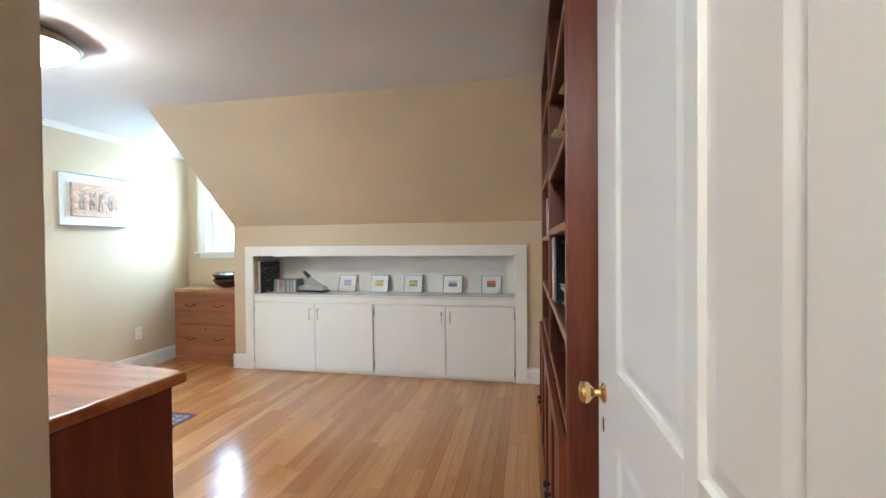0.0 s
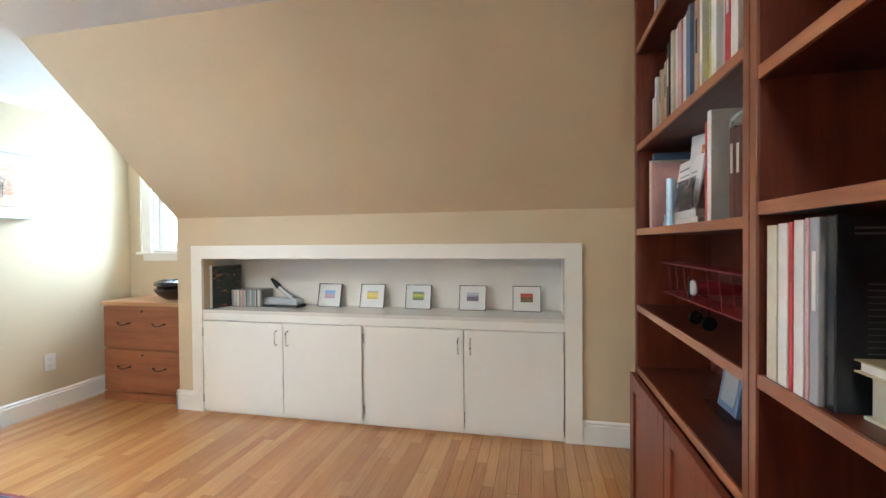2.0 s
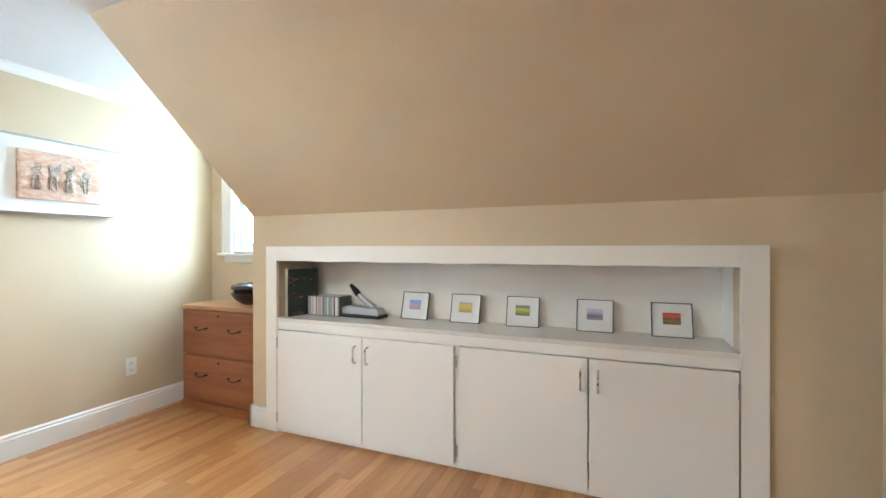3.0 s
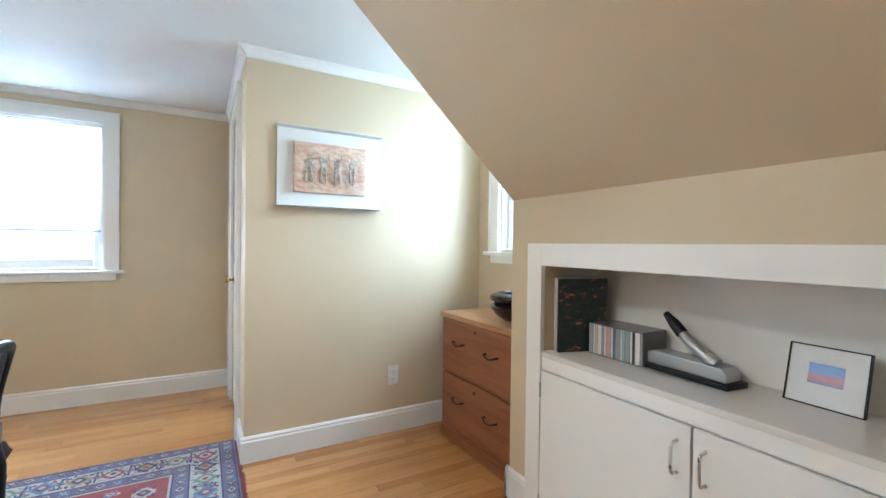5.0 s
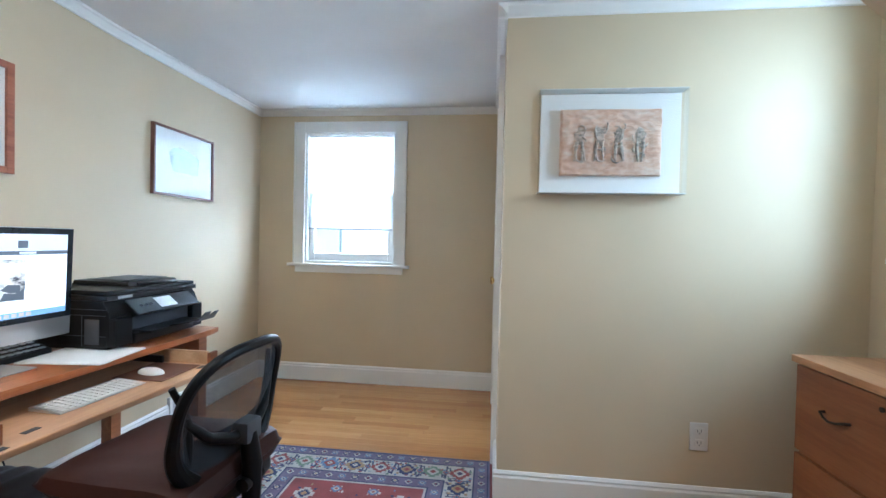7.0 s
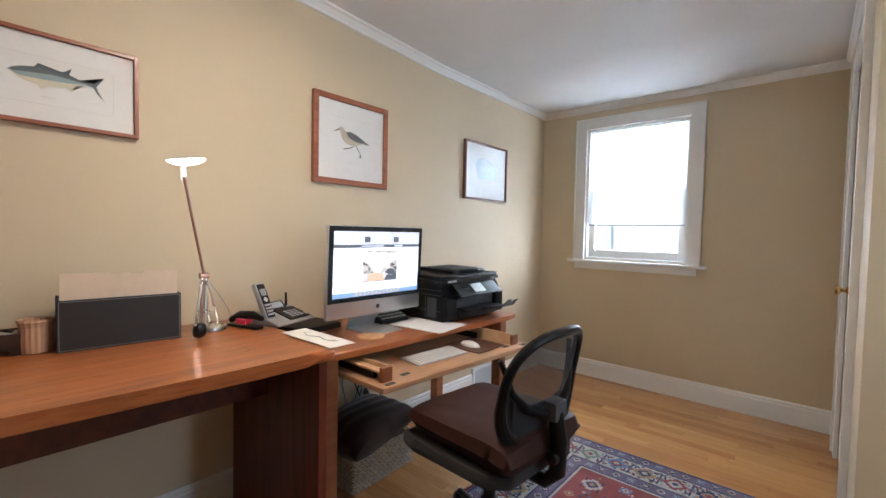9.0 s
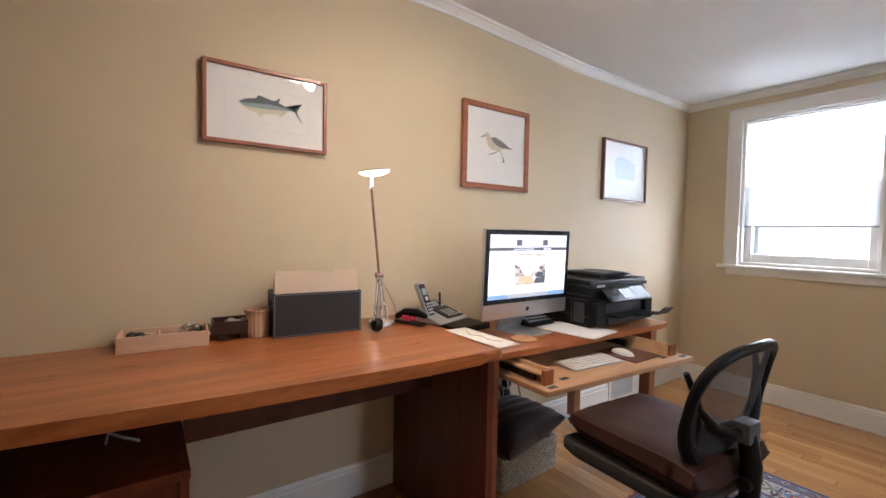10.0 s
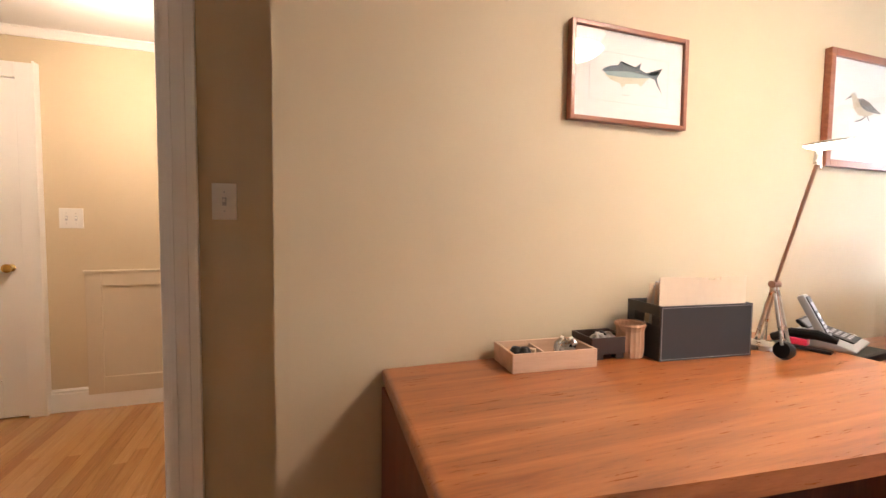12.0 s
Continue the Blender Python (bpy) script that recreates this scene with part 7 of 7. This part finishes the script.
cush = part("cushion", bm, "brown_cloth", chair, "thick dark brown seat cushion", True)
part("piping", tube([(0.217 * math.copysign(abs(math.cos(a)) ** 0.25, math.cos(a)), 0.008 + 0.223 * math.copysign(abs(math.sin(a)) ** 0.25, math.sin(a)), 0.480 - 0.012 * math.sin(a) ** 3) for a in [2 * math.pi * k / 60 for k in range(60)]], 0.0035, 6, True), "seat_cloth", cush, "dark piping", True)
# back: shield shaped frame, leaning back, facing the desk
BACK_Y = 0.13


def back_pt(a, grow=1.0):
    c, s = math.cos(a), math.sin(a)
    half = 0.198 * (1 - 0.24 * max(0, -s) ** 1.5)
    x = half * math.copysign(abs(c) ** 0.72, c) * grow
    z = (0.185 if s > 0 else 0.19) * math.copysign(abs(s) ** 0.72, s) * grow
    y = BACK_Y + 0.015 + (z + 0.19) * 0.20
    y += -0.05 * (x / 0.215) ** 2 + 0.05
    return Vector((x, y, 0.650 + z))
ring = [back_pt(2 * math.pi * k / 64) for k in range(64)]
part("backrest_frame", tube(ring, [0.0150 + 0.013 * max(0, -math.sin(2 * math.pi * k / 64)) ** 0.7 for k in range(64)], 10, True), "black_satin", chair, "black plastic back frame", True)
bm = bmesh.new()
rr = [0.02, 0.25, 0.5, 0.75, 0.96]
rings = []
for g_ in rr:
    rings.append([bm.verts.new(back_pt(2 * math.pi * k / 48, g_)) for k in range(48)])
for p, q in zip(rings, rings[1:]):
    for i in range(48):
        bm.faces.new((p[i], p[(i + 1) % 48], q[(i + 1) % 48], q[i]))
bm.faces.new(rings[0])
part("mesh", bm, "chair_mesh", chair, "see-through black mesh", True)
arc = [(-0.182, BACK_Y + 0.062, 0.735), (-0.165, BACK_Y + 0.070, 0.668), (-0.115, BACK_Y + 0.088, 0.614), (-0.05, BACK_Y + 0.105, 0.588), (0.05, BACK_Y + 0.105, 0.588), (0.115, BACK_Y + 0.088, 0.614), (0.165, BACK_Y + 0.070, 0.668), (0.182, BACK_Y + 0.062, 0.735)]
part("lumbar_arc", tube(arc, [0.008, 0.011, 0.014, 0.016, 0.016, 0.014, 0.011, 0.008], 12), "black_satin", chair, "curved lower rail of the mesh back", True)
part("joint_block", box((-0.034, BACK_Y + 0.088, 0.560), (0.034, BACK_Y + 0.140, 0.622), 0.012), "grey_dark", chair, "grey plastic joint block", True)
bm = bmesh.new()
rows_c = [[bm.verts.new((x * (1 - 0.10 * v), BACK_Y + 0.048 + 0.030 * (1 - (x / 0.15) ** 2) - 0.012 * v, 0.628 - 0.150 * v - (0.020 if abs(x) < 0.13 else 0) * (1 - v))) for x in [-0.150 + 0.30 * k / 12 for k in range(13)]] for v in [q / 6 for q in range(7)]]
for p, q in zip(rows_c, rows_c[1:]):
    for k in range(12):
        bm.faces.new((p[k], p[k + 1], q[k + 1], q[k]))
bmesh.ops.solidify(bm, geom=bm.faces[:], thickness=0.006)
part("lumbar_panel", bm, "lumbar_cloth", chair, "dark grey lumbar panel below the mesh", True)
part("back_post", tube([(0, 0.08, 0.36), (0, BACK_Y + 0.09, 0.355), (0, BACK_Y + 0.130, 0.40), (0, BACK_Y + 0.132, 0.50), (0, BACK_Y + 0.118, 0.585)], [0.022, 0.022, 0.026, 0.027, 0.024], 12), "black_satin", chair, "black post behind the back", True)
part("post_knob", turned([(0.012, -0.040), (0.019, -0.038), (0.021, 0), (0.019, 0.038), (0.012, 0.040)], 18, Matrix.Translation((0, BACK_Y + 0.128, 0.452)) @ Matrix.Rotation(radians(90), 4, "Y")), "black", chair, "black adjusting knob", True)
for s_ in (-1, 1):
    part("side_web", tube([(s_ * 0.196, BACK_Y + 0.050, 0.765), (s_ * 0.172, BACK_Y + 0.064, 0.705), (s_ * 0.158, BACK_Y + 0.064, 0.630), (s_ * 0.140, BACK_Y + 0.050, 0.550)], [0.008, 0.010, 0.012, 0.010], 10), "black_satin", chair, "inner side rail", True)
part("mechanism", box((-0.08, -0.10, 0.335), (0.08, 0.14, 0.384), 0.012), "black", chair)
part("gas_column", turned([(0.030, 0.07), (0.030, 0.20), (0.022, 0.205), (0.022, 0.335)], 20), "black", chair, "", True)
for k in range(5):
    a = 2 * math.pi * k / 5 + 0.5
    c, s = math.cos(a), math.sin(a)
    part("base_arm", tube([(0.02 * c, 0.02 * s, 0.095), (0.15 * c, 0.15 * s, 0.085), (0.27 * c, 0.27 * s, 0.062)], [0.024, 0.019, 0.013], 10), "black_satin", chair, "", True)
    part("caster", turned([(0.010, -0.022), (0.024, -0.021), (0.027, -0.010), (0.027, 0.010), (0.024, 0.021), (0.010, 0.022)], 18, Matrix.Translation((0.275 * c, 0.275 * s, 0.0275 + RUG_T)) @ Matrix.Rotation(a + 1.3, 4, "Z") @ Matrix.Rotation(radians(90), 4, "X")), "black", chair, "black double wheel", True)
    part("caster_stem", rod((0.275 * c, 0.275 * s, 0.045), (0.275 * c, 0.275 * s, 0.072), 0.006, n=8), "steel", chair)

# ---- rug ----
RX0, RX1, RY0, RY1 = -4.412, -2.725, 3.115, 4.318
rug = thing("rug", (RX0 + RX1) / 2, (RY0 + RY1) / 2, 0.001, "patterned wool rug in navy, red and cream with geometric borders", "rug")
rw, rd = (RX1 - RX0) / 2, (RY1 - RY0) / 2
part("weave", box((-rw, -rd, 0), (rw, rd, 0.006), 0.002), "wool_mauve", rug, "mauve and navy outer border")


def band(inset, width):
    a, b, w_ = rw - inset, rd - inset, width
    return [((-a, -b, 0.005), (a, -b + w_, 0.0068)), ((-a, b - w_, 0.005), (a, b, 0.0068)), ((-a, -b + w_, 0.005), (-a + w_, b - w_, 0.0068)), ((a - w_, -b + w_, 0.005), (a, b - w_, 0.0068))]


part("border_line", boxes(band(0.008, 0.006)), "wool_navy", rug, "navy edge line")
part("main_border", boxes(band(0.080, 0.130)), "wool_cream", rug, "cream main border")
part("inner_border", boxes(band(0.218, 0.060)), "wool_mauve", rug, "mauve inner border")
part("border_line", boxes(band(0.211, 0.006) + band(0.073, 0.006) + band(0.279, 0.006)), "wool_navy", rug, "navy border lines")
part("zigzag_line", boxes(band(0.286, 0.010)), "wool_cream", rug, "cream line round the field")
fa, fb_ = rw - 0.297, rd - 0.297
part("field", box((-fa, -fb_, 0.005), (fa, fb_, 0.0068)), "wool_red", rug, "red field")
motifs = collections.defaultdict(bmesh.new)


def lozenge(color, x, y, rx_, ry_, z=0.0074, steps=4):
    """A stepped diamond, as a knotted pattern has."""
    bmx = motifs[color]
    for k in range(steps):
        f0, f1 = 1 - k / steps, (k + 1) / steps
        add_box(bmx, (x - rx_ * f0, y - ry_ * f1, 0.0055), (x + rx_ * f0, y + ry_ * f1, z + 0.00005 * k))


def rosette(x, y, s, c1, c2, c3):
    lozenge(c1, x, y, s, s, 0.0073, 3)
    lozenge(c2, x, y, s * 0.6, s * 0.6, 0.0078, 3)
    lozenge(c3, x, y, s * 0.28, s * 0.28, 0.0083, 2)
    for dx, dy in ((1, 1), (1, -1), (-1, 1), (-1, -1)):
        add_box(motifs[c2], (x + dx * s * 0.82 - s * 0.14, y + dy * s * 0.82 - s * 0.14, 0.0055), (x + dx * s * 0.82 + s * 0.14, y + dy * s * 0.82 + s * 0.14, 0.0074))


cyc = [("wool_red", "wool_cream", "wool_navy"), ("wool_navy", "wool_gold", "wool_red"), ("wool_green", "wool_cream", "wool_red"), ("wool_blue", "wool_red", "wool_cream"), ("wool_gold", "wool_navy", "wool_cream")]


def border_run(inset, s, step, cycle, c_side=False):
    a, b = rw - inset, rd - inset
    nx, ny = round(2 * a / step), round(2 * b / step)
    k = 0
    for i in range(nx + 1):
        for yy in (-b, b):
            rosette(-a + 2 * a * i / nx, yy, s, *cycle[k % len(cycle)])
        k += 1
    for i in range(1, ny):
        for xx in (-a, a):
            rosette(xx, -b + 2 * b * i / ny, s, *cycle[k % len(cycle)])
        k += 1


border_run(0.145, 0.047, 0.128, cyc)
border_run(0.145, 0.016, 0.064, [("wool_navy", "wool_green", "wool_red"), ("wool_red", "wool_blue", "wool_navy")])
small = [("wool_cream", "wool_navy", "wool_red"), ("wool_blue", "wool_cream", "wool_navy"), ("wool_navy", "wool_cream", "wool_gold")]
border_run(0.040, 0.016, 0.058, small)
border_run(0.248, 0.017, 0.066, small)


def hook_run(inset, step, color):
    """Small angular hooks between the rosettes of a border."""
    a, b = rw - inset, rd - inset
    for along, across, n_ in ((a, b, round(2 * a / step)), (b, a, round(2 * b / step))):
        for i in range(n_):
            u = -along + 2 * along * (i + 0.5) / n_
            for sg in (-1, 1):
                for du, dv, lu, lv in ((0, 0, 0.0035, 0.052), (0.009, 0.040, 0.012, 0.0035), (-0.009, -0.040, 0.012, 0.0035), (0.018, 0.030, 0.0035, 0.012), (-0.018, -0.030, 0.0035, 0.012)):
                    x, y, hx, hy = u + du, sg * (across + dv), lu, lv
                    if along == b:
                        x, y, hx, hy = y, x, hy, hx
                    add_box(motifs[color], (x - hx, y - hy, 0.0055), (x + hx, y + hy, 0.0072))


hook_run(0.145, 0.128, "wool_navy")
lozenge("wool_navy", 0, 0, fa * 0.62, fb_ * 0.92, 0.0073, 9)
lozenge("wool_cream", 0, 0, fa * 0.42, fb_ * 0.62, 0.0077, 7)
lozenge("wool_red", 0, 0, fa * 0.36, fb_ * 0.54, 0.0081, 7)
lozenge("wool_blue", 0, 0, fa * 0.16, fb_ * 0.26, 0.0085, 5)
rk = random.Random(8)
for k in range(150):
    x, y = rk.uniform(-fa + 0.02, fa - 0.02), rk.uniform(-fb_ + 0.02, fb_ - 0.02)
    if abs(x) / (fa * 0.62) + abs(y) / (fb_ * 0.92) > 1.08:
        lozenge(rk.choice(("wool_navy", "wool_cream", "wool_blue", "wool_gold")), x, y, rk.uniform(0.004, 0.010), rk.uniform(0.004, 0.010), 0.0071, 2)
for sx in (-1, 1):
    for sy in (-1, 1):
        rosette(sx * fa * 0.80, sy * fb_ * 0.70, 0.045, "wool_cream", "wool_navy", "wool_gold")
        rosette(sx * fa * 0.56, sy * fb_ * 0.86, 0.022, "wool_gold", "wool_red", "wool_cream")
        rosette(sx * fa * 0.90, sy * fb_ * 0.28, 0.024, "wool_blue", "wool_cream", "wool_red")
for k in range(760):
    ex = rk.random() < rw / (rw + rd)
    inn = rk.choice((0.095, 0.108, 0.184, 0.196, 0.125, 0.165)) + rk.uniform(-0.006, 0.006)
    sg = rk.choice((-1, 1))
    x, y = (rk.uniform(-rw + 0.1, rw - 0.1), sg * (rd - inn)) if ex else (sg * (rw - inn), rk.uniform(-rd + 0.1, rd - 0.1))
    lozenge(rk.choice(("wool_navy", "wool_blue", "wool_red", "wool_navy", "wool_mauve", "wool_green")), x, y, rk.uniform(0.004, 0.009), rk.uniform(0.004, 0.009), 0.0071, 2)
for color, bmx in motifs.items():
    tagged(part("motif", bmx, color, rug, color.replace("wool_", "") + " knotted motifs"), kind="stuff")
bm = bmesh.new()
rf = random.Random(4)
for sgn in (-1, 1):
    for k in range(230):
        x = -rw + 2 * rw * (k + 0.5) / 230
        l = rf.uniform(0.012, 0.024)
        add_box(bm, (x - 0.0022, 0, 0), (x + 0.0022, l, 0.003), m=Matrix.Translation((0, sgn * rd, 0)) @ (Matrix.Identity(4) if sgn > 0 else Matrix.Diagonal((1, -1, 1, 1))))
tagged(part("fringe", bm, "wool_red", rug, "short red fringe"), kind="stuff")

# ---- oak floor ----
PLANK = 0.0575
rp = random.Random(21)
planks = []
n_rows = int(round((1.2 - WINDOW_X) / PLANK)) + 1
for r_ in range(n_rows):
    x0 = WINDOW_X + r_ * PLANK
    y = HALL_Y - rp.uniform(0, 0.8)
    while y < DORMER_Y + 0.1:
        l = rp.uniform(0.35, 1.5)
        a, b = max(y, HALL_Y - 0.02), min(y + l, DORMER_Y + 0.1)
        if b - a > 0.02:
            planks.append((x0, a, b))
        y += l
cache = {}
near = lambda p: abs(p[0] + 1.9) + 0.9 * max(0, 3.3 - (p[1] + p[2]) / 2) + 0.35 * abs((p[1] + p[2]) / 2 - 4.2)
planks.sort(key=near)
floor = tagged(new("floor"), "golden oak strip floor with mixed brown boards", "floor", "", "structure")
for x0, a, b in planks[:300]:
    l = round((b - a) / 0.05) * 0.05 or 0.05
    key = round(b - a, 3)
    if key not in cache:
        bm = box((0.0004, 0.0004, -0.018), (PLANK - 0.0004, key - 0.0004, 0.0))
        top_edges = [e for e in bm.edges if all(v.co.z > -0.001 for v in e.verts)]
        bmesh.ops.bevel(bm, geom=top_edges, offset=0.0006, segments=1, affect="EDGES")
        me = bpy.data.meshes.new("plank")
        bm.to_mesh(me)
        bm.free()
        me.materials.append(M["oak_floor"])
        cache[key] = me
    ob = new("plank", cache[key])
    ob.parent = floor
    ob.location = (x0, a, 0)
verts, faces = [], []
for x0, a, b in planks[300:]:
    i = len(verts)
    g_ = 0.0004
    xa, xb, ya, yb = x0 + g_, x0 + PLANK - g_, a + g_, b - g_
    verts += [(xa, ya, -0.018), (xb, ya, -0.018), (xb, yb, -0.018), (xa, yb, -0.018), (xa, ya, -0.0006), (xb, ya, -0.0006), (xb, yb, -0.0006), (xa, yb, -0.0006), (xa + 0.0006, ya + 0.0006, 0), (xb - 0.0006, ya + 0.0006, 0), (xb - 0.0006, yb - 0.0006, 0), (xa + 0.0006, yb - 0.0006, 0)]
    for k in range(4):
        j = (k + 1) % 4
        faces += [(i + k, i + j, i + 4 + j, i + 4 + k), (i + 4 + k, i + 4 + j, i + 8 + j, i + 8 + k)]
    faces.append((i + 8, i + 9, i + 10, i + 11))
me = bpy.data.meshes.new("planks")
me.from_pydata(verts, [], faces)
me.materials.append(M["oak_floor_loose"])
ob = new("planks", me)
ob.parent = floor
tagged(ob, "", "", "", "stuff")
